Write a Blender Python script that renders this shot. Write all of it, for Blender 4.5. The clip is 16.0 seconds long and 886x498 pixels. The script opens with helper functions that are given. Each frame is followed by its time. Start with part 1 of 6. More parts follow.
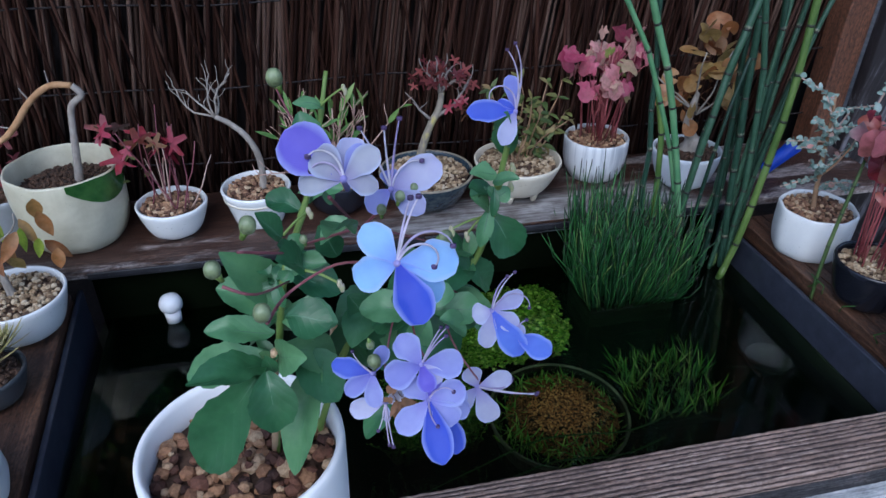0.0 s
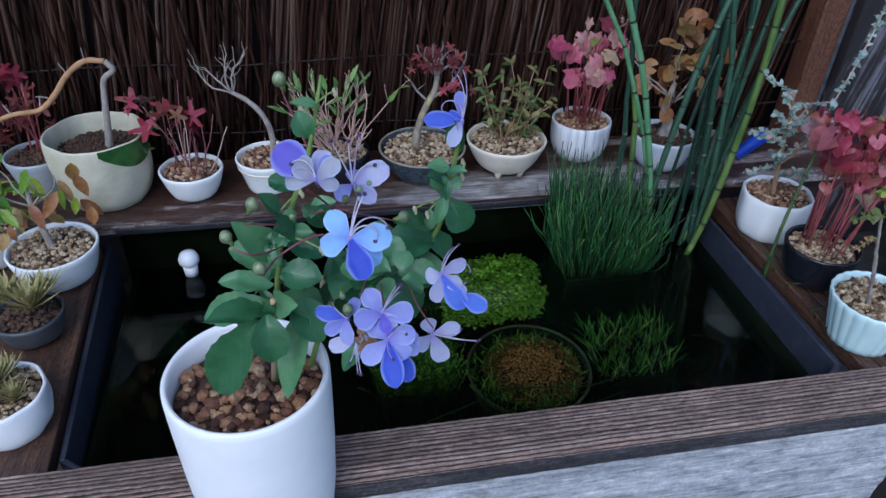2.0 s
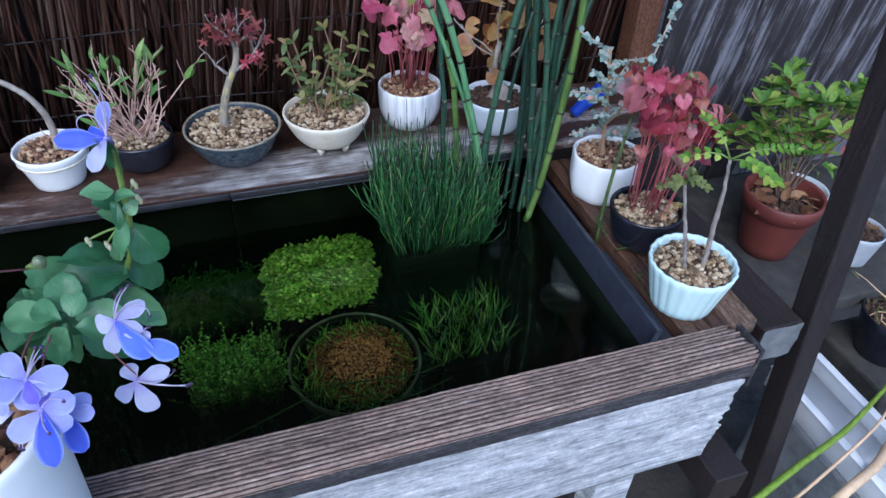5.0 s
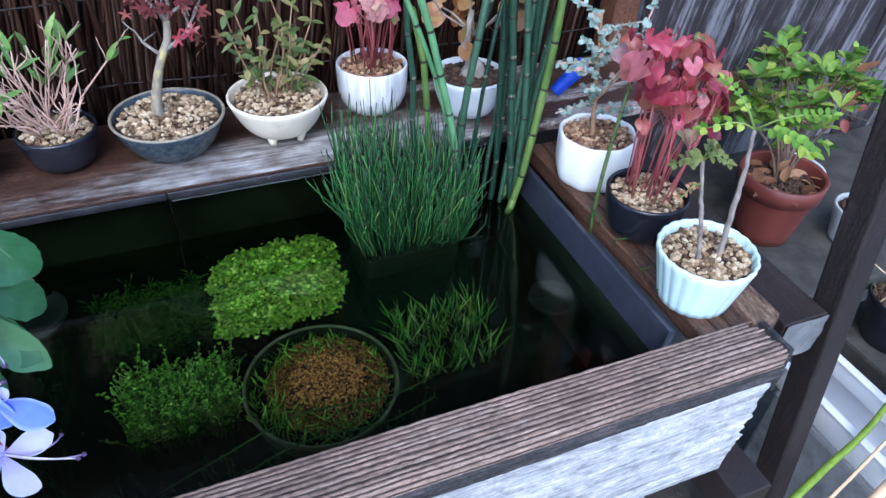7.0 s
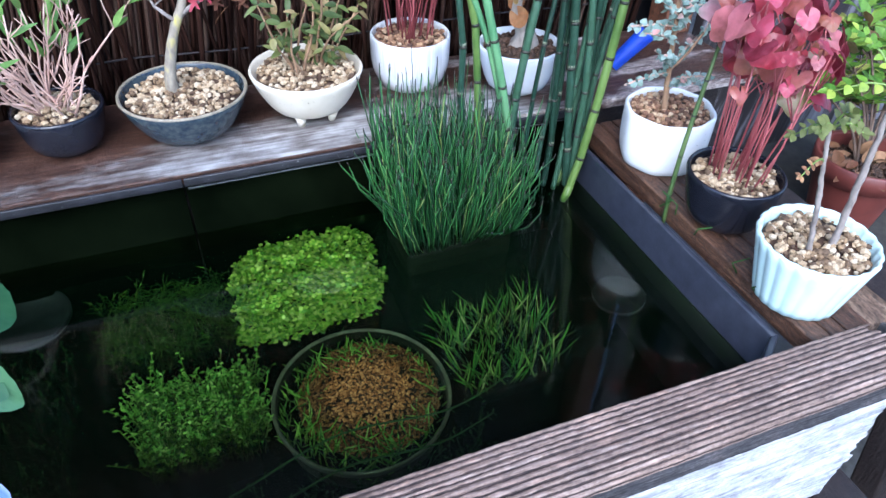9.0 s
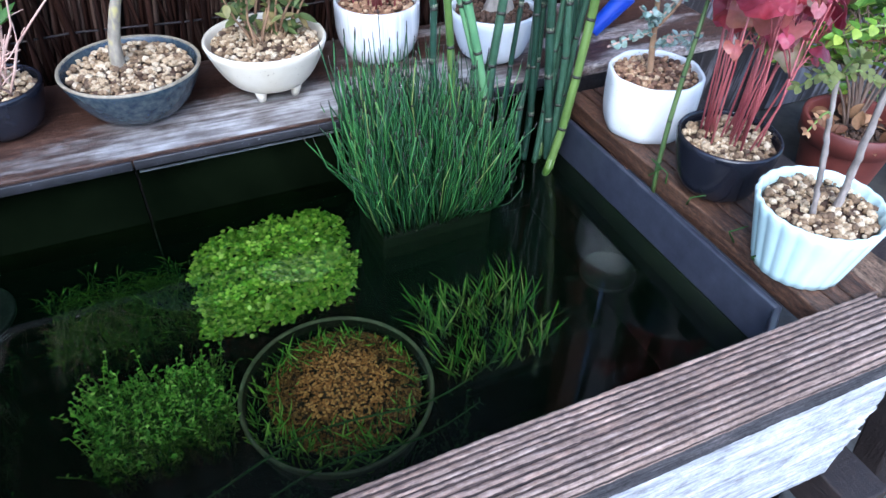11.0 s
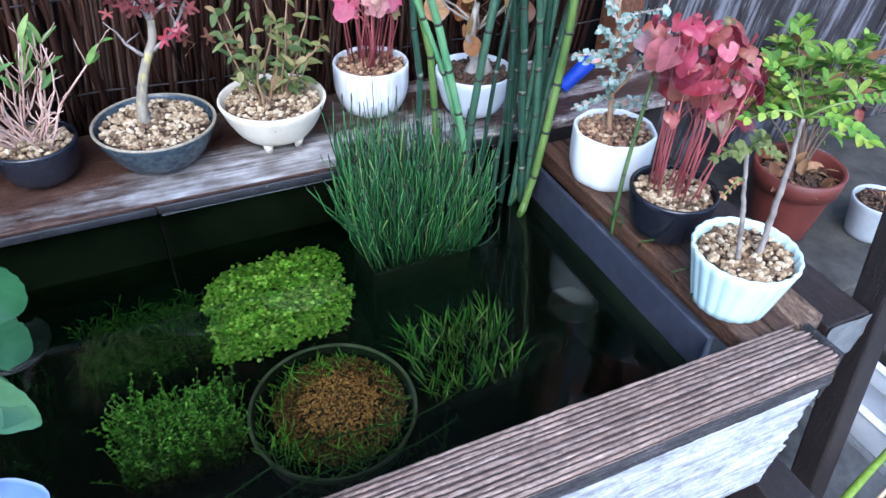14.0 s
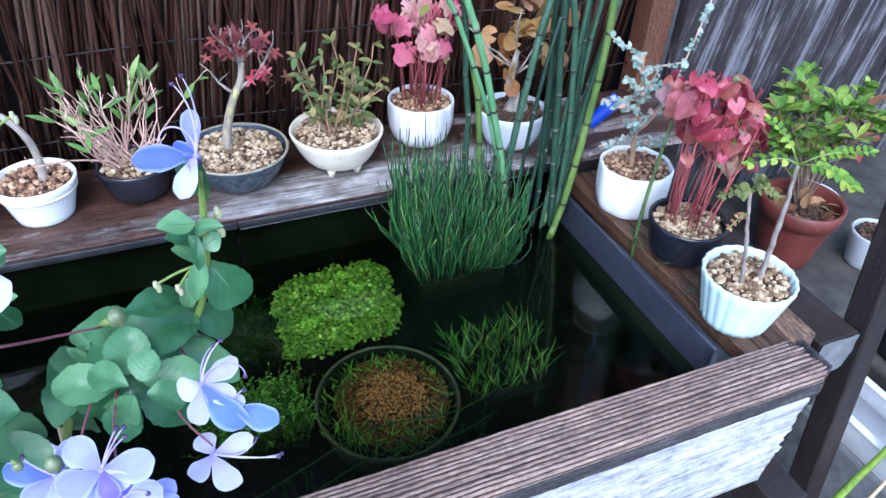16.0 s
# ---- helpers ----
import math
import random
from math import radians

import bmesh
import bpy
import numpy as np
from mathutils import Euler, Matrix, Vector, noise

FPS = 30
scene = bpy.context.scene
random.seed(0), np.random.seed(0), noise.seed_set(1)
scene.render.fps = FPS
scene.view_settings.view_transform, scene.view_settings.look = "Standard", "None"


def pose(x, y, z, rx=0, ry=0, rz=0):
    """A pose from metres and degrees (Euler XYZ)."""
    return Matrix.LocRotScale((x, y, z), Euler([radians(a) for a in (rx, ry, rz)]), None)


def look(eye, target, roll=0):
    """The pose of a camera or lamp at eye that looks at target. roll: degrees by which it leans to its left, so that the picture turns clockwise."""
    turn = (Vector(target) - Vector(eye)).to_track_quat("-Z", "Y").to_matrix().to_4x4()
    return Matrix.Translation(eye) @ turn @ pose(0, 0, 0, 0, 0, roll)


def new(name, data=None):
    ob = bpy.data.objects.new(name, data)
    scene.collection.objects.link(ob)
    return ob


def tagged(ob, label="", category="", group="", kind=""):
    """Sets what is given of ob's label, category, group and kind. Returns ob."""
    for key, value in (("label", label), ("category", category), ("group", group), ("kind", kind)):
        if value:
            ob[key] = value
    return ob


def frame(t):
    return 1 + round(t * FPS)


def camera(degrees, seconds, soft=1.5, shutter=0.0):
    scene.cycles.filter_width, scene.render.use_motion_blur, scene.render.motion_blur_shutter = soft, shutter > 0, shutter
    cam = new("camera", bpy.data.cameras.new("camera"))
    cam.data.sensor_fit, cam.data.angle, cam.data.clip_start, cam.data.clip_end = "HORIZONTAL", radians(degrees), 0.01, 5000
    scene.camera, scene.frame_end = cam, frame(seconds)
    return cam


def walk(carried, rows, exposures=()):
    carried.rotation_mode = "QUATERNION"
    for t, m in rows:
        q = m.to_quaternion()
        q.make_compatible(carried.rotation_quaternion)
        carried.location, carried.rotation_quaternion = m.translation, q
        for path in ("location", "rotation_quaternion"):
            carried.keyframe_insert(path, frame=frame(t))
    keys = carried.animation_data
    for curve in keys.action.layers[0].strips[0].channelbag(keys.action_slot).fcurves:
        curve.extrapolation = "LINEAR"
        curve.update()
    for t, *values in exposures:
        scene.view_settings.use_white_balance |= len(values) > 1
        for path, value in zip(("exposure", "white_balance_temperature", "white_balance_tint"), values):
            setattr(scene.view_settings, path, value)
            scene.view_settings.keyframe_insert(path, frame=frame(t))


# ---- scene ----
cam = camera(64.5, 16.0)
PATH = [
    (0, (0.0859, 0.1173, 1.1062), (0.4558, 1.7526, 0.0157), 0.59),
    (0.5, (0.0899, 0.1073, 1.1153), (0.4395, 1.7423, 0.0176), 0.48),
    (1, (0.0947, 0.0864, 1.1325), (0.4227, 1.7082, 0.0089), 0.76),
    (1.5, (0.0995, 0.0625, 1.1457), (0.4174, 1.6664, -0.0060), 1.34),
    (2, (0.0993, 0.0406, 1.1620), (0.4234, 1.6273, -0.0117), 1.94),
    (2.5, (0.1074, 0.0307, 1.1810), (0.4380, 1.6015, -0.0120), 1.83),
    (3, (0.1365, 0.0292, 1.1885), (0.4813, 1.5810, -0.0252), 1.44),
    (3.5, (0.1639, 0.0406, 1.1919), (0.5496, 1.5615, -0.0484), 1.46),
    (4, (0.1900, 0.0539, 1.1802), (0.6296, 1.5449, -0.0783), 1.60),
    (4.5, (0.2112, 0.0654, 1.1737), (0.6968, 1.5270, -0.1022), 2.13),
    (5, (0.2304, 0.0808, 1.1621), (0.7635, 1.5243, -0.1154), 2.98),
    (5.2, (0.2344, 0.0876, 1.1530), (0.7852, 1.5217, -0.1277), 3.39),
    (7.3, (0.2491, 0.1756, 1.0854), (0.8786, 1.5812, -0.1905), 3.07),
    (7.5, (0.2492, 0.1835, 1.0803), (0.8760, 1.5964, -0.1888), 2.97),
    (8, (0.2403, 0.2074, 1.0562), (0.8604, 1.6314, -0.2039), 2.97),
    (8.5, (0.2325, 0.2344, 1.0379), (0.8495, 1.6526, -0.2302), 2.76),
    (9, (0.2405, 0.2421, 1.0267), (0.8350, 1.6552, -0.2577), 2.04),
    (11.5, (0.2535, 0.2713, 0.9880), (0.9155, 1.6347, -0.3170), 1.81),
    (12, (0.2545, 0.2693, 0.9900), (0.9295, 1.6351, -0.3058), 2.02),
    (12.5, (0.2575, 0.2594, 1.0021), (0.9273, 1.6344, -0.2866), 1.61),
    (13, (0.2504, 0.2418, 1.0215), (0.9201, 1.6221, -0.2616), 1.51),
    (13.5, (0.2474, 0.2251, 1.0428), (0.9185, 1.6137, -0.2306), 1.82),
    (14, (0.2365, 0.2136, 1.0611), (0.9130, 1.6083, -0.2026), 2.42),
    (14.5, (0.2216, 0.2041, 1.0796), (0.9006, 1.6129, -0.1672), 2.82),
    (15, (0.2086, 0.1936, 1.0950), (0.8736, 1.6197, -0.1395), 2.81),
    (15.5, (0.1885, 0.1742, 1.1116), (0.8463, 1.6096, -0.1160), 3.00),
    (16, (0.1712, 0.1557, 1.1232), (0.8284, 1.5918, -0.1040), 3.30),
]
EXPOSE = [(0, -0.28, 5350, 10), (2.5, -0.38, 5250, 10), (4, -0.15, 5270, 10), (5, 0.24, 5300, 10), (7.5, 0.92, 5350, 10), (9, 1.25, 5350, 10), (12.5, 1.06, 5330, 10), (15, 1.14, 5310, 10), (16, 1.08, 5300, 10)]
walk(cam, [(t, look(eye, target, roll)) for t, eye, target, roll in PATH], EXPOSE)

# ---- world and light: shaded garden corner under a bright overcast sky ----
world = bpy.data.worlds.new("world")
scene.world = world
world.use_nodes = True
wn = world.node_tree
sky = wn.nodes.new("ShaderNodeTexSky")
sky.sky_type, sky.sun_disc = "NISHITA", False
sky.sun_elevation, sky.sun_rotation = radians(47), radians(207)
sky.air_density, sky.dust_density = 1.0, 2.0
wn.links.new(sky.outputs[0], wn.nodes["Background"].inputs[0])
wn.nodes["Background"].inputs[1].default_value = 0.25
sun = new("sun", bpy.data.lights.new("sun", "SUN"))
sun.data.energy, sun.data.angle, sun.data.color = 1.3, radians(40), (1.0, 0.98, 0.96)
sun.matrix_world = look((-0.45, -0.75, 2.35), (0.3, 0.7, 0.6))

# ---- materials ----


class Nodes:
    """A small wrapper round one node material."""

    def __init__(self, name, rough=0.6, metal=0.0, spec=0.5):
        self.m = bpy.data.materials.new(name)
        self.m.use_nodes = True
        self.t = self.m.node_tree
        self.b = self.t.nodes["Principled BSDF"]
        self.b.inputs["Roughness"].default_value = rough
        self.b.inputs["Metallic"].default_value = metal
        self.b.inputs["Specular IOR Level"].default_value = spec

    def node(self, kind, **ins):
        n = self.t.nodes.new(kind)
        for k, v in ins.items():
            n.inputs[k.replace("_", " ")].default_value = v
        return n

    def link(self, a, b):
        self.t.links.new(a, b)

    def coords(self, scale=(1, 1, 1), rot=(0, 0, 0), which="Object"):
        tc = self.node("ShaderNodeTexCoord")
        mp = self.node("ShaderNodeMapping")
        mp.inputs["Scale"].default_value = scale
        mp.inputs["Rotation"].default_value = rot
        self.link(tc.outputs[which], mp.inputs["Vector"])
        return mp.outputs["Vector"]

    def noise(self, vec, scale, detail=4, rough=0.6):
        n = self.node("ShaderNodeTexNoise", Scale=scale, Detail=detail, Roughness=rough)
        self.link(vec, n.inputs["Vector"])
        return n.outputs["Fac"]

    def ramp(self, fac, stops):
        r = self.node("ShaderNodeValToRGB")
        e = r.color_ramp.elements
        while len(e) < len(stops):
            e.new(0.5)
        for k, (p, c) in enumerate(stops):
            e[k].position, e[k].color = p, (*c, 1)
        self.link(fac, r.inputs["Fac"])
        return r.outputs["Color"]

    def mix(self, fac, a, b, mode="MIX"):
        n = self.t.nodes.new("ShaderNodeMix")
        n.data_type, n.blend_type = "RGBA", mode
        for sock, v in ((n.inputs["Factor"], fac), (n.inputs["A"], a), (n.inputs["B"], b)):
            if isinstance(v, (int, float)):
                sock.default_value = v
            elif isinstance(v, tuple):
                sock.default_value = (*v, 1)
            else:
                self.link(v, sock)
        return n.outputs["Result"]

    def bump(self, fac, strength=0.3, dist=0.002):
        n = self.node("ShaderNodeBump", Strength=strength, Distance=dist)
        self.link(fac, n.inputs["Height"])
        self.link(n.outputs["Normal"], self.b.inputs["Normal"])

    def colour(self, c):
        if isinstance(c, tuple):
            self.b.inputs["Base Color"].default_value = (*c, 1)
        else:
            self.link(c, self.b.inputs["Base Color"])
        return self

    def rand(self):
        return self.node("ShaderNodeObjectInfo").outputs["Random"]

    def island(self):
        return self.node("ShaderNodeNewGeometry").outputs["Random Per Island"]


def glaze(name, c1, c2, rough=0.25, scale=30, bump=0.15, speck=None):
    """Glazed or unglazed ceramic with soft uneven tone and specks."""
    n = Nodes(name, rough)
    v = n.coords()
    col = n.ramp(n.noise(v, scale, 5), [(0.3, c1), (0.7, c2)])
    if speck:
        col = n.mix(n.ramp(n.noise(v, 420, 2), [(0.70, (0, 0, 0)), (0.74, (1, 1, 1))]), col, speck)
    n.colour(col)
    n.bump(n.noise(v, 90, 4), bump, 0.0015)
    return n.m


def leafy(name, stops, rough=0.45, trans=0.25, vein=0.4, by="island", tint=None):
    """Leaf or petal: tone by piece, blotches and a little light through the blade."""
    n = Nodes(name, rough, spec=0.4)
    v = n.coords()
    base = n.ramp(n.island() if by == "island" else n.rand(), stops)
    dull = (0.55, 0.6, 0.5) if vein > 0.25 else (0.86, 0.84, 0.94)
    col = n.mix(n.ramp(n.noise(v, 160, 4), [(0.35, (0, 0, 0)), (0.75, (1, 1, 1))]), base, n.mix(1.0, base, dull, "MULTIPLY"))
    col = n.mix(n.ramp(n.noise(v, 45, 3), [(0.40, (0, 0, 0)), (0.68, (1, 1, 1))]), col, n.mix(0.3, col, tint)) if tint else col
    n.colour(col)
    n.bump(n.noise(v, 320, 4), vein, 0.0008)
    tr = n.node("ShaderNodeBsdfTranslucent")
    n.link(col, tr.inputs["Color"])
    ms = n.node("ShaderNodeMixShader", Fac=trans)
    out = n.t.nodes["Material Output"]
    n.link(n.b.outputs[0], ms.inputs[1])
    n.link(tr.outputs[0], ms.inputs[2])
    n.link(ms.outputs[0], out.inputs["Surface"])
    return n.m


def wood(name, dark, mid, light, axis, rough=0.6, grain=60, patch=None, bump=0.8, speck=1.0, iso_mul=(0.45, 0.42, 0.42), mottle=0.0):
    """Weathered wood with grain along one axis (0, 1 or 2) and worn patches."""
    n = Nodes(name, rough)
    sc = [1.0, 1.0, 1.0]
    sc[axis] = 0.06
    v = n.coords(tuple(sc))
    g0 = n.noise(v, grain, 8, 0.7)
    g1 = n.noise(v, grain * 5.5, 5, 0.7)
    g = n.mix(0.5, g0, g1)
    col = n.ramp(g, [(0.34, dark), (0.5, mid), (0.68, light)])
    if patch:
        sc2 = [1.0, 1.0, 1.0]
        sc2[axis] = 0.22
        p = n.noise(n.coords(tuple(sc2)), patch[1], 9, 0.72)
        col = n.mix(n.ramp(p, [(patch[2], (0, 0, 0)), (patch[2] + 0.06, (1, 1, 1))]), col, n.mix(0.3, patch[0], n.mix(1.0, col, (4.0, 4.0, 4.0), "MULTIPLY")))
    iso = n.noise(n.coords(), 230, 6, 0.75)
    col = n.mix(n.ramp(iso, [(0.36, (1, 1, 1)), (0.56, (0, 0, 0))]), col, n.mix(1.0, col, iso_mul, "MULTIPLY"))
    long_ = [1.0, 1.0, 1.0]
    long_[axis] = 0.22
    fine = n.noise(n.coords(tuple(long_)), 520, 4, 0.7)
    col = n.mix(n.ramp(fine, [(0.36, (speck, speck, speck)), (0.50, (0, 0, 0))]), col, n.mix(1.0, col, (0.38, 0.36, 0.36), "MULTIPLY"))
    col = n.mix(n.ramp(fine, [(0.56, (0, 0, 0)), (0.66, (0.6 * speck, 0.6 * speck, 0.6 * speck))]), col, n.mix(1.0, col, (1.7, 1.65, 1.6), "MULTIPLY"))
    if mottle:
        half = [1.0, 1.0, 1.0]
        half[axis] = 0.4
        q = n.noise(n.coords(tuple(half)), 95, 6, 0.72)
        col = n.mix(n.ramp(q, [(0.52, (0, 0, 0)), (0.64, (mottle, mottle, mottle))]), col, n.mix(1.0, col, (1.9, 1.75, 1.65), "MULTIPLY"))
        col = n.mix(n.ramp(q, [(0.36, (mottle, mottle, mottle)), (0.46, (0, 0, 0))]), col, n.mix(1.0, col, (0.30, 0.28, 0.29), "MULTIPLY"))
    n.colour(col)
    n.bump(n.mix(0.4, g, iso), bump, 0.004)
    return n.m


def bark(name, c1, c2, scale=120, rough=0.8, patch=None):
    n = Nodes(name, rough)
    v = n.coords((1, 1, 0.45))
    f = n.noise(v, scale, 6)
    col = n.ramp(f, [(0.3, c1), (0.7, c2)])
    if patch:
        col = n.mix(n.ramp(n.noise(v, 55, 3), [(0.55, (0, 0, 0)), (0.65, (1, 1, 1))]), col, patch)
    n.colour(col)
    n.bump(f, 0.6, 0.0015)
    return n.m


def grains(name, stops, rough=0.85):
    n = Nodes(name, rough)
    v = n.coords()
    base = n.ramp(n.island(), stops)
    n.colour(n.mix(n.ramp(n.noise(v, 500, 3), [(0.4, (0, 0, 0)), (0.7, (1, 1, 1))]), base, n.mix(1.0, base, (0.6, 0.55, 0.5), "MULTIPLY")))
    n.bump(n.noise(v, 700, 3), 0.5, 0.0006)
    return n.m


M_white = glaze("white_glaze", (0.72, 0.74, 0.74), (0.82, 0.83, 0.82), 0.22, 25, 0.1, (0.12, 0.12, 0.12))
M_hero = glaze("white_bisque", (0.83, 0.84, 0.85), (0.88, 0.88, 0.88), 0.5, 40, 0.25)
M_cream = glaze("cream_glaze", (0.46, 0.43, 0.30), (0.68, 0.65, 0.50), 0.3, 26, 0.4, (0.30, 0.28, 0.18))
M_green_glaze = glaze("green_glaze", (0.018, 0.07, 0.016), (0.07, 0.17, 0.04), 0.2, 40)
M_black = glaze("black_glaze", (0.006, 0.007, 0.011), (0.016, 0.017, 0.025), 0.2, 40)
M_blue_glaze = glaze("blue_grey_glaze", (0.008, 0.019, 0.042), (0.058, 0.080, 0.085), 0.22, 170, 0.35, (0.02, 0.05, 0.17))
M_rim_tan = glaze("worn_tan_rim", (0.16, 0.13, 0.09), (0.34, 0.30, 0.22), 0.45, 160, 0.3)
M_teal = glaze("pale_celadon", (0.52, 0.70, 0.70), (0.62, 0.78, 0.77), 0.2, 30, 0.08)
M_pale = glaze("pale_blue_white", (0.58, 0.63, 0.68), (0.68, 0.72, 0.76), 0.25, 30)
M_beige = glaze("beige_glaze", (0.60, 0.54, 0.42), (0.72, 0.67, 0.56), 0.3, 30, 0.15, (0.25, 0.2, 0.14))
M_terra = glaze("red_brown_plastic", (0.10, 0.024, 0.019), (0.145, 0.036, 0.028), 0.45, 40, 0.1)
M_grey_pot = glaze("grey_pot", (0.30, 0.33, 0.36), (0.42, 0.45, 0.48), 0.4, 30)
M_dark_grey = glaze("dark_grey_pot", (0.035, 0.040, 0.045), (0.085, 0.092, 0.10), 0.45, 40, 0.2)
M_soil = grains("dark_soil", [(0, (0.03, 0.018, 0.012)), (1, (0.11, 0.06, 0.035))])
M_gravel = grains("tan_gravel", [(0, (0.08, 0.048, 0.028)), (0.35, (0.26, 0.175, 0.095)), (0.7, (0.46, 0.355, 0.22)), (1, (0.58, 0.49, 0.35))])
M_gravel_red = grains("brown_gravel", [(0, (0.09, 0.045, 0.03)), (0.5, (0.26, 0.14, 0.08)), (0.85, (0.46, 0.30, 0.17)), (1, (0.55, 0.42, 0.27))])
M_lava = grains("mixed_lava_gravel", [(0, (0.045, 0.020, 0.014)), (0.4, (0.15, 0.062, 0.036)), (0.7, (0.32, 0.17, 0.085)), (1, (0.50, 0.36, 0.22))])
M_gravel_pond = grains("orange_gravel", [(0, (0.14, 0.050, 0.014)), (0.5, (0.50, 0.185, 0.048)), (1, (0.84, 0.40, 0.15))])
M_plank_rear = wood("rear_plank_wood", (0.016, 0.007, 0.005), (0.060, 0.028, 0.018), (0.14, 0.078, 0.055), 0, 0.42, 45, ((0.50, 0.48, 0.46), 8, 0.55))
# bleached wear along the front edge of the rear plank
n = Nodes("bleach", 0.5)
pm = M_plank_rear.node_tree
n.m, n.t, n.b = M_plank_rear, pm, pm.nodes["Principled BSDF"]
src = n.b.inputs["Base Color"].links[0].from_socket
tc = n.node("ShaderNodeTexCoord")
xyz = n.node("ShaderNodeSeparateXYZ")
n.link(tc.outputs["Object"], xyz.inputs[0])
edge = n.node("ShaderNodeMapRange", From_Min=0.915, From_Max=0.850, To_Min=0.0, To_Max=0.26)
n.link(xyz.outputs["Y"], edge.inputs["Value"])
side = n.node("ShaderNodeMapRange", From_Min=0.02, From_Max=0.34, To_Min=-0.14, To_Max=0.16)
n.link(xyz.outputs["X"], side.inputs["Value"])
tot = n.t.nodes.new("ShaderNodeMath")
n.link(edge.outputs[0], tot.inputs[0])
n.link(side.outputs[0], tot.inputs[1])
far = n.node("ShaderNodeMapRange", From_Min=0.56, From_Max=0.64, To_Min=0.0, To_Max=-0.3)
n.link(xyz.outputs["X"], far.inputs["Value"])
tot1 = n.t.nodes.new("ShaderNodeMath")
n.link(tot.outputs[0], tot1.inputs[0])
n.link(far.outputs[0], tot1.inputs[1])
tot2 = n.t.nodes.new("ShaderNodeMath")
n.link(tot1.outputs[0], tot2.inputs[0])
n.link(n.mix(0.35, n.noise(n.coords((0.5, 1, 1)), 16, 8, 0.7), n.noise(n.coords((0.12, 1, 1)), 70, 6, 0.7)), tot2.inputs[1])
up = n.node("ShaderNodeSeparateXYZ")
n.link(n.node("ShaderNodeNewGeometry").outputs["Normal"], up.inputs[0])
tot3 = n.t.nodes.new("ShaderNodeMath")
tot3.operation = "MULTIPLY"
n.link(tot2.outputs[0], tot3.inputs[0])
n.link(up.outputs["Z"], tot3.inputs[1])
wear = n.ramp(tot3.outputs[0], [(0.66, (0, 0, 0)), (0.82, (1, 1, 1))])
gr = n.ramp(n.mix(0.5, n.noise(n.coords((0.07, 1, 1)), 190, 6), n.noise(n.coords((0.6, 1, 1)), 45, 6)), [(0.40, (0.075, 0.058, 0.050)), (0.50, (0.21, 0.195, 0.185)), (0.60, (0.42, 0.41, 0.40))])
n.colour(n.mix(wear, src, gr))
M_plank_side = wood("side_plank_wood", (0.016, 0.008, 0.005), (0.085, 0.040, 0.022), (0.22, 0.115, 0.065), 1, 0.5, 60, bump=1.0)
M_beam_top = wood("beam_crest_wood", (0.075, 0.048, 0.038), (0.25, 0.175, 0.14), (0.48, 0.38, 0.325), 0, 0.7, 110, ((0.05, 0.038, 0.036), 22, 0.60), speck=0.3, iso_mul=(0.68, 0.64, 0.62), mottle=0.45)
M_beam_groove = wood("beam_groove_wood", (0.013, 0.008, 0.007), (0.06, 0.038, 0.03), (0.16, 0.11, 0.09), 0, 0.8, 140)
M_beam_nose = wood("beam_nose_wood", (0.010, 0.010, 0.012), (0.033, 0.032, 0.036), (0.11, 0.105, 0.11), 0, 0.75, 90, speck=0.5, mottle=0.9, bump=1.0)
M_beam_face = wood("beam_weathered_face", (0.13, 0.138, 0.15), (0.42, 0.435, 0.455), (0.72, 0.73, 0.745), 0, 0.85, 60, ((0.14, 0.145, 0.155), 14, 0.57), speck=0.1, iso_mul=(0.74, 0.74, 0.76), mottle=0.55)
M_ridged = wood("ridged_board_wood", (0.05, 0.03, 0.02), (0.19, 0.125, 0.085), (0.36, 0.27, 0.20), 1, 0.75, 110)
M_dark_wood = wood("dark_stained_wood", (0.008, 0.005, 0.005), (0.020, 0.012, 0.011), (0.055, 0.036, 0.032), 1, 0.6, 50)
M_dark_post = wood("dark_post_wood", (0.006, 0.004, 0.004), (0.016, 0.010, 0.010), (0.045, 0.030, 0.028), 2, 0.6, 50)
M_brown_post = wood("brown_post_wood", (0.05, 0.02, 0.01), (0.15, 0.06, 0.03), (0.24, 0.11, 0.06), 2, 0.6, 50)

n = Nodes("peeling_board", 0.8)


def leaning_noise(n, scale, squeeze, size, detail):
    """Streaks that run down a leaning line, shifted from board to board."""
    a = n.coords(rot=(0, radians(-10), 0))
    b = n.node("ShaderNodeMapping")
    b.inputs["Scale"].default_value = (1, 1, squeeze)
    n.link(a, b.inputs["Vector"])
    q = n.node("ShaderNodeTexNoise", Scale=size, Detail=detail, Roughness=0.68)
    q.noise_dimensions = "4D"
    w = n.t.nodes.new("ShaderNodeMath")
    w.operation = "MULTIPLY"
    w.inputs[1].default_value = 40 * scale
    n.link(n.rand(), w.inputs[0])
    n.link(w.outputs[0], q.inputs["W"])
    n.link(b.outputs["Vector"], q.inputs["Vector"])
    return q.outputs["Fac"]


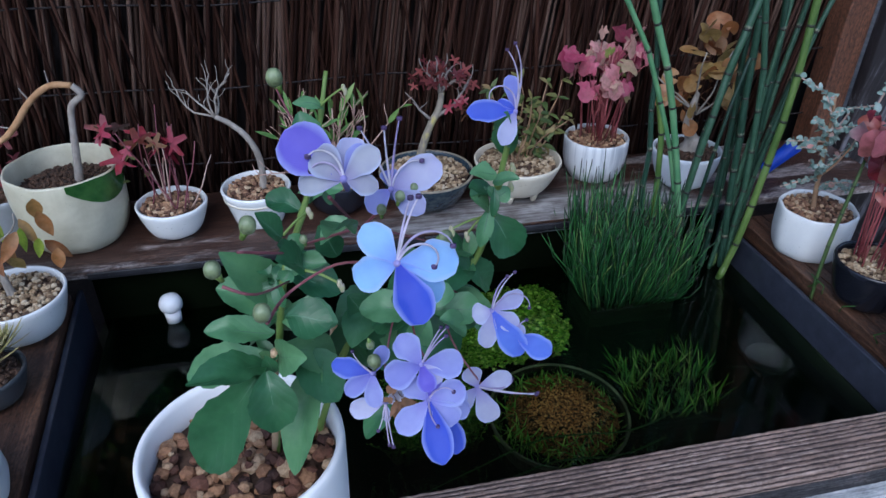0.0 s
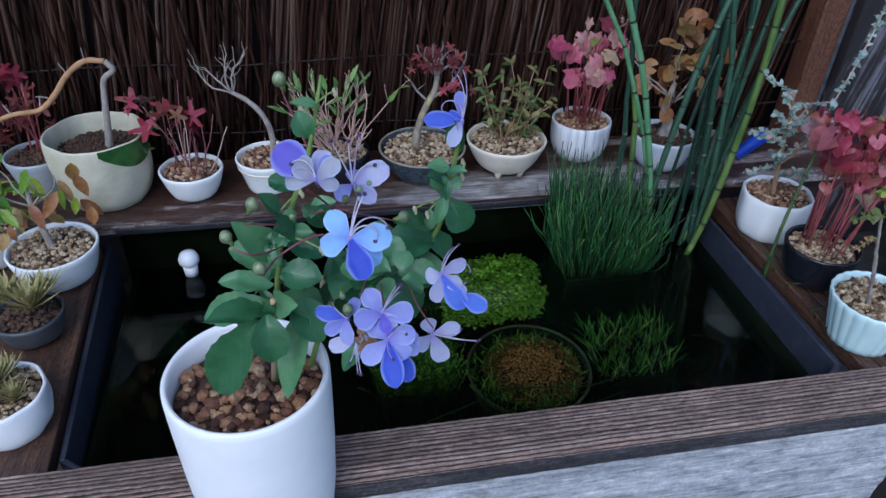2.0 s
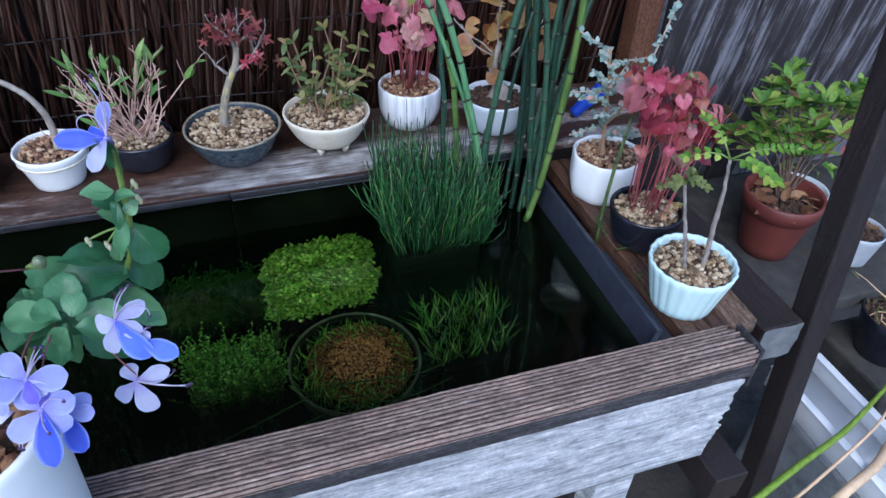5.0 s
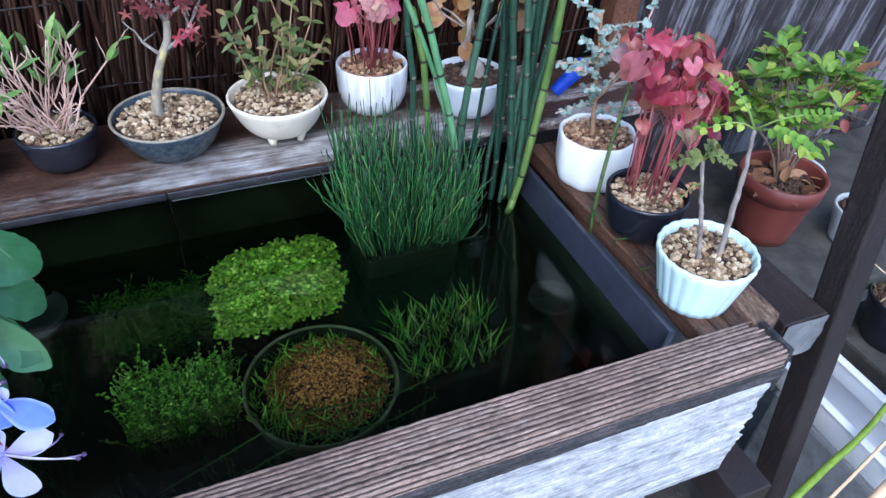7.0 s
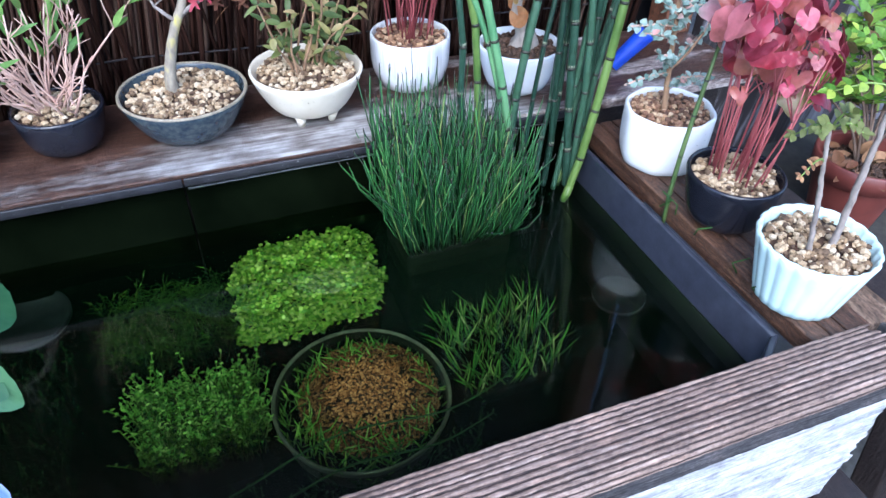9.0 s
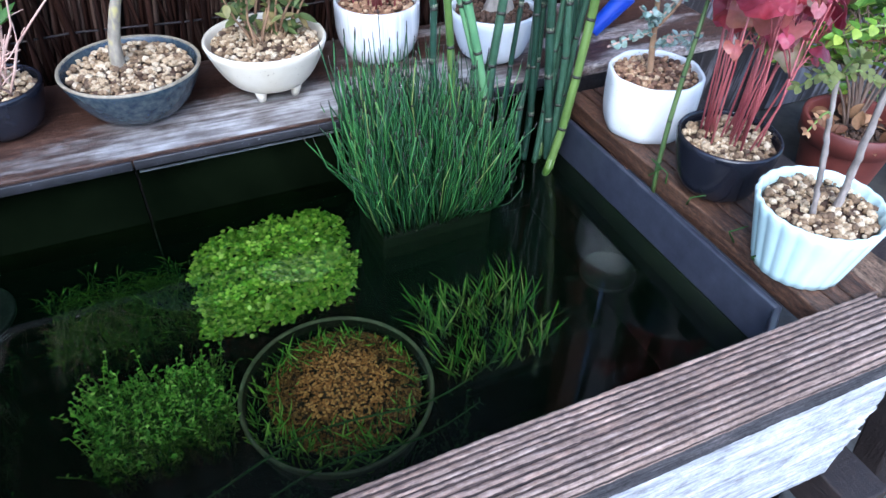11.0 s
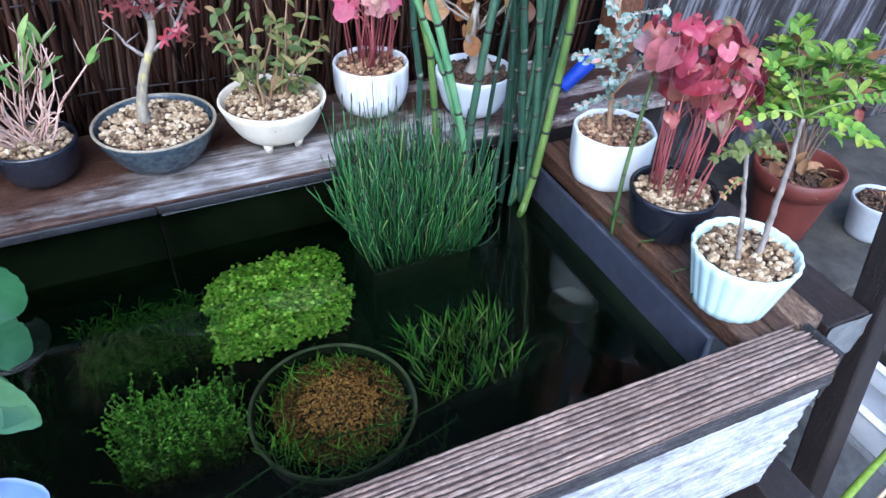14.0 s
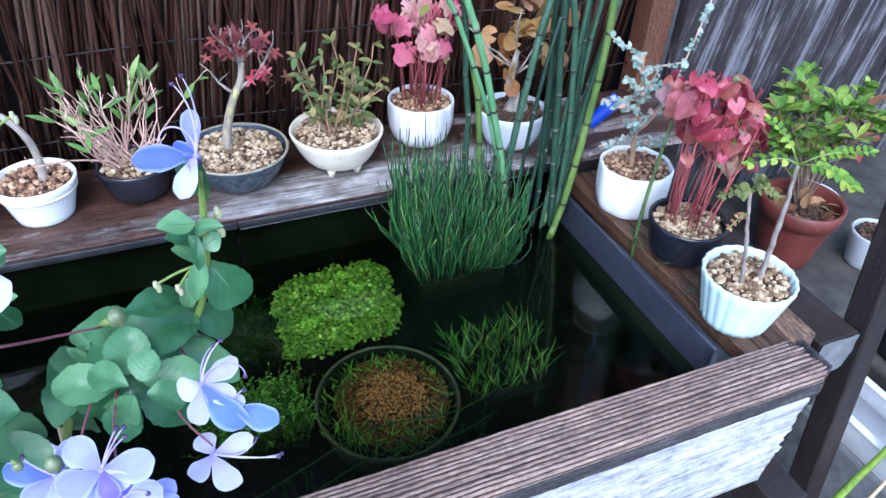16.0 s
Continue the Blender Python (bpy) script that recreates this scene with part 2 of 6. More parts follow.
pk = n.mix(0.5, leaning_noise(n, 1.0, 0.05, 75, 6), leaning_noise(n, 0.7, 0.30, 13, 7))
pc = n.ramp(pk, [(0.30, (0.005, 0.004, 0.005)), (0.475, (0.018, 0.014, 0.016)), (0.505, (0.045, 0.040, 0.044)), (0.535, (0.14, 0.135, 0.155)), (0.66, (0.26, 0.255, 0.285))])
n.colour(pc)
n.bump(pk, 0.8, 0.003)
M_wall = n.m
# Darker copy of the trough plastic: shade under the plank put into colour.
M_trough_shaded = glaze("shaded_black_wall", (0.0010, 0.0018, 0.0008), (0.0032, 0.0052, 0.0022), 0.8, 14, 0.2)
M_trough_shaded.node_tree.nodes["Principled BSDF"].inputs["Specular IOR Level"].default_value = 0.0
M_trough = glaze("black_plastic", (0.019, 0.022, 0.034), (0.040, 0.045, 0.063), 0.35, 60, 0.1)
M_strip_black = glaze("scuffed_black_strip", (0.006, 0.006, 0.008), (0.024, 0.024, 0.030), 0.5, 45, 0.4, (0.18, 0.18, 0.19))
M_white_plastic = glaze("white_plastic", (0.62, 0.64, 0.66), (0.72, 0.73, 0.74), 0.4, 20)
M_slab = glaze("dark_slab", (0.016, 0.015, 0.013), (0.060, 0.056, 0.048), 0.85, 25, 0.6)
M_block = glaze("grey_concrete", (0.07, 0.075, 0.08), (0.19, 0.20, 0.21), 0.9, 30, 0.8, (0.05, 0.05, 0.05))
M_sapling = bark("sapling_bark", (0.13, 0.11, 0.10), (0.33, 0.29, 0.26), 140, 0.85)
M_pale_stem = bark("pale_pink_stem", (0.34, 0.19, 0.145), (0.62, 0.44, 0.36), 60, 0.6)
M_pale_band = bark("pale_cane_band", (0.09, 0.11, 0.065), (0.22, 0.23, 0.16), 120, 0.6)
# Near-black green paints the light lost under water on walls and pots.
M_underwater_dark = glaze("algae_film", (0.0015, 0.003, 0.0015), (0.006, 0.010, 0.005), 0.6, 14, 0.3)
M_underwater_dark.node_tree.nodes["Principled BSDF"].inputs["Specular IOR Level"].default_value = 0.15
M_bamboo_stick = bark("bamboo_stick", (0.50, 0.34, 0.20), (0.64, 0.46, 0.29), 90, 0.6)

n = Nodes("reed", 0.85, spec=0.15)
rc = n.ramp(n.mix(0.5, n.rand(), n.island()), [(0.1, (0.008, 0.0030, 0.0022)), (0.45, (0.030, 0.0110, 0.0066)), (0.70, (0.066, 0.028, 0.018)), (0.92, (0.19, 0.125, 0.095))])
rv = n.coords((1, 1, 0.05))
n.colour(n.mix(n.ramp(n.noise(rv, 220, 5), [(0.3, (0, 0, 0)), (0.8, (1, 1, 1))]), n.mix(1.0, rc, (0.5, 0.45, 0.45), "MULTIPLY"), rc))
n.bump(n.noise(rv, 300, 3), 0.4, 0.001)
M_reed = n.m

n = Nodes("ground", 0.9)
gv = n.coords()
n.colour(n.ramp(n.noise(gv, 9, 8), [(0.3, (0.02, 0.017, 0.015)), (0.7, (0.075, 0.065, 0.055))]))
n.bump(n.noise(gv, 40, 6), 0.8, 0.01)
M_ground = n.m

n = Nodes("water", 0.03)
n.b.inputs["Specular IOR Level"].default_value = 0.28
n.colour((0.40, 0.58, 0.36))
n.b.inputs["Transmission Weight"].default_value = 1.0
n.b.inputs["IOR"].default_value = 1.33
n.bump(n.noise(n.coords(), 14, 2), 0.05, 0.002)
M_water = n.m


def depth_veil(opacity):
    """A dark see-through sheet that stands in for light lost with depth."""
    n = Nodes("dark_depth_veil", 1.0, spec=0.0)
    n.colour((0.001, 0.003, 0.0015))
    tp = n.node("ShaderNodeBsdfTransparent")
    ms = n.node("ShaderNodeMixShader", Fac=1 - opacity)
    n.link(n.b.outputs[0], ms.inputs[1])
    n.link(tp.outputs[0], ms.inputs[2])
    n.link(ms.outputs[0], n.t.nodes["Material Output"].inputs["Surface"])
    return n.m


def veined(name, stops, veins, rough, trans, spread, depth, tone):
    """A leaf or petal with side veins that run from the midrib, laid out by the blade's own map."""
    n = Nodes(name, rough, spec=0.4)
    uv = n.node("ShaderNodeTexCoord").outputs["UV"]
    sp = n.node("ShaderNodeSeparateXYZ")
    n.link(uv, sp.inputs[0])

    def calc(op, a, b):
        q = n.t.nodes.new("ShaderNodeMath")
        q.operation = op
        for k, w in ((0, a), (1, b)):
            if isinstance(w, (int, float)):
                q.inputs[k].default_value = w
            else:
                n.link(w, q.inputs[k])
        return q.outputs[0]

    off = calc("ABSOLUTE", calc("SUBTRACT", sp.outputs["X"], 0.5), 0)
    wob = calc("MULTIPLY", n.noise(n.coords(), 140, 2), 0.8)
    ph = calc("ADD", calc("MULTIPLY", calc("SUBTRACT", sp.outputs["Y"], calc("MULTIPLY", off, spread)), veins * 6.283), wob)
    line = calc("POWER", calc("ABSOLUTE", calc("SINE", calc("MULTIPLY", ph, 0.5), 0), 0), 0.6)
    base = n.ramp(n.rand(), stops)
    blot = n.ramp(n.noise(n.coords(), 70, 5), [(0.35, (0, 0, 0)), (0.7, (1, 1, 1))])
    col = n.mix(blot, base, n.mix(1.0, base, tone, "MULTIPLY"))
    col = n.mix(line, n.mix(0.014 if veins < 12 else 0.03, col, (0.45, 0.58, 0.42) if veins < 12 else (0.1, 0.12, 0.6)), col)
    if veins > 12:
        rim = n.ramp(calc("MULTIPLY", off, 2.0), [(0.70, (0, 0, 0)), (1.0, (0.45, 0.45, 0.45))])
        col = n.mix(rim, col, (0.56, 0.64, 0.90))
        heart_ = n.ramp(sp.outputs["Y"], [(0.0, (0.75, 0.75, 0.75)), (0.5, (0, 0, 0))])
        col = n.mix(heart_, col, n.mix(1.0, col, (0.55, 0.42, 0.80), "MULTIPLY"))
    n.colour(col)
    n.bump(n.mix(0.35, line, n.noise(n.coords(), 420, 4)), depth, 0.0012)
    tr = n.node("ShaderNodeBsdfTranslucent")
    n.link(col, tr.inputs["Color"])
    ms = n.node("ShaderNodeMixShader", Fac=trans)
    n.link(n.b.outputs[0], ms.inputs[1])
    n.link(tr.outputs[0], ms.inputs[2])
    n.link(ms.outputs[0], n.t.nodes["Material Output"].inputs["Surface"])
    return n.m


M_leaf_hero = veined("hero_leaf", [(0, (0.026, 0.100, 0.038)), (0.5, (0.062, 0.180, 0.074)), (1, (0.145, 0.30, 0.135))], 6, 0.33, 0.15, 0.7, 0.11, (0.58, 0.68, 0.66))
M_rush = leafy("rush_green", [(0, (0.005, 0.032, 0.009)), (0.6, (0.020, 0.100, 0.024)), (0.93, (0.062, 0.20, 0.045)), (1, (0.18, 0.24, 0.07))], 0.55, 0.05)
M_moss = leafy("pond_leaf_bright", [(0, (0.07, 0.20, 0.012)), (0.45, (0.22, 0.44, 0.025)), (0.85, (0.44, 0.62, 0.07)), (1, (0.64, 0.76, 0.18))], 0.4, 0.2)
M_sub_dark = leafy("pond_leaf_murky", [(0, (0.010, 0.05, 0.008)), (1, (0.055, 0.15, 0.03))], 0.5, 0.2)
M_sub_olive = leafy("pond_leaf_olive", [(0, (0.04, 0.14, 0.012)), (1, (0.15, 0.30, 0.03))], 0.5, 0.2)
M_sub = leafy("pond_leaf_deep", [(0, (0.07, 0.24, 0.02)), (0.7, (0.29, 0.58, 0.06)), (1, (0.50, 0.70, 0.15))], 0.5, 0.2)
M_sub_yellow = leafy("pond_grass", [(0, (0.03, 0.15, 0.012)), (0.6, (0.12, 0.33, 0.03)), (0.9, (0.34, 0.50, 0.10)), (1, (0.62, 0.66, 0.30))], 0.5, 0.2)
M_red_leaf = leafy("red_leaf", [(0, (0.15, 0.012, 0.025)), (0.22, (0.27, 0.022, 0.035)), (0.42, (0.38, 0.045, 0.055)), (0.54, (0.40, 0.05, 0.11)), (0.64, (0.44, 0.15, 0.16)), (0.74, (0.32, 0.09, 0.05)), (0.84, (0.20, 0.13, 0.045)), (0.90, (0.13, 0.16, 0.05)), (1, (0.17, 0.05, 0.15))], 0.3, 0.3, by="rand", tint=(0.55, 0.16, 0.24))
M_pink_leaf = leafy("pink_leaf", [(0, (0.38, 0.03, 0.11)), (0.25, (0.50, 0.10, 0.17)), (0.45, (0.58, 0.24, 0.25)), (0.7, (0.62, 0.34, 0.31)), (0.84, (0.60, 0.40, 0.30)), (0.92, (0.26, 0.30, 0.07)), (1, (0.15, 0.27, 0.05))], 0.45, 0.25, by="rand", tint=(0.66, 0.30, 0.32))
M_orange_leaf = leafy("orange_leaf", [(0, (0.24, 0.07, 0.02)), (0.6, (0.38, 0.165, 0.055)), (1, (0.34, 0.25, 0.08))], 0.4, 0.2, by="rand", tint=(0.60, 0.42, 0.25))
M_silver_leaf = leafy("silver_leaf", [(0, (0.17, 0.27, 0.24)), (0.5, (0.28, 0.38, 0.35)), (0.92, (0.42, 0.51, 0.47)), (1, (0.58, 0.28, 0.26))], 0.6, 0.2)
M_lime_leaf = leafy("lime_leaf", [(0, (0.08, 0.20, 0.02)), (0.6, (0.20, 0.36, 0.04)), (1, (0.40, 0.48, 0.07))], 0.4, 0.3, by="rand")
M_shrub_leaf = leafy("shrub_leaf", [(0, (0.065, 0.16, 0.025)), (0.5, (0.18, 0.33, 0.05)), (0.88, (0.33, 0.45, 0.08)), (1, (0.46, 0.44, 0.12))], 0.4, 0.35, by="rand")
M_olive_leaf = leafy("olive_leaf", [(0, (0.05, 0.085, 0.022)), (0.5, (0.13, 0.17, 0.05)), (0.8, (0.25, 0.22, 0.075)), (1, (0.36, 0.24, 0.12))], 0.5, 0.25)
M_grass_leaf = leafy("dwarf_bamboo_leaf", [(0, (0.085, 0.20, 0.045)), (0.6, (0.18, 0.33, 0.08)), (1, (0.36, 0.46, 0.15))], 0.5, 0.3)
M_succ = leafy("succulent_leaf", [(0, (0.30, 0.29, 0.09)), (0.7, (0.50, 0.42, 0.20)), (1, (0.52, 0.38, 0.27))], 0.5, 0.15)
M_dead_leaf = leafy("dead_leaf", [(0, (0.12, 0.04, 0.02)), (1, (0.36, 0.20, 0.10))], 0.7, 0.1, by="rand")
M_purple_leaf = leafy("dusky_red_leaf", [(0, (0.10, 0.015, 0.025)), (1, (0.26, 0.06, 0.05))], 0.6, 0.2, by="rand")
M_red_stem = bark("red_stem", (0.20, 0.030, 0.042), (0.47, 0.14, 0.14), 40, 0.4)
M_pink_stem = bark("pink_stem", (0.34, 0.20, 0.16), (0.55, 0.42, 0.34), 90, 0.6)
M_grey_bark = bark("grey_bark", (0.17, 0.145, 0.125), (0.40, 0.36, 0.31), 110, 0.85)
M_lichen_bark = bark("lichen_bark", (0.12, 0.10, 0.075), (0.34, 0.30, 0.235), 110, 0.85, (0.42, 0.36, 0.10))
M_brown_bark = bark("brown_bark", (0.16, 0.09, 0.05), (0.34, 0.21, 0.12), 110)
M_dark_twig = bark("dark_twig", (0.05, 0.03, 0.02), (0.14, 0.09, 0.06), 110)
M_orange_bark = bark("orange_bark", (0.30, 0.15, 0.06), (0.46, 0.28, 0.14), 110)
M_green_stem = bark("green_stem", (0.10, 0.17, 0.03), (0.20, 0.28, 0.07), 80, 0.5)
M_leaf_rib = bark("leaf_rib", (0.05, 0.13, 0.065), (0.10, 0.21, 0.11), 90, 0.5)
M_maroon_stem = bark("maroon_stem", (0.13, 0.03, 0.05), (0.26, 0.09, 0.10), 80, 0.5)
M_horse = leafy("horsetail_green", [(0, (0.014, 0.038, 0.026)), (0.60, (0.034, 0.080, 0.054)), (0.88, (0.048, 0.105, 0.066)), (1, (0.07, 0.14, 0.07))], 0.32, 0.03, by="rand")
M_lime_cane = bark("lime_cane", (0.050, 0.105, 0.022), (0.14, 0.215, 0.050), 40, 0.4)
M_olive_cane = bark("olive_cane", (0.035, 0.075, 0.022), (0.10, 0.155, 0.045), 60, 0.5)
M_pale_cane = bark("pale_green_cane", (0.06, 0.18, 0.08), (0.15, 0.30, 0.14), 50, 0.35)
M_joint = bark("cane_joint", (0.006, 0.008, 0.006), (0.035, 0.035, 0.025), 200, 0.6)
M_node = bark("horsetail_node", (0.01, 0.012, 0.012), (0.05, 0.04, 0.03), 100, 0.6)
M_petal_light = veined("light_blue_petal", [(0, (0.30, 0.55, 0.90)), (1, (0.38, 0.62, 0.93))], 16, 0.5, 0.3, 1.6, 0.12, (0.78, 0.76, 0.92))
M_petal_mid = veined("lilac_blue_petal", [(0, (0.24, 0.26, 0.64)), (1, (0.40, 0.43, 0.76))], 16, 0.5, 0.3, 1.6, 0.12, (0.78, 0.76, 0.92))
M_petal_violet = veined("violet_petal", [(0, (0.14, 0.11, 0.58)), (1, (0.20, 0.16, 0.66))], 16, 0.5, 0.3, 1.6, 0.12, (0.78, 0.76, 0.92))
M_petal_deep = veined("violet_blue_petal", [(0, (0.045, 0.085, 0.56)), (1, (0.09, 0.145, 0.68))], 16, 0.5, 0.3, 1.6, 0.12, (0.78, 0.76, 0.92))
M_petal_blue = veined("clear_blue_petal", [(0, (0.12, 0.21, 0.74)), (1, (0.20, 0.31, 0.83))], 16, 0.5, 0.3, 1.6, 0.12, (0.78, 0.76, 0.92))
M_petal_grey = veined("fading_lilac_petal", [(0, (0.42, 0.43, 0.62)), (1, (0.64, 0.65, 0.78))], 16, 0.5, 0.3, 1.6, 0.12, (0.78, 0.76, 0.92))
M_petal_faded = veined("faded_grey_petal", [(0, (0.30, 0.31, 0.38)), (1, (0.48, 0.50, 0.54))], 16, 0.5, 0.3, 1.6, 0.12, (0.78, 0.76, 0.92))
M_filament = leafy("filament", [(0, (0.42, 0.34, 0.62)), (1, (0.75, 0.70, 0.82))], 0.5, 0.2, by="rand")
M_bud = glaze("bud_skin", (0.05, 0.070, 0.030), (0.27, 0.33, 0.17), 0.3, 130, 0.4)
M_young_bud = glaze("young_bud", (0.30, 0.36, 0.12), (0.55, 0.46, 0.38), 0.45, 300)
M_anther = glaze("anther", (0.03, 0.02, 0.06), (0.10, 0.06, 0.16), 0.6, 100)
M_clear = glaze("frosted_plastic", (0.013, 0.017, 0.019), (0.034, 0.042, 0.044), 0.45, 60)
M_blue_plastic = glaze("blue_plastic", (0.01, 0.04, 0.38), (0.02, 0.07, 0.50), 0.4, 30)
M_pond_pot = glaze("olive_pot_rim", (0.05, 0.06, 0.035), (0.15, 0.16, 0.10), 0.6, 60, 0.3)

# ---- mesh building ----


class Mesh:
    """Collects vertices and faces of one part."""

    def __init__(self):
        self.v, self.f = [], []

    def add(self, vs, fs):
        k = len(self.v)
        self.v += [tuple(p) for p in vs]
        self.f += [tuple(i + k for i in f) for f in fs]

    def box(self, x0, x1, y0, y1, z0, z1, bev=0.0):
        bm = bmesh.new()
        bmesh.ops.create_cube(bm, size=1)
        for p in bm.verts:
            p.co = Vector(((x0 + x1) / 2 + p.co.x * (x1 - x0), (y0 + y1) / 2 + p.co.y * (y1 - y0), (z0 + z1) / 2 + p.co.z * (z1 - z0)))
        if bev:
            bmesh.ops.bevel(bm, geom=bm.edges[:], offset=bev, segments=2, affect="EDGES", profile=0.5)
        self.add([p.co for p in bm.verts], [[q.index for q in f.verts] for f in bm.faces])
        bm.free()
        return self

    def lathe(self, profile, seg=40, at=(0, 0, 0), warp=None, close=True):
        vs, fs = [], []
        for r, z in profile:
            for k in range(seg):
                a = 2 * math.pi * k / seg
                rr = r * (warp(a, z) if warp else 1)
                vs.append((at[0] + rr * math.cos(a), at[1] + rr * math.sin(a), at[2] + z))
        for j in range(len(profile) - 1):
            for k in range(seg):
                k2 = (k + 1) % seg
                fs.append((j * seg + k, j * seg + k2, (j + 1) * seg + k2, (j + 1) * seg + k))
        if close:
            fs.append(tuple(range(seg))[::-1])
            fs.append(tuple((len(profile) - 1) * seg + k for k in range(seg)))
        self.add(vs, fs)
        return self

    def tube(self, pts, rad, seg=6):
        pts = [Vector(p) for p in pts]
        if isinstance(rad, (int, float)):
            rad = [rad] * len(pts)
        vs, fs = [], []
        u = None
        for k, p in enumerate(pts):
            d = (pts[min(k + 1, len(pts) - 1)] - pts[max(k - 1, 0)]).normalized()
            if u is None:
                u = d.orthogonal().normalized()
            u = (u - d * u.dot(d)).normalized()
            w = d.cross(u)
            for j in range(seg):
                a = 2 * math.pi * j / seg
                vs.append(p + (u * math.cos(a) + w * math.sin(a)) * rad[k])
        for k in range(len(pts) - 1):
            for j in range(seg):
                j2 = (j + 1) % seg
                fs.append((k * seg + j, k * seg + j2, (k + 1) * seg + j2, (k + 1) * seg + j))
        fs.append(tuple(range(seg))[::-1])
        fs.append(tuple((len(pts) - 1) * seg + j for j in range(seg)))
        self.add(vs, fs)
        return self

    def blade(self, base, way, face, length, width, curl=0.3, fold=0.15, shape=0.8, steps=6, across=2, cup=0.0, lobes=0, notch=0.0, tip=0.0, teeth=0.0, claw=False):
        """A leaf or petal from base along way; face is the side its top looks to."""
        base, d = Vector(base), Vector(way).normalized()
        nrm = Vector(face)
        nrm = (nrm - d * nrm.dot(d))
        nrm = nrm.normalized() if nrm.length > 1e-5 else d.orthogonal().normalized()
        side = d.cross(nrm)
        vs, fs = [], []
        p = base.copy()
        cols = 2 * across + 1
        for k in range(steps + 1):
            t = k / steps
            w = width * 0.5 * max(0.03, math.sin(math.pi * min(1, t ** shape * 0.97 + 0.02)) ** 0.8)
            if claw:
                w = width * 0.5 * max(0.10, min(1.0, (t / 0.55) ** 0.85) * max(0.0, 1 - max(0.0, (t - 0.55) / 0.45) ** 2.6) ** 0.5)
            if lobes:
                w *= 1 + 0.28 * math.cos(t * math.pi * 2 * lobes)
            w *= 1 - tip * t ** 3
            w *= 1 + teeth * (k % 2)
            a = -curl * t
            dd = d * math.cos(a) + nrm * math.sin(a)
            nn = nrm * math.cos(a) - d * math.sin(a)
            if k:
                p = p + dd * (length / steps)
            for j in range(cols):
                s = (j - across) / across
                q = p + side * (s * w) + nn * (abs(s) * w * fold * 2 + s * s * w * cup)
                if notch and k == steps:
                    q = q + dd * (abs(s) * notch)
                vs.append(q)
        for k in range(steps):
            for j in range(cols - 1):
                fs.append((k * cols + j, k * cols + j + 1, (k + 1) * cols + j + 1, (k + 1) * cols + j))
        self.add(vs, fs)
        return self

    def plate(self, base, way, face, size, outline, wave=0.06, cup=0.15, seed=0.0, segs=22):
        """A broad leaf spread round its stalk; outline(a) is the reach at angle a from the tip."""
        d = Vector(way).normalized()
        nrm = Vector(face)
        nrm = (nrm - d * nrm.dot(d)).normalized()
        side = d.cross(nrm)
        c = Vector(base)
        vs, fs = [c], []
        for ring in (0.4, 0.75, 1.0):
            for k in range(segs):
                a = -2.75 + 5.5 * k / (segs - 1)
                r = size * outline(a) * ring
                q = c + d * (r * math.cos(a)) + side * (r * math.sin(a))
                lift = -cup * r * r / size + wave * size * noise.noise((k * 0.5 + seed, ring * 2.0, seed)) * ring + abs(math.sin(a)) * r * 0.12
                vs.append(q + nrm * lift)
        for k in range(segs - 1):
            fs.append((0, 1 + k, 2 + k))
            for g in range(2):
                o = 1 + g * segs
                fs.append((o + k, o + segs + k, o + segs + k + 1, o + k + 1))
        self.add(vs, fs)
        return self

    def stone(self, c, r, rng):
        """One small irregular pebble."""
        for q, f in [STONE]:
            a = rng.uniform(0, 6.28)
            s = (r * rng.uniform(0.75, 1.2), r * rng.uniform(0.75, 1.2), r * rng.uniform(0.6, 0.9))
            ca, sa = math.cos(a), math.sin(a)
            vs = []
            for x, y, z in q:
                k = rng.uniform(0.80, 1.12)
                x, y, z = x * s[0] * k, y * s[1] * k, z * s[2] * k
                vs.append((c[0] + x * ca - y * sa, c[1] + x * sa + y * ca, c[2] + z))
            self.add(vs, f)
        return self

    def ball(self, c, r, stretch=(1, 1, 1), seg=12, rings=8):
        prof = [(max(0.001, r * math.sin(math.pi * k / rings)), -r * math.cos(math.pi * k / rings)) for k in range(rings + 1)]
        m = Mesh().lathe(prof, seg)
        self.add([(c[0] + x * stretch[0], c[1] + y * stretch[1], c[2] + z * stretch[2]) for x, y, z in m.v], m.f)
        return self

    def data(self, name, smooth=True):
        me = bpy.data.meshes.new(name)
        me.from_pydata(self.v, [], self.f)
        me.validate()
        if smooth:
            me.polygons.foreach_set("use_smooth", [True] * len(me.polygons))
        return me


ico = bmesh.new()
bmesh.ops.create_icosphere(ico, subdivisions=1, radius=1)
STONE = ([tuple(p.co) for p in ico.verts], [tuple(q.index for q in f.verts) for f in ico.faces])
ico.free()


def thing(name, label, category, at=(0, 0, 0), group="", turn=0):
    ob = new(name)
    ob.matrix_basis = pose(*at, 0, 0, turn)
    ob.empty_display_size = 0.02
    return tagged(ob, label, category, group)


def part(name, mesh, material, parent=None, label="", smooth=True, kind=""):
    """Links one mesh as a part of a thing, in the thing's own space."""
    ob = new(name, mesh if isinstance(mesh, bpy.types.Mesh) else mesh.data(name, smooth))
    if not ob.data.materials:
        ob.data.materials.append(material)
    if parent is not None:
        ob.parent = parent
    if label or kind:
        tagged(ob, label, kind=kind)
    return ob


def structure(name, mesh, material, label, category="", smooth=False):
    return tagged(part(name, mesh, material, None, smooth=smooth), label, category or name.replace("_", " "), kind="structure")


def rnd(seed):
    return random.Random(seed)


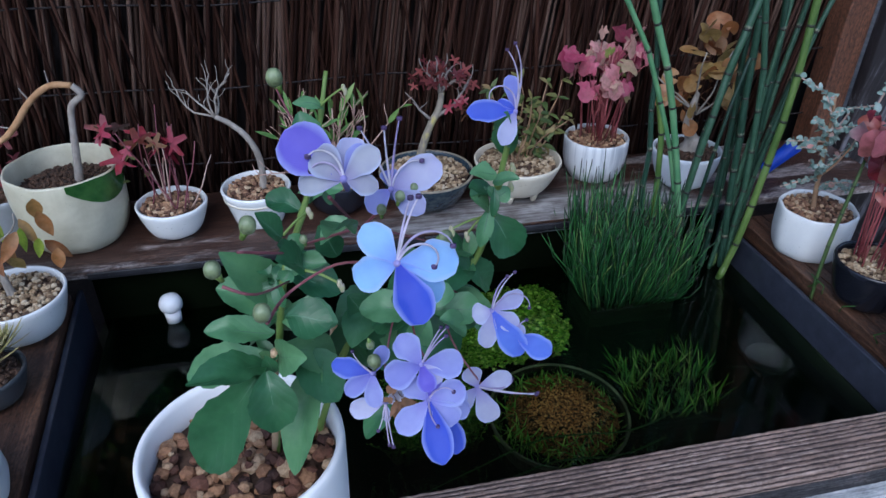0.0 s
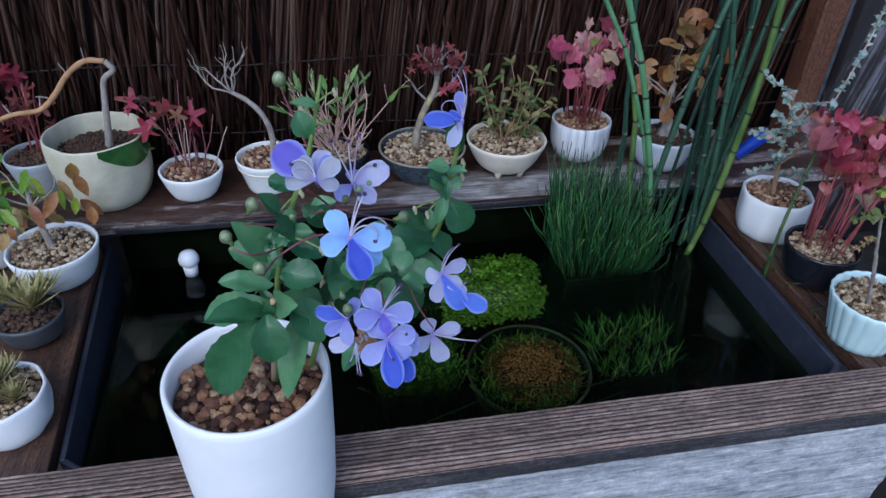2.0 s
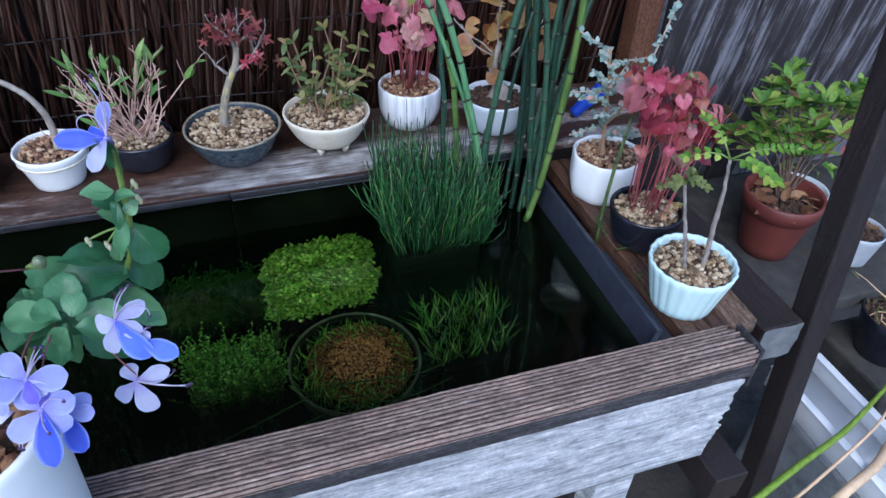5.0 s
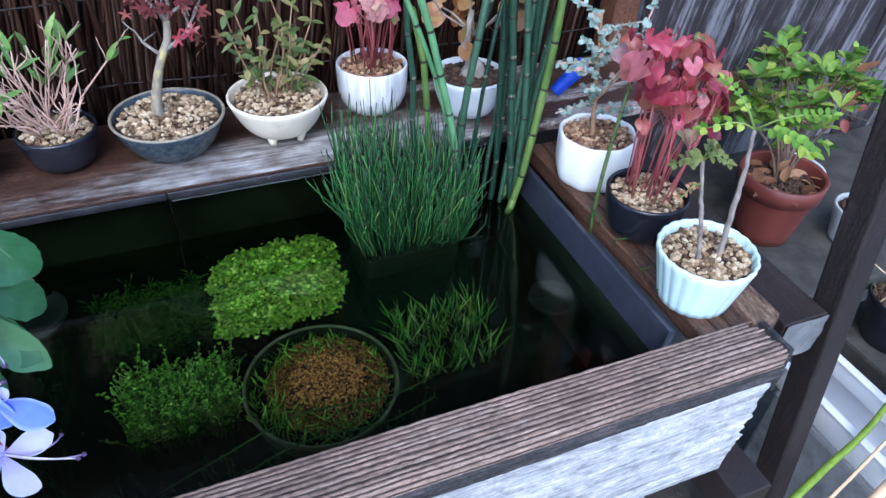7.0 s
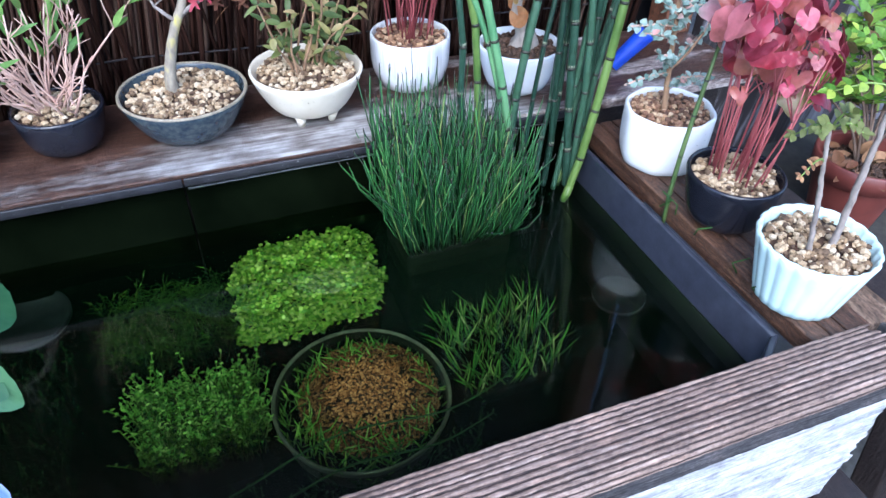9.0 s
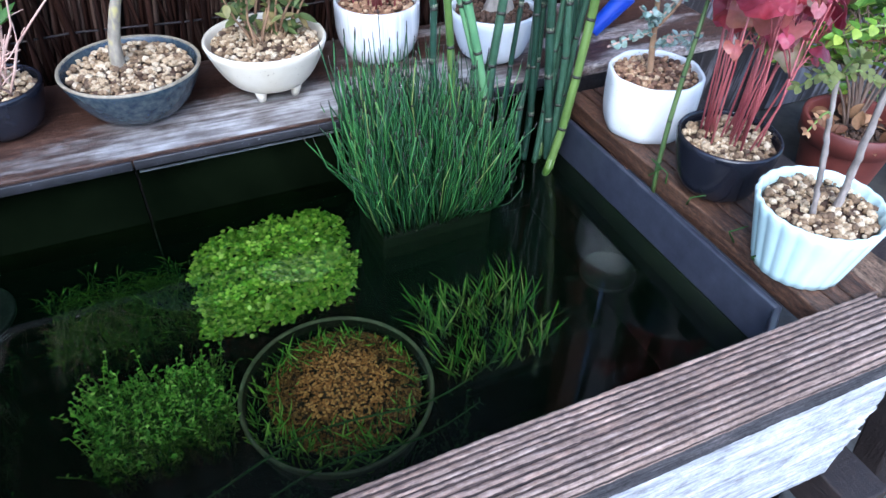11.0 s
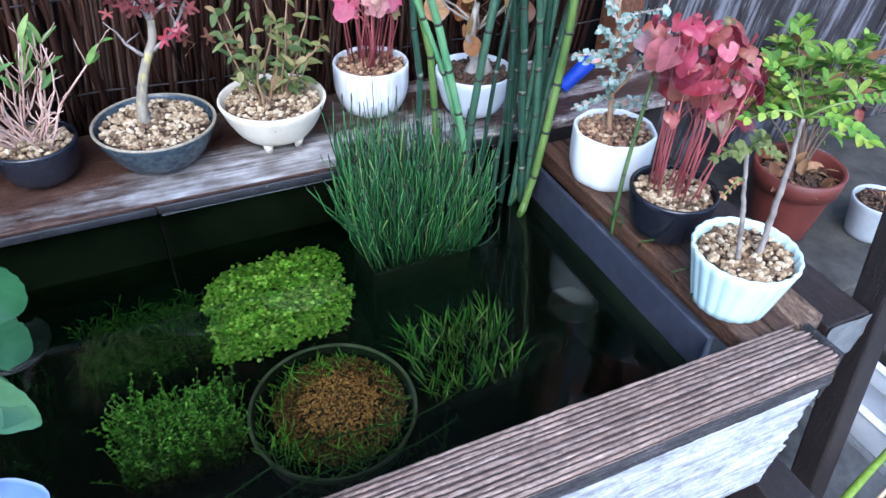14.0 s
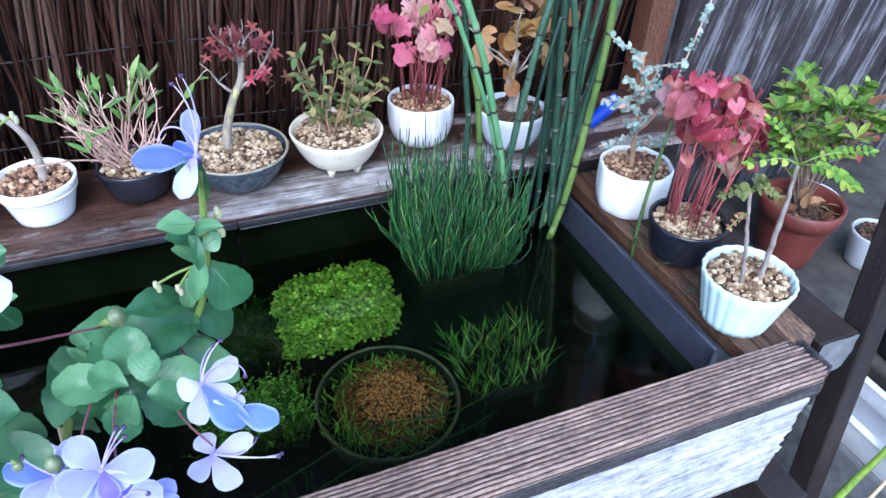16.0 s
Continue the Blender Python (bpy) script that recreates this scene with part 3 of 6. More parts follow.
def gravel(parent, r, z, size, material, seed, name="gravel", dome=0.004, at=(0, 0), label=""):
    """A heap of separate pebbles that fills a round pot up to z, on a soil bed."""
    rng = rnd(seed)
    m = Mesh()
    # Dark soil bed, which also paints the shadow gaps between pebbles.
    bed = Mesh().lathe([(r * 0.97, z - 0.004 - size), (r, z - size * 0.8), (r * 0.6, z - size * 0.8 + dome * 0.6), (0.001, z - size * 0.8 + dome)], 20, (at[0], at[1], 0))
    part("soil_bed", bed, M_soil, parent, "dark soil that also paints shade between the pebbles")
    count = int(3.3 * (r / size) ** 2)
    for k in range(count):
        q, a = (r - size * 0.5) * math.sqrt(rng.random()), rng.uniform(0, 6.283)
        m.stone((at[0] + q * math.cos(a), at[1] + q * math.sin(a), z + dome * (1 - (q / r) ** 2) + rng.uniform(-0.7, 0.25) * size), size * rng.choice((0.45, 0.62, 0.75, 0.85, 1.0)), rng)
    return part(name, m, material, parent, label, smooth=False, kind="stuff")


def ivy(a):
    """Three-pointed leaf outline."""
    b = abs(a)
    return 0.42 + 0.58 * max(0.0, math.cos(b * 1.55)) ** 1.5 * (1 if b < 1.0 else 0) + 0.36 * math.exp(-((b - 1.15) / 0.30) ** 2) + 0.02 * math.cos(17 * a)


def heart(a):
    b = abs(a)
    return 0.66 + 0.30 * max(0.0, 1 - b / 0.8) ** 1.5 + 0.10 * math.exp(-((b - 1.9) / 0.7) ** 2) + 0.012 * math.cos(15 * a)


def palm(a):
    """Narrow-fingered maple leaf outline."""
    return 0.30 + 0.70 * (1 - 0.12 * abs(a)) * max(0.0, math.cos(5 * a) * 0.5 + 0.5) ** 1.3 if abs(a) < 2.6 else 0.2


def rounded(a):
    return 0.72 + 0.10 * math.cos(a) + 0.02 * math.cos(5 * a)

# ---- large structure ----
RZ, SZ, FZ, WZ, SHZ = 0.657, 0.630, 0.635, 0.578, 0.452  # tops of rear plank, side planks, front beam; water level; slab shelf

g = Mesh()
gs = [-400, -60, -12, -4, -2, -1.2, -0.8, -0.4, 0, 0.4, 0.8, 1.2, 1.6, 2, 2.6, 4, 12, 60, 400]
for yy in gs:
    for xx in gs:
        g.v.append((xx, yy, 0.012 * noise.noise((xx * 2.1, yy * 2.3, 0)) if abs(xx) < 10 and abs(yy) < 10 else 0.0))
w = len(gs)
g.f = [(j * w + k, j * w + k + 1, (j + 1) * w + k + 1, (j + 1) * w + k) for j in range(w - 1) for k in range(w - 1)]
structure("ground", g, M_ground, "bare dark damp garden soil underfoot", "ground", True)

# front beam: ridged weathered top with rounded nose, pale weathered face, ragged sawn end
BZ = FZ + 0.0035  # crest of the beam
rng = rnd(3)


def beam_front():
    m = Mesh()
    x0, x1 = -0.75, 0.698
    prof, deep = [], []
    y_in, y_flat, rad = 0.4745, 0.4370, 0.0120
    flat, arc = y_in - y_flat, rad * math.pi / 2
    total = flat + arc + 0.0205

    def along(u, sink):
        """Point on the section at arc length u, sunk below the skin."""
        if u < flat:
            return y_in - u, BZ - sink
        if u < flat + arc:
            a = (u - flat) / rad
            return y_flat - (rad - sink) * math.sin(a), BZ - rad + (rad - sink) * math.cos(a)
        return y_flat - rad + sink, BZ - rad - (u - flat - arc)

    u = 0.0
    while u < total - 0.0015:
        wd, dp = rng.uniform(0.0034, 0.0054), rng.uniform(0.0010, 0.0022)
        wd = min(wd, total - u) * (1.0 if u < flat + arc else 0.75)
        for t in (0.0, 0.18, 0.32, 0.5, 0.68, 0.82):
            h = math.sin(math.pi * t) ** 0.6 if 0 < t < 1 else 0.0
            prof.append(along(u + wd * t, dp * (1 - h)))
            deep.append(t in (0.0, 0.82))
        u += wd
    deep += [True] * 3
    return prof, deep, x0, x1


prof, deep, bx0, bx1 = beam_front()
front_beam = thing("front_beam", "weathered timber beam with ridged dark top and pale front", "beam")
tagged(front_beam, kind="structure")
NX = 420
xs = [bx0 + (bx1 - bx0) * (1 - (1 - k / NX) ** 1.25) for k in range(NX + 1)]


def sweep(profile, ragged):
    m = Mesh()
    for i, xx in enumerate(xs):
        near = max(0.0, 1 - (bx1 - xx) / 0.030)
        last = near > 0
        for j, (yy, zz) in enumerate(profile):
            e = 0.0
            if last and ragged:
                e = 0.006 * noise.noise((yy * 230, zz * 75, 3.3)) + 0.0045 * noise.noise((yy * 620, zz * 190, 1.3)) + 0.003 * noise.noise((yy * 900, zz * 520, 7.3)) - 1.6 * min(0.003, max(0, BZ - zz)) - 0.05 * max(0, BZ - zz)
            dz = 0.0007 * noise.noise((xx * 9, yy * 90, 1.7)) + 0.0003 * noise.noise((xx * 30, yy * 60, 4)) + 0.0006 * noise.noise((xx * 220, yy * 420, zz * 300))
            e = (e + 0.012 * max(0, (0.474 - yy)) / 0.043 if last else 0) * near
            m.v.append((xx + e, yy + dz * 0.5, zz + dz))
    q = len(profile)
    for i in range(len(xs) - 1):
        for j in range(q - 1):
            m.f.append((i * q + j, (i + 1) * q + j, (i + 1) * q + j + 1, i * q + j + 1))
    m.f.append(tuple((len(xs) - 1) * q + j for j in range(q)))
    m.f.append(tuple(range(q))[::-1])
    return m


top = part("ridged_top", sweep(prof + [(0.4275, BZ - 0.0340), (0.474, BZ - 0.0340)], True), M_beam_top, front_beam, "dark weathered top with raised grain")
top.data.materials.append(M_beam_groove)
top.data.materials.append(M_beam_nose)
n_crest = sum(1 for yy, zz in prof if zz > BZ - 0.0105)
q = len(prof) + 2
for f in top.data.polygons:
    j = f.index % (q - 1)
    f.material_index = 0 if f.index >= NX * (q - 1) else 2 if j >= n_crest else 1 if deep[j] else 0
part("pale_face", sweep([(0.472, BZ - 0.0345)] + [(0.4310 - 0.0018 * k / 42, BZ - 0.0345 - 0.0905 * k / 42) for k in range(43)] + [(0.4315, BZ - 0.1265 - 0.05 * k / 13) for k in range(14)] + [(0.472, BZ - 0.1765)], True), M_beam_face, front_beam, "bleached grey front face")
part("end_strip", Mesh().box(0.7135, 0.7185, 0.432, 0.472, BZ - 0.060, BZ - 0.003, 0.001), M_beam_nose, front_beam, "dark weathered strip on the sawn end")

# planks round the trough
structure("plank_rear", Mesh().box(-0.95, 0.885, 0.829, 0.988, RZ - 0.012, RZ, 0.0015), M_plank_rear, "dark brown plank with bleached worn patches", "plank")
for xa, xb in ((0.654, 0.672), (0.6735, 0.688), (0.6895, 0.7125)):
    structure("plank_right", Mesh().box(xa, xb, 0.476, 0.827, SZ - 0.02, SZ, 0.0015), M_plank_side, "brown stained board strip with visible grain", "plank")
rg = Mesh()
for j in range(37):
    for k in range(29):
        h = -0.0022 * abs(math.cos(k / 28 * math.pi * 5.5)) ** 2
        yy = 0.4765 + 0.35 * j / 36
        rg.v.append((0.714 + 0.031 * k / 28, yy - (0.003 if k % 5 == 0 and j == 0 else 0), SZ + h - 0.0004 + 0.0008 * noise.noise((k * .8, yy * 60, 2))))
rg.f = [(j * 29 + k, j * 29 + k + 1, (j + 1) * 29 + k + 1, (j + 1) * 29 + k) for j in range(36) for k in range(28)]
rg.box(0.714, 0.745, 0.4765, 0.826, SZ - 0.02, SZ - 0.0032)
structure("plank_ridged", rg, M_ridged, "ridged worn tan board at the edge", "plank", True)
pl = Mesh().box(-0.52, -0.185, 0.476, 0.827, SZ - 0.02, SZ, 0.0015)
pl.v = [(x if x < -0.3 else x + 0.0255 - 0.067 * (y - 0.476), y, z) for x, y, z in pl.v]
structure("plank_left", pl, M_plank_side, "brown stained planks beside the trough", "plank")
structure("joist_rear", Mesh().box(-0.9, 0.86, 0.85, 0.94, 0.55, RZ - 0.0125, 0.002), M_dark_wood, "dark bearer below the rear plank", "joist")

# trough
tr = thing("pond_trough", "black rectangular plastic trough filled with dark water", "trough")
tx0, tx1, ty0, ty1 = -0.168, 0.643, 0.4755, 0.847
part("wall_panel", Mesh().box(tx1 - 0.006, tx1, 0.500, ty1, 0.40, 0.620, 0.0012), M_trough, tr)
for xa, sg in ((tx1 - 0.003, -1), (tx0 + 0.014, 1)):
    cp = Mesh().box(-0.0035, 0.0325, -0.003, 0.003, 0.40, 0.6195, 0.0012)
    cp.v = [(xa + sg * (x * 0.84 + y * 0.5), 0.500 - x * 0.62 + y * 0.8, z) for x, y, z in cp.v]
    part("wall_panel", cp, M_trough, tr, "slanting corner of the trough")
lw = Mesh().box(tx0, tx0 + 0.006, 0.500, ty1, 0.40, 0.620, 0.0012)
lw.v = [(x + 0.011 - 0.024 * (y - ty0) / 0.35, y, z) for x, y, z in lw.v]
part("wall_panel", lw, M_trough, tr)
part("wall_panel", Mesh().box(tx0 + 0.0362, tx1 - 0.0312, ty0, ty0 + 0.006, 0.40, 0.600, 0.0012), M_trough, tr)
# Rear panels take the near-black copy that paints the plank's shade.
part("wall_panel", Mesh().box(tx0 + 0.0062, 0.222, ty1 - 0.006, ty1, 0.40, 0.644, 0.0008), M_trough_shaded, tr)
part("wall_panel", Mesh().box(0.224, tx1 - 0.0062, ty1 - 0.006, ty1, 0.40, 0.644, 0.0008), M_trough_shaded, tr)
# Pale strip added as a painted highlight along the rim.
part("rim_lip", Mesh().box(0.226, tx1 - 0.01, ty1 - 0.0085, ty1 - 0.0062, 0.6335, 0.6350, 0.0003), M_block, tr, "thin pale strip painted as the rim's highlight")
# Dark strips added to cover the plank's front face.
part("rim_lip", Mesh().box(tx0 + 0.008, 0.2225, 0.8255, 0.8285, RZ - 0.012, RZ - 0.0035, 0.0008), M_strip_black, tr, "dark scuffed strip along the plank's front face")
part("rim_lip", Mesh().box(0.2240, tx1 - 0.010, 0.8255, 0.8285, RZ - 0.012, RZ - 0.0035, 0.0008), M_strip_black, tr, "dark scuffed strip along the plank's front face")
part("bottom", Mesh().box(tx0, tx1, ty0, ty1, 0.385, 0.3995, 0), M_underwater_dark, tr)
# Lining added below the waterline, dark in place of dim water.
part("algae_film", Mesh().box(tx1 - 0.0085, tx1 - 0.0061, ty0 + 0.007, ty1 - 0.007, 0.40, WZ - 0.002), M_underwater_dark, tr, "dark green lining that stands in for dim deep water")
part("algae_film", Mesh().box(tx0 + 0.0145, tx0 + 0.0165, ty0 + 0.007, ty1 - 0.007, 0.40, WZ - 0.002), M_underwater_dark, tr, "dark green lining that stands in for dim deep water")
part("algae_film", Mesh().box(tx0 + 0.018, tx1 - 0.009, ty0 + 0.0062, ty0 + 0.008, 0.40, WZ - 0.002), M_underwater_dark, tr, "dark green lining that stands in for dim deep water")
wm = Mesh()
for j in range(25):
    for k in range(49):
        wm.v.append((tx0 + 0.0065 + (tx1 - tx0 - 0.013) * k / 48, ty0 + 0.0065 + (ty1 - ty0 - 0.013) * j / 24, WZ))
wm.f = [(j * 49 + k, j * 49 + k + 1, (j + 1) * 49 + k + 1, (j + 1) * 49 + k) for j in range(24) for k in range(48)]
water = structure("water", wm, M_water, "still dark green pond water in the trough", "water", True)
water.visible_shadow = False
# Stacked dark sheets added to paint the pond's darkening with depth.
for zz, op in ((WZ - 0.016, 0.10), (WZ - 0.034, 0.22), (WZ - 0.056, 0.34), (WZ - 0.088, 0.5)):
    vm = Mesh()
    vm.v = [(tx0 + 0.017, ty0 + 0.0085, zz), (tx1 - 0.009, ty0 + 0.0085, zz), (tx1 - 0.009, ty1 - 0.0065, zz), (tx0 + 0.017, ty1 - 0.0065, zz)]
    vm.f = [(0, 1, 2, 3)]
    structure("water_silt", vm, depth_veil(op), "dark see-through sheet that dims the pond with depth", "water")

# reed fence behind
fence = thing("reed_fence", "dark brown reed screen of upright canes tied in rows", "fence")
tagged(fence, kind="structure")
# Unseen boards behind the canes, raised to 2.3 m to block sky light.
part("backing", Mesh().box(-1.3, 0.90, 1.024, 1.034, 0.0, 2.3), M_dark_post, fence, "unseen tall dark boards added to block sky light")
cane = []
for q in range(6):
    rng = rnd(40 + q)
    m = Mesh()
    pts = [(0.0015 * rng.uniform(-1, 1), 0.0015 * rng.uniform(-1, 1), z) for z in (0.0, 0.2, 0.42, 0.62)]
    r = rng.uniform(0.0017, 0.0030)
    m.tube(pts, [r, r * 0.97, r * 0.92, r * 0.85], 6)
    cane.append(m.data("cane"))
    cane[-1].materials.append(M_reed)
rng = rnd(7)
for k in range(300):
    o = part("cane", cane[k % 6], M_reed, fence)
    o.matrix_basis = pose(-0.50 + 1.36 * k / 299 - 0.06, 1.000 + rng.uniform(-0.005, 0.004), 0.60 + rng.uniform(-0.03, 0.02), rng.gauss(0, 0.6), 8.0 + rng.gauss(0, 0.9), rng.uniform(0, 360))
bm_ = Mesh()
for k in range(560):
    x = -1.10 + 1.98 * k / 559
    r = rng.uniform(0.0018, 0.0030)
    a = radians(8.0 + rng.gauss(0, 1.1))
    y = (1.008 if k % 2 else 1.014) + rng.uniform(-0.003, 0.003)
    bm_.tube([(x - 0.06, y, 0.58), (x - 0.06 + 0.32 * math.tan(a), y + rng.gauss(0, .001), 0.90), (x - 0.06 + 0.64 * math.tan(a), y, 1.22)], [r, r, r * 0.9], 5)
part("reed_layer", bm_, M_reed, fence, "denser reeds behind the front canes", kind="stuff")
for zz in (0.70, 0.80, 0.90):
    m = Mesh()
    m.tube([(-1.0 + 0.1 * k, 0.991 + 0.002 * math.sin(k * 2.3), zz + 0.003 * math.sin(k * 1.7)) for k in range(20)], 0.0012, 5)
    part("binding_wire", m, M_dark_post, fence)

# boarded wall and posts to the right
wall = thing("board_wall", "weathered dark boards with peeling pale paint", "wall")
tagged(wall, kind="structure")
rng = rnd(11)
for k in range(12):
    o = part("board", Mesh().box(-0.0785, 0.0785, 0.0, 0.02, -0.166, 1.65, 0.002), M_wall, wall)
    o.matrix_basis = pose(0.970 + 0.160 * k, 0.938 + rng.uniform(0, 0.004), 0.62)
structure("post_corner", Mesh().box(0.846, 0.888, 0.960, 1.000, 0.0, 2.3, 0.003), M_brown_post, "reddish brown wooden corner post", "post")
pr = Mesh().box(0.818, 0.848, -0.016, 0.016, 0.0, 1.0, 0.003)
pr.v = [(x, y + 0.402 + 0.134 * z, z) for x, y, z in pr.v]
structure("post_right", pr, M_dark_post, "dark stained leaning wooden post", "post")
jr = structure("joist_right", Mesh().box(0.757, 0.812, 0.473, 0.96, 0.560, 0.612, 0.002), M_dark_wood, "dark wooden bearer with pale sawn end", "joist")
sw = Mesh()
for j in range(9):
    for k in range(9):
        sw.v.append((0.7575 + 0.054 * k / 8, 0.4725 - 0.0035 * abs(noise.noise((k * 0.9, j * 0.9, 5))) - 0.0005, 0.5605 + 0.051 * j / 8))
sw.f = [(j * 9 + k, j * 9 + k + 1, (j + 1) * 9 + k + 1, (j + 1) * 9 + k) for j in range(8) for k in range(8)]
part("sawn_end", sw, M_block, jr, "rough bleached end grain")
structure("joist_low", Mesh().box(0.70, 0.745, 0.40, 0.96, 0.40, 0.45, 0.002), M_dark_wood, "low dark wooden bearer", "joist")
for lx, ly in ((0.565, 0.438), (-0.35, 0.438), (0.565, 0.90), (-0.35, 0.90)):
    structure("stand_leg", Mesh().box(lx, lx + 0.05, ly, ly + 0.034, 0.0, 0.4625, 0.003), M_beam_face, "bleached wooden leg of the stand", "leg")
structure("shelf_right", Mesh().box(0.892, 2.2, 0.61, 1.095, 0.425, SHZ, 0.004), M_slab, "grey concrete slab shelf", "shelf")
structure("shelf_edging", Mesh().box(0.872, 0.945, 0.592, 0.6085, 0.428, SHZ + 0.020, 0.002), M_white_plastic, "white plastic edging strip", "edging")
tray = thing("plastic_trough", "long white plastic trough on dark blocks", "trough")
part("floor", Mesh().box(0.931, 1.000, 0.02, 0.56, 0.372, 0.376), M_white_plastic, tray)
for x0 in (0.924, 1.001):
    part("side", Mesh().box(x0, x0 + 0.006, 0.02, 0.56, 0.362, 0.400, 0.0015), M_white_plastic, tray)
    part("lip", Mesh().box(x0 - 0.003, x0 + 0.009, 0.02, 0.56, 0.4002, 0.404, 0.0012), M_white_plastic, tray)
for yy in (0.05, 0.25, 0.45):
    structure("block", Mesh().box(0.919, 1.02, yy - 0.097, yy + 0.097, 0.0, 0.3615, 0.006), M_block, "grey concrete block under the white trough", "block")
structure("board_low", Mesh().box(1.03, 1.5, 0.10, 0.48, 0.20, 0.225, 0.003), M_slab, "grey weathered board lying low", "board")


# ---- potted plants ----


def vessel(parent, r, h, base, material, wall=0.0035, shape="bowl", warp=None, seg=48, name="pot"):
    """A pot of rim radius r and height h that stands on z = 0; base: foot radius as a share of r."""
    prof = [(0.001, 0.0), (r * base * 0.92, 0.0), (r * base, 0.0015)]
    for k in range(1, 9):
        t = k / 8
        e = t ** 0.45 if shape == "bowl" else t if shape == "cone" else min(1.0, 1 - (1 - t) ** 4)
        prof.append((r * (base + (1 - base) * e), 0.0015 + (h - 0.0035) * t))
    prof += [(r - wall * 0.3, h), (r - wall * 0.75, h), (r - wall, h - 0.002)]
    for k in range(6, 0, -1):
        t = k / 8
        e = t ** 0.45 if shape == "bowl" else t if shape == "cone" else min(1.0, 1 - (1 - t) ** 4)
        prof.append((r * (base + (1 - base) * e) - wall, max(0.006, 0.0015 + (h - 0.0035) * t)))
    prof.append((0.001, 0.006))
    return part(name, Mesh().lathe(prof, seg, warp=warp, close=False), material, parent)


def limb(m, p, d, length, r, rng, wob=0.25, steps=5, up=0.1, seg=6, taper=0.5):
    """A wandering branch; returns its points."""
    p, d = Vector(p), Vector(d).normalized()
    pts, rad = [p.copy()], [r]
    for k in range(steps):
        d = (d + Vector((rng.gauss(0, wob), rng.gauss(0, wob), rng.gauss(0, wob) + up))).normalized()
        p = p + d * (length / steps)
        pts.append(p.copy())
        rad.append(r * (1 - (1 - taper) * (k + 1) / steps))
    m.tube(pts, rad, seg)
    return pts, d


def sphere_dir(rng, zmin=-0.2):
    while True:
        v = Vector((rng.uniform(-1, 1), rng.uniform(-1, 1), rng.uniform(zmin, 1)))
        if 0.1 < v.length < 1:
            return v.normalized()


def leaf_cloud(parent, name, material, centre, size, count, length, width, seed, face_up=0.5, as_parts=False, outline=None, **kw):
    rng = rnd(seed)
    m = Mesh()
    for k in range(count):
        d = sphere_dir(rng, -0.5)
        p = Vector(centre) + Vector((d.x * size[0], d.y * size[1], d.z * size[2])) * rng.random() ** 0.5
        way = (d + Vector((rng.gauss(0, .5), rng.gauss(0, .5), rng.gauss(-0.1, .4)))).normalized()
        if outline:
            part(name, Mesh().plate(p, way, (rng.gauss(0, .6), rng.gauss(0, .5) - 0.6, 0.7), length * rng.uniform(.6, 1.05), outline, seed=k + seed), material, parent)
            continue
        one = Mesh().blade(p, way, (rng.gauss(0, .4), rng.gauss(0, .4) - 0.4, face_up + 0.5), length * rng.uniform(.6, 1.1), width * rng.uniform(.7, 1.1), curl=rng.uniform(0, .8), **kw)
        if as_parts:
            part(name, one, material, parent)
        else:
            m.add(one.v, one.f)
    if not as_parts and not outline:
        part(name, m, material, parent, kind="stuff")


def curve(pts, rad, n=5):
    """Rounds off a line of points and radii."""
    q, pp, rr = [Vector(p) for p in pts], [], []
    for k in range(len(q) - 1):
        a, b = q[max(k - 1, 0)], q[min(k + 2, len(q) - 1)]
        for s in range(n):
            t = s / n
            pp.append(0.5 * (2 * q[k] + (q[k + 1] - a) * t + (2 * a - 5 * q[k] + 4 * q[k + 1] - b) * t * t + (3 * q[k] - a - 3 * q[k + 1] + b) * t ** 3))
            rr.append((rad[k] + (rad[k + 1] - rad[k]) * t) * (1 + 0.10 * noise.noise((pp[-1].x * 120, pp[-1].z * 160, k))))
    return pp + [q[-1]], rr + [rad[-1]]


def potted(label, at, z, r, h, base, material, shape="bowl", grav=None, gsize=0.0039, warp=None, fill=0.91, turn=0, seed=1, seg=48):
    ob = thing("potted_plant", label, "potted plant", (at[0], at[1], z), "potted plants round the trough", turn)
    vessel(ob, r, h, base, material, shape=shape, warp=warp, seg=seg)
    t = max(0.05, (h * fill - 0.006) / h)
    e = t ** 0.45 if shape == "bowl" else t if shape == "cone" else min(1.0, 1 - (1 - t) ** 4)
    gravel(ob, r * (base + (1 - base) * e) - 0.0036, h * fill, gsize, grav or M_gravel, seed)
    return ob



green = potted("cream pot with green glaze patch holding a bent bare trunk", (-0.178, 0.910), RZ, 0.061, 0.093, 0.78, M_cream, "tall", M_soil, 0.003, lambda a, z: 1 + 0.018 * math.sin(5 * a + z * 40) + 0.010 * math.sin(9 * a - z * 70), seed=2, fill=0.72)
# poured glaze patch, a shell just proud of the wall
gm = Mesh()
for j in range(13):
    for k in range(13):
        a = radians(-76 + 82 * k / 12)
        zz = 0.0925 - (0.003 + 0.030 * math.sin(math.pi * min(1, (k + 0.5) / 13) ** 1.2) ** 0.7) * j / 12
        t = zz / 0.093
        r = 0.061 * (0.78 + 0.22 * min(1, 1 - (1 - t) ** 4)) * (1 + 0.018 * math.sin(5 * a + zz * 40) + 0.010 * math.sin(9 * a - zz * 70)) + 0.0007
        gm.v.append((r * math.cos(a), r * math.sin(a), zz))
gm.f = [(j * 13 + k, (j + 1) * 13 + k, (j + 1) * 13 + k + 1, j * 13 + k + 1) for j in range(12) for k in range(12)]
part("glaze_patch", gm, M_green_glaze, green, "dripped dark green glaze")
rng = rnd(21)
tm = Mesh()
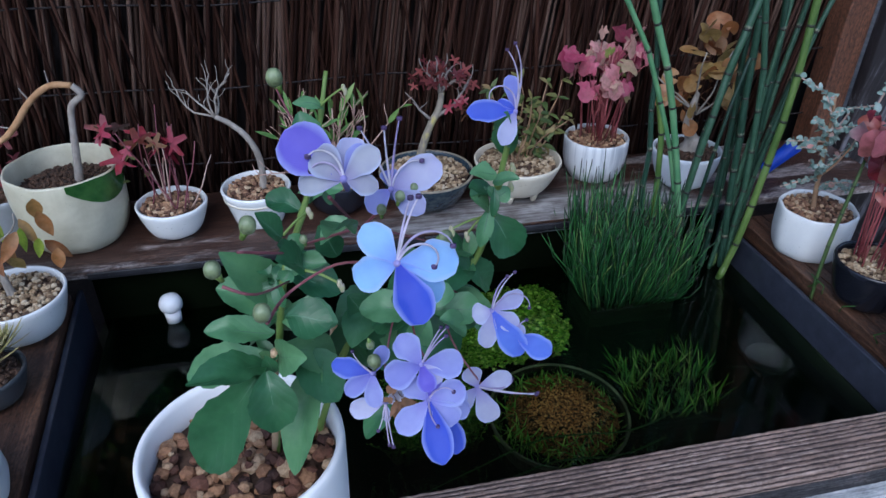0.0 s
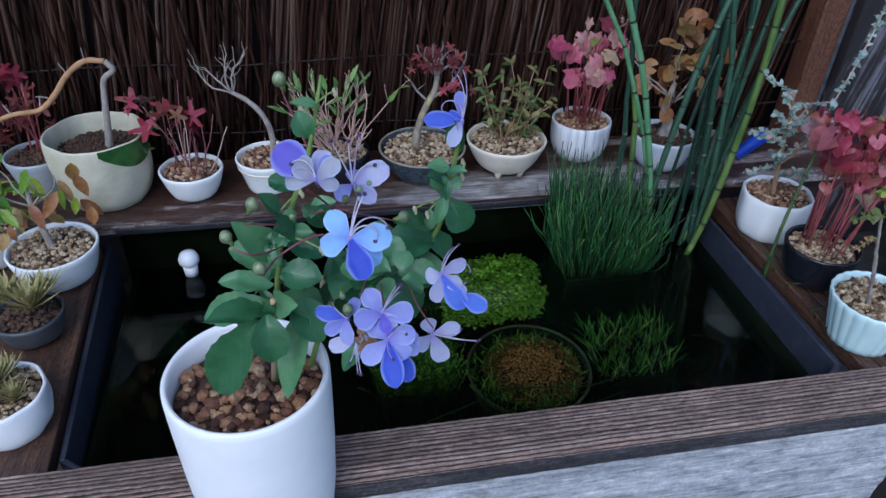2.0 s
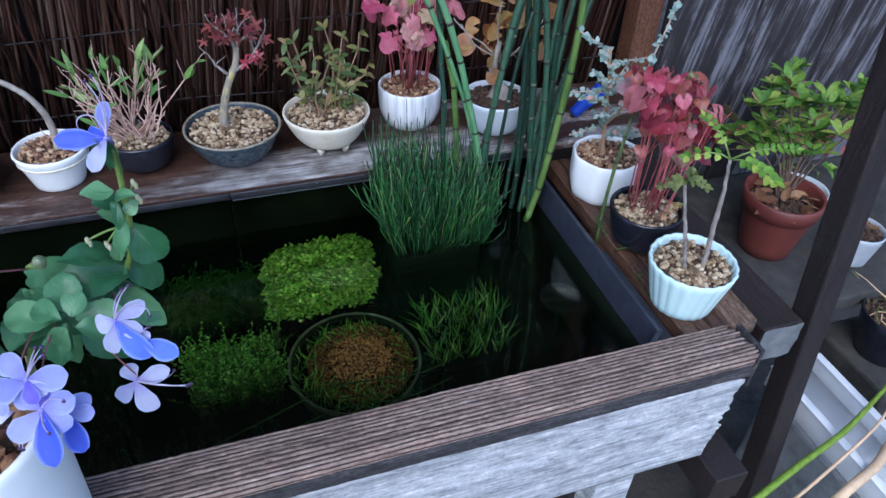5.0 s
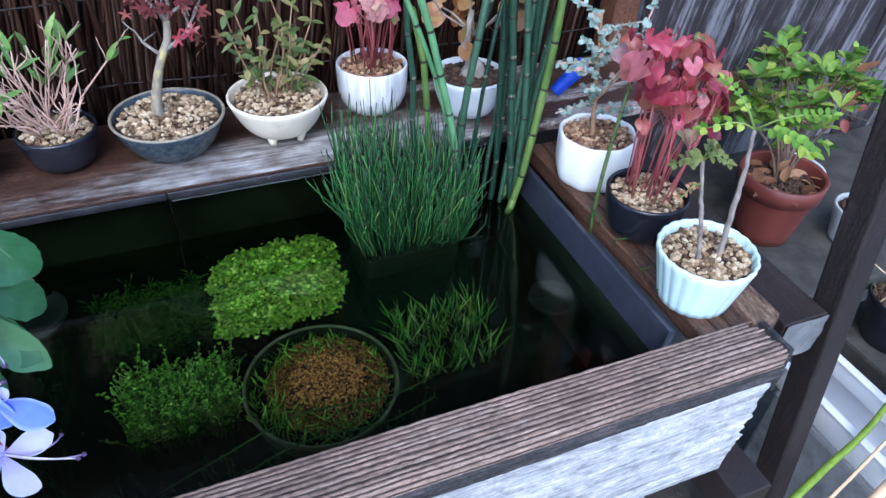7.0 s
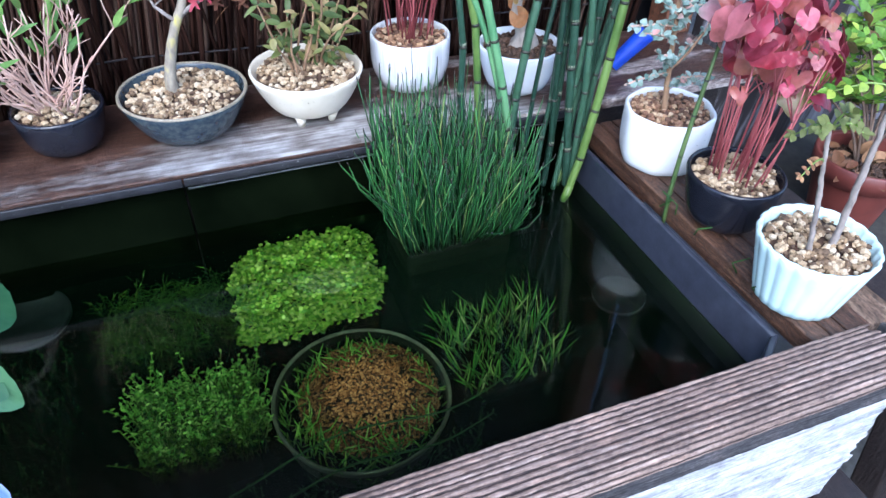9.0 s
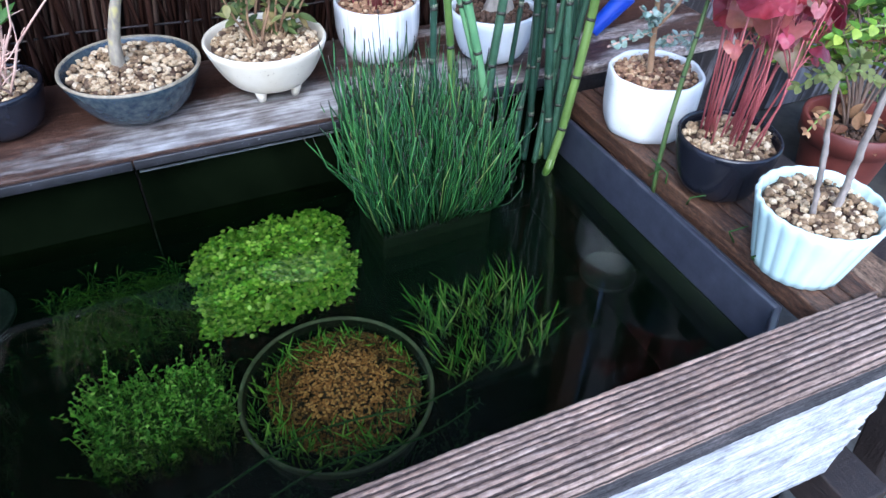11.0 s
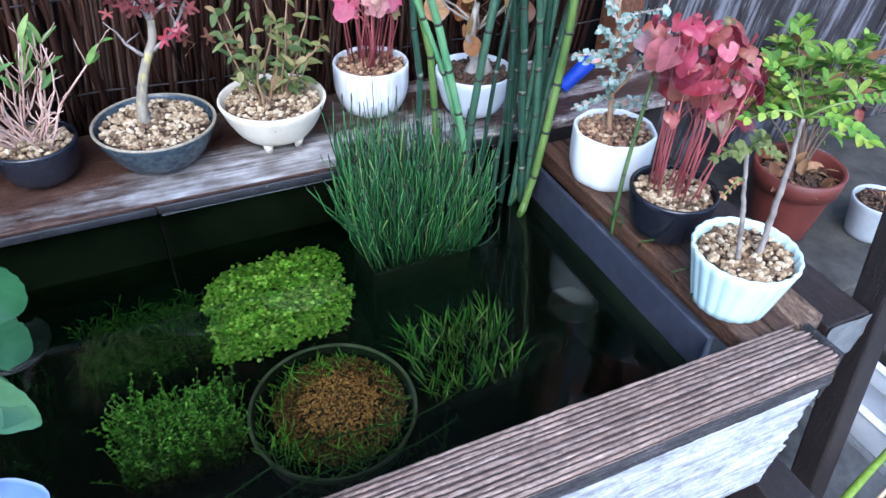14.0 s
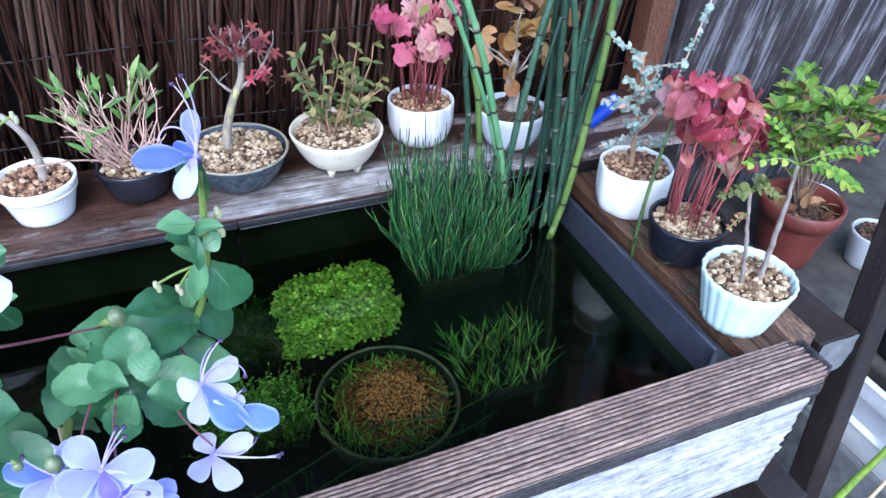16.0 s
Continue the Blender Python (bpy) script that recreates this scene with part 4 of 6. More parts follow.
tm.tube(*curve([(0.012, 0, 0.06), (0.018, 0, 0.10), (0.023, 0, 0.135), (0.028, 0, 0.160), (0.041, 0, 0.172), (0.034, 0, 0.183)], [0.0056, 0.0042, 0.0037, 0.0036, 0.0038, 0.0036]), 9)
part("trunk", tm, M_grey_bark, green)
tm = Mesh()
main = [(0.034, 0, 0.183), (0.012, 0, 0.184), (-0.010, -0.005, 0.170), (-0.030, -0.01, 0.146), (-0.050, -0.012, 0.130), (-0.080, -0.015, 0.127), (-0.108, -0.02, 0.117), (-0.145, -0.03, 0.098), (-0.19, -0.03, 0.090)]
tm.tube(*curve(main, [0.0036, 0.0034, 0.0036, 0.0036, 0.0032, 0.0029, 0.0027, 0.0023, 0.0015]), 9)
part("trunk", tm, M_orange_bark, green, "orange-brown bent branch")
tm = Mesh()
for p, d in (((0.012, 0, 0.184), (-0.2, 0, 1)), ((-0.010, 0, 0.170), (-1, 0, 0.6)), ((-0.050, -0.01, 0.130), (-0.3, 0, 1)), ((-0.080, -0.015, 0.127), (-0.2, 0, 1)), ((-0.035, -0.01, 0.143), (-1, 0, 0.5))):
    tm = Mesh()
    limb(tm, p, d, 0.016, 0.0011, rng)
    part("twig", tm, M_grey_bark, green)
for c, s_ in (((0.056, 0.01, 0.124), 5), ((-0.14, 0.02, 0.165), 8)):
    leaf_cloud(green, "leaf", M_red_leaf, c, (0.018, 0.012, 0.008), s_, 0.025, 0.014, 31 + s_, outline=palm)

wbowl = potted("small white ribbed bowl with red-leaved seedlings", (-0.068, 0.894), RZ, 0.041, 0.042, 0.5, M_white, seed=3, grav=M_gravel_red, warp=lambda a, z: 1 + 0.006 * math.cos(40 * a))
rng = rnd(22)
for k in range(15):
    m = Mesh()
    limb(m, (rng.uniform(-.024, .024), rng.uniform(-.02, .02), 0.035), (rng.gauss(0, .16), rng.gauss(0, .1), 1), rng.uniform(.06, .125), 0.0011, rng, 0.08)
    part("stem", m, M_maroon_stem if k % 3 else M_pink_stem, wbowl)
leaf_cloud(wbowl, "leaf", M_red_leaf, (-0.008, -0.005, 0.108), (0.036, 0.018, 0.026), 10, 0.025, 0.017, 23, outline=palm)
leaf_cloud(wbowl, "leaf", M_olive_leaf, (-0.03, 0, 0.075), (0.012, 0.01, 0.01), 3, 0.018, 0.007, 24, as_parts=True)

ringp = potted("white ringed pot with a curved bare grey tree", (0.030, 0.906), RZ, 0.042, 0.047, 0.7, M_white, "cone", M_gravel_red, seed=4)
part("raised_ring", Mesh().lathe([(0.0385, 0.0335), (0.0402, 0.034), (0.0402, 0.036), (0.0392, 0.0365)], 48, close=False), M_beige, ringp)
rng = rnd(25)
tm = Mesh()
tm.tube(*curve([(0.008, 0, 0.036), (0.010, 0, 0.065), (0.007, 0, 0.090), (-0.003, 0, 0.112), (-0.018, 0, 0.128), (-0.033, 0, 0.138)], [0.0050, 0.0042, 0.0038, 0.0036, 0.0032, 0.0028]), 9)
part("trunk", tm, M_grey_bark, ringp)
tm = Mesh()
for d, ln in (((-1, 0, 0.15), .055), ((-0.5, 0, 1), .045), ((0.35, 0, 1), .050), ((-0.9, .1, .6), .035), ((0.05, .1, 1), .035)):
    pts, dd = limb(tm, (-0.032, 0, 0.137), d, ln * 1.15, 0.0014, rng, 0.2)
    for q in pts[2:]:
        limb(tm, q, dd + Vector((rng.gauss(0, .6), rng.gauss(0, .3), rng.gauss(.2, .4))), rng.uniform(.014, .034), 0.0006, rng, 0.25)
part("branch_work", tm, M_grey_bark, ringp)

blackg = potted("small black pot with pink-stemmed dwarf bamboo", (0.129, 0.916), RZ, 0.041, 0.043, 0.62, M_black, seed=5)
rng = rnd(26)
tm, lm = Mesh(), Mesh()
for k in range(34):
    a = rng.uniform(0, 6.28)
    pts, d = limb(tm, (rng.uniform(-.022, .022), rng.uniform(-.02, .02), 0.036), (math.cos(a) * .75 - .25, math.sin(a) * .6 - .1, 0.85), rng.uniform(.05, .12), 0.0013, rng, 0.18)
    for q in pts[2:]:
        for e in range(2):
            dd = d + Vector((rng.gauss(0, .6), rng.gauss(0, .5), rng.gauss(.1, .4)))
            if rng.random() < 0.55:
                limb(tm, q, dd, rng.uniform(.012, .03), 0.0007, rng, 0.2, 3)
            if q.z > 0.080 and rng.random() < 0.46:
                lm.blade(q, dd, (rng.gauss(0, .3), -0.6, 0.8), rng.uniform(.017, .032), rng.uniform(.0035, .0070), curl=rng.uniform(0, .6), steps=5, across=1)
part("stem_mass", tm, M_pale_stem, blackg, "pinkish tan wiry stems", kind="stuff")
part("leaf_mass", lm, M_grass_leaf, blackg, "narrow pale green leaves", kind="stuff")

blueb = potted("blue-grey glazed bowl with a small maple trunk", (0.2415, 0.906), RZ, 0.0605, 0.046, 0.42, M_blue_glaze, seed=6)
part("rim", Mesh().lathe([(0.0607, 0.0445), (0.0609, 0.0455), (0.0603, 0.0467), (0.0589, 0.0467), (0.0575, 0.0455)], 48, close=False), M_rim_tan, blueb, "worn tan rim")
rng = rnd(27)
tm = Mesh()
tm.tube(*curve([(-0.009, 0.004, 0.035), (-0.008, 0.003, 0.06), (-0.002, 0.002, 0.085), (0.006, 0, 0.108), (0.016, 0, 0.128), (0.019, 0, 0.148)], [0.0074, 0.0056, 0.0050, 0.0046, 0.0042, 0.0034]), 10)
part("trunk", tm, M_lichen_bark, blueb, "pale trunk with yellow lichen")
tm = Mesh()
for p, d, ln in (((0.010, 0, 0.112), (-1, 0, .5), .03), ((0.012, 0, 0.116), (1, -.1, .35), .06), ((0.018, 0, 0.145), (.3, .2, 1), .03), ((0.018, 0, 0.145), (-.7, 0, .8), .035), ((0.018, 0, 0.147), (.8, 0, .6), .035), ((0.018, 0, .147), (-.2, -.4, .9), .03)):
    pts, dd = limb(tm, p, d, ln, 0.0024, rng, 0.22)
    for q in pts[3:]:
        limb(tm, q, dd + Vector((rng.gauss(0, .7), rng.gauss(0, .4), rng.gauss(.3, .5))), .022, 0.0009, rng, .3, 3)
part("branch_work", tm, M_sapling, blueb)
leaf_cloud(blueb, "leaf", M_purple_leaf, (0.016, 0, 0.165), (0.045, 0.03, 0.024), 30, 0.0135, 0.009, 28, outline=palm)
leaf_cloud(blueb, "leaf", M_red_leaf, (0.036, -0.012, 0.132), (0.014, 0.01, 0.012), 4, 0.015, 0.010, 29, outline=palm)
leaf_cloud(blueb, "leaf", M_dead_leaf, (0.062, 0.0, 0.120), (0.018, 0.01, 0.012), 4, 0.017, 0.010, 291, outline=palm)

footb = potted("beige three-footed bowl with a small leafy shrub", (0.362, 0.904), RZ + 0.006, 0.057, 0.047, 0.4, M_beige, seed=7)
for k in range(3):
    a = radians((-122, -50, 92)[k])
    part("foot", Mesh().tube([(0.027 * math.cos(a), 0.027 * math.sin(a), -0.0058), (0.028 * math.cos(a), 0.028 * math.sin(a), 0.000), (0.029 * math.cos(a), 0.029 * math.sin(a), 0.008)], [0.0035, 0.0048, 0.007], 10), M_beige, footb)
rng = rnd(30)
tm, lm = Mesh(), Mesh()
for k in range(15):
    a = rng.uniform(0, 6.28)
    pts, d = limb(tm, (0.004 + rng.uniform(-.015, .015), rng.uniform(-.012, .012), 0.038), (math.cos(a) * .5, math.sin(a) * .4, 1), rng.uniform(.06, .13), 0.0014, rng, 0.16)
    for q in pts[1:]:
        for e in range(3):
            if q.z > 0.06 or rng.random() < .3:
                lm.blade(q, (rng.gauss(0, .7), rng.gauss(-.2, .6), rng.gauss(.1, .5)), (0, -0.5, 0.8), rng.uniform(.010, .020), rng.uniform(.004, .0075), curl=rng.uniform(0, .8), steps=5, across=1)
part("stem_mass", tm, M_brown_bark, footb, kind="stuff")
part("leaf_mass", lm, M_olive_leaf, footb, "small olive green leaves", kind="stuff")


def red_bush(ob, z0, count, spread, height, top, cloud, mat, n_leaf, size, seed, lobes):
    """Many thin red stems with a head of broad leaves."""
    rng = rnd(seed)
    tips = []
    for k in range(count):
        a, q = rng.uniform(0, 6.28), spread * math.sqrt(rng.random())
        b = Vector((q * math.cos(a), q * math.sin(a), z0))
        t = Vector((top[0] + b.x * 1.7 + rng.gauss(0, .007), top[1] + b.y * 1.5 + rng.gauss(0, .006), height * rng.uniform(.78, 1.12)))
        mid = (b + t) / 2 + Vector((rng.gauss(0, .003), rng.gauss(0, .003), 0))
        part("stem", Mesh().tube([b, mid, t], [0.00100, 0.00082, 0.00065], 6), M_red_stem, ob)
        tips.append(t)
    for k in range(n_leaf):
        t = tips[k % len(tips)]
        d = sphere_dir(rng, -0.8)
        p = t + Vector((d.x * cloud[0], d.y * cloud[1], d.z * cloud[2])) * rng.uniform(.25, 1)
        way = Vector((d.x * .8 + rng.gauss(0, .35), d.y - 0.3 + rng.gauss(0, .3), -0.8 + rng.gauss(0, .35)))
        face = (d.x * .8 + rng.gauss(0, .45), -0.6 + rng.gauss(0, .45), 0.75)
        ln = size * rng.choice((.42, .6, .8, .95, 1.1))
        part("leaf", Mesh().plate(p, way, face, ln * 0.82, ivy if lobes else heart, wave=0.16, cup=rng.uniform(-.1, .7), seed=k * 1.7 + seed), mat, ob)
        if k >= len(tips):
            part("leaf_stalk", Mesh().tube([t + Vector((0, 0, -.03)), (t + p) / 2 + Vector((0, 0, -.012)), p], [.0007, .0006, .0005], 5), M_red_stem, ob)


n = Nodes("brushed_white_glaze", 0.25)
bv = n.coords((1, 1, 0.06))
n.colour(n.ramp(n.noise(bv, 130, 4), [(0.42, (0.74, 0.76, 0.78)), (0.60, (0.50, 0.53, 0.57))]))
M_brushed = n.m
maple = potted("white brushed pot full of red-stemmed pink-leaved seedlings", (0.486, 0.940), RZ, 0.044, 0.058, 0.75, M_brushed, "tall", M_gravel_red, seed=8)
red_bush(maple, 0.048, 32, 0.024, 0.165, (0.000, -0.005), (0.034, 0.026, 0.036), M_pink_leaf, 66, 0.027, 41, 2)

pale = potted("pale blue-white bowl with an orange-leaved creeper", (0.595, 0.889), RZ, 0.046, 0.053, 0.55, M_pale, "bowl", M_soil, seed=9)
rng = rnd(42)
tm = Mesh()
tm.tube(*curve([(0.004, 0, 0.042), (0.004, -0.003, 0.058), (0.000, -0.002, 0.070), (-0.008, 0, 0.090), (-0.002, 0, 0.13)], [0.019, 0.015, 0.008, 0.0055, 0.003]), 9)
for d in ((-1, 0, .8), (1, -.2, .7), (.3, .2, 1), (-.3, -.2, 1), (.8, .1, 1), (-.8, .2, 1.3)):
    limb(tm, (0.002, 0, 0.10), d, .09, 0.0016, rng, .25)
part("trunk", tm, M_grey_bark, pale, "swollen grey trunk")
leaf_cloud(pale, "leaf", M_orange_leaf, (0.004, -0.004, 0.150), (0.060, 0.034, 0.090), 44, 0.0205, 0.031, 43, outline=rounded)

euc = potted("white faceted pot with a silver-leaved sapling", (0.694, 0.743), SZ, 0.0445, 0.060, 0.88, M_white, "tall", M_gravel_red, warp=lambda a, z: 1 + 0.020 * math.cos(8 * a), seed=10)
rng = rnd(44)
tm, lm = Mesh(), Mesh()
tm.tube(*curve([(-0.006, 0.000, 0.045), (-0.011, 0.002, 0.09), (-0.018, 0.002, 0.148), (-0.025, 0.002, 0.20)], [0.0034, 0.0028, 0.0020, 0.0012]), 8)
tm.tube(*curve([(-0.012, 0.002, 0.10), (0.003, 0.0, 0.116), (0.016, 0.0, 0.135)], [0.0016, 0.0013, 0.0011]), 7)
part("trunk", tm, M_brown_bark, euc)
br = Mesh()
twigs = [([Vector((0.016, 0, 0.135)), Vector((0.035, 0.005, 0.175)), Vector((0.052, 0.012, 0.215)), Vector((0.066, 0.018, 0.26)), Vector((0.076, 0.025, 0.30))], 95), ([Vector((-0.010, 0.002, 0.148)), Vector((-0.025, 0.0, 0.16)), Vector((-0.045, 0.0, 0.175))], 40), ([Vector((-0.010, 0.002, 0.148)), Vector((-0.022, 0.0, 0.175)), Vector((-0.035, 0.004, 0.20))], 40)]
for d in ((-1, -.2, .5), (-.9, .2, .1), (1, -.2, .3), (.9, .3, .6), (-.6, -.5, .5), (.5, -.6, .4), (-1, .1, -.1), (.9, 0, -.1), (-.8, -.3, .8), (.6, .2, .9), (-.5, .4, .4), (.8, -.4, .2)):
    z_ = rng.uniform(.085, .195)
    a = Vector((-0.012 - (z_ - .1) * .13, 0.002, z_))
    twigs.append(([a, a + Vector(d).normalized() * .020, a + Vector(d).normalized() * .046 + Vector((0, 0, -.004))], 24))
for pts, cnt in twigs:
    br.tube(pts, [0.0011] * len(pts), 5)
    for k in range(cnt):
        s = rng.random() * (len(pts) - 1)
        i = min(int(s), len(pts) - 2)
        q = pts[i].lerp(pts[i + 1], s - i)
        lm.blade(q, (rng.gauss(0, 1), rng.gauss(-.3, .8), rng.gauss(.1, .7)), (rng.gauss(0, .4), -.5, .7), rng.uniform(.0050, .0090), rng.uniform(.0045, .0080), curl=rng.uniform(-.2, .6), steps=4, across=1, shape=.8)
part("twig_work", br, M_pink_stem, euc)
part("leaf_mass", lm, M_silver_leaf, euc, "round silvery blue leaves", kind="stuff")

blk = potted("black glazed bowl with red-stemmed crimson-leaved seedlings", (0.687, 0.632), SZ, 0.0435, 0.054, 0.6, M_black, seed=11)
red_bush(blk, 0.042, 27, 0.026, 0.186, (0.016, 0.010), (0.040, 0.036, 0.036), M_red_leaf, 98, 0.0225, 45, 0)

teal = potted("pale celadon fluted pot with two thin saplings", (0.6785, 0.5265), SZ, 0.0465, 0.0595, 0.72, M_teal, "cone", warp=lambda a, z: 1 + 0.028 * (abs(math.cos(11 * a)) - 0.6), seed=12, seg=176)
rng = rnd(46)

def knotty(points, radii, sides, seed):
    """A trunk with small swellings and kinks along it."""
    g = rnd(seed)
    pp, rr = curve(points, radii, 7)
    pp = [p if k in (0, len(pp) - 1) else Vector(p) + Vector((g.gauss(0, .00025), g.gauss(0, .00025), 0)) for k, p in enumerate(pp)]
    return Mesh().tube(pp, [r * g.choice((.95, .98, 1.0, 1.03, 1.10)) for r in rr], sides)


def frond(ob, start, tip, pairs, size, mat):
    """A compound leaf: a curved stalk with paired leaflets."""
    a, b = Vector(start), Vector(tip)
    mid = (a + b) / 2 + Vector((0, 0, 0.006))
    pts = [a, a.lerp(mid, .5) + Vector((0, 0, .002)), mid, mid.lerp(b, .5), b]
    fr = part("frond", Mesh().tube(pts, [.0010, .0009, .0008, .0007, .0005], 6), M_green_stem, ob)
    d = (b - a).normalized()
    s = d.cross(Vector((0, -.5, .8))).normalized()
    for k in range(pairs):
        t = .3 + .7 * k / max(1, pairs - 1)
        q = a.lerp(b, t) + Vector((0, 0, 0.010 * math.sin(math.pi * t) * .6))
        for sg in (-1, 1):
            part("leaflet", Mesh().blade(q, d * .5 + s * sg + Vector((rng.gauss(0, .1), 0, rng.gauss(0, .15))), (0, -.5, .85), size * rng.uniform(.8, 1.15), size * .78, curl=.25, fold=.1, steps=6, across=2), mat, fr)
    part("leaflet", Mesh().blade(b, d, (0, -.5, .85), size * 1.1, size * .65, curl=.2, steps=6, across=2), mat, fr)


part("trunk", knotty([(-0.012, -0.006, 0.045), (-0.021, -0.005, 0.080), (-0.029, -0.004, 0.110), (-0.038, -0.003, 0.140), (-0.0455, -0.0025, 0.166)], [0.0025, 0.0020, 0.0020, 0.0017, 0.0013], 9, 146), M_sapling, teal, "thin grey sapling trunk")
part("trunk", knotty([(0.007, -0.007, 0.045), (0.006, -0.007, 0.080), (0.002, -0.008, 0.110), (-0.001, -0.008, 0.150), (-0.008, -0.009, 0.191)], [0.0032, 0.0025, 0.0026, 0.0020, 0.0016], 9, 147), M_sapling, teal, "thin grey sapling trunk")
tp = (-0.008, -0.009, 0.191)
frond(teal, tp, (0.034, -0.038, 0.212), 8, 0.0062, M_lime_leaf)
frond(teal, tp, (0.004, -0.054, 0.194), 6, 0.0105, M_lime_leaf)
frond(teal, tp, (-0.025, 0.022, 0.222), 6, 0.0062, M_lime_leaf)
frond(teal, tp, (-0.038, 0.012, 0.186), 4, 0.0085, M_lime_leaf)
lp = (-0.0455, -0.0025, 0.166)
frond(teal, lp, (-0.064, -0.010, 0.172), 4, 0.0075, M_olive_leaf)
frond(teal, lp, (-0.050, -0.016, 0.186), 4, 0.0075, M_olive_leaf)
frond(teal, lp, (-0.060, 0.010, 0.158), 4, 0.0065, M_olive_leaf)
frond(teal, lp, (-0.034, -0.018, 0.170), 4, 0.0065, M_olive_leaf)
frond(teal, (-0.038, -0.003, 0.140), (-0.064, -0.010, 0.138), 5, 0.0045, M_dead_leaf)

leftp = potted("white pot with an orange-leaved small tree", (-0.213, 0.768), SZ, 0.050, 0.048, 0.6, M_white, "bowl", seed=13)
rng = rnd(47)
tm = Mesh()
tm.tube(*curve([(0.0, 0, 0.035), (-0.003, 0, 0.07), (-0.006, 0, 0.10), (-0.004, 0, 0.13)], [0.005, 0.0036, 0.003, 0.002]), 8)
for d in ((1, 0, .7), (-1, 0, .8), (.4, -.3, 1), (-.3, .3, 1)):
    limb(tm, (-0.005, 0, 0.10), d, .05, .0014, rng, .25)
part("trunk", tm, M_grey_bark, leftp)
rng = rnd(48)
for k in range(20):
    p = Vector((rng.uniform(-.035, .055), rng.uniform(-.03, .02), rng.uniform(.085, .15)))
    part("leaf", Mesh().blade(p, (rng.gauss(0, .45), rng.gauss(-.1, .4), -1), (rng.gauss(0, .5), -1, .2), rng.uniform(.022, .036), rng.uniform(.010, .016), curl=rng.uniform(-.4, .6), fold=.15, steps=7, across=2, tip=.3), M_orange_leaf if k % 4 else M_lime_leaf, leftp)
leaf_cloud(leftp, "leaf", M_lime_leaf, (-0.045, 0.0, 0.120), (0.025, 0.025, 0.03), 14, 0.026, 0.014, 49, as_parts=True)


def rosette(ob, c, r, count, mat, seed, rise=.35):
    rng = rnd(seed)
    m = Mesh()
    for k in range(count):
        a, e = k * 2.39996, 1 - k / count
        d = Vector((math.cos(a), math.sin(a), rise + 1.2 * (1 - e)))
        m.blade(Vector(c) + Vector((0, 0, .006 * (1 - e))), d, (0, 0, 1), r * (0.5 + .5 * e) * rng.uniform(.8, 1.1), r * .10, curl=-.35, fold=.15, steps=5, across=1)
    part("rosette", m, mat, ob)


tex = potted("rough white pot with a tan spiky succulent", (-0.204, 0.540), SZ, 0.040, 0.046, 0.8, M_hero, "tall", seed=14, warp=lambda a, z: 1 + 0.012 * math.sin(9 * a + 130 * z) + 0.01 * math.sin(5 * a - 80 * z))
for c, r in (((0, 0, 0.05), .034), ((0.018, -0.012, 0.045), .024), ((-.018, .014, .048), .028), ((0.004, .022, .046), .024)):
    rosette(tex, c, r, 42, M_succ, int(900 * r))
succ = potted("dark grey bowl with yellow-green spiky succulents", (-0.216, 0.666), SZ, 0.036, 0.034, 0.6, M_dark_grey, "bowl", M_soil, seed=17)
for c, r in (((0.008, -.006, 0.042), .044), ((-.018, .012, .042), .038), ((0.014, .020, .040), .032)):
    rosette(succ, c, r, 46, M_succ, int(700 * r))
backp = potted("grey-blue pot with dusky red maple seedlings", (-0.268, 0.945), RZ, 0.040, 0.050, 0.7, M_grey_pot, "cone", M_soil, seed=18)
leaf_cloud(backp, "leaf", M_purple_leaf, (0.0, -.01, 0.105), (0.035, 0.025, 0.045), 24, 0.020, 0.012, 51, outline=palm)
leaf_cloud(backp, "leaf", M_red_leaf, (-0.01, -.01, 0.155), (0.035, 0.02, 0.012), 14, 0.020, 0.012, 52, outline=palm)
rng = rnd(53)
for k in range(5):
    m = Mesh()
    limb(m, (rng.uniform(-.015, .015), rng.uniform(-.015, .015), 0.04), (rng.gauss(0, .15), rng.gauss(0, .1), 1), .11, 0.0014, rng, .08)
    part("stem", m, M_red_stem, backp)
lowp = potted("small white pot with a bright green seedling", (-0.305, 0.815), SZ, 0.040, 0.045, 0.7, M_white, "bowl", M_gravel, seed=19)
leaf_cloud(lowp, "leaf", M_lime_leaf, (0.03, -.005, 0.075), (0.035, 0.025, 0.03), 26, 0.022, 0.010, 54, as_parts=True)

terra = potted("red-brown pot with a green leafy shrub and dead leaves", (1.034, 0.749), SHZ + 0.0005, 0.0585, 0.107, 0.68, M_terra, "cone", M_soil, seed=16, fill=0.84)
part("rim_band", Mesh().lathe([(0.0552, 0.080), (0.0592, 0.081), (0.0610, 0.107), (0.0585, 0.1085), (0.0555, 0.106)], 48, close=False), M_terra, terra)
rng = rnd(55)
tm = Mesh()
heads = []
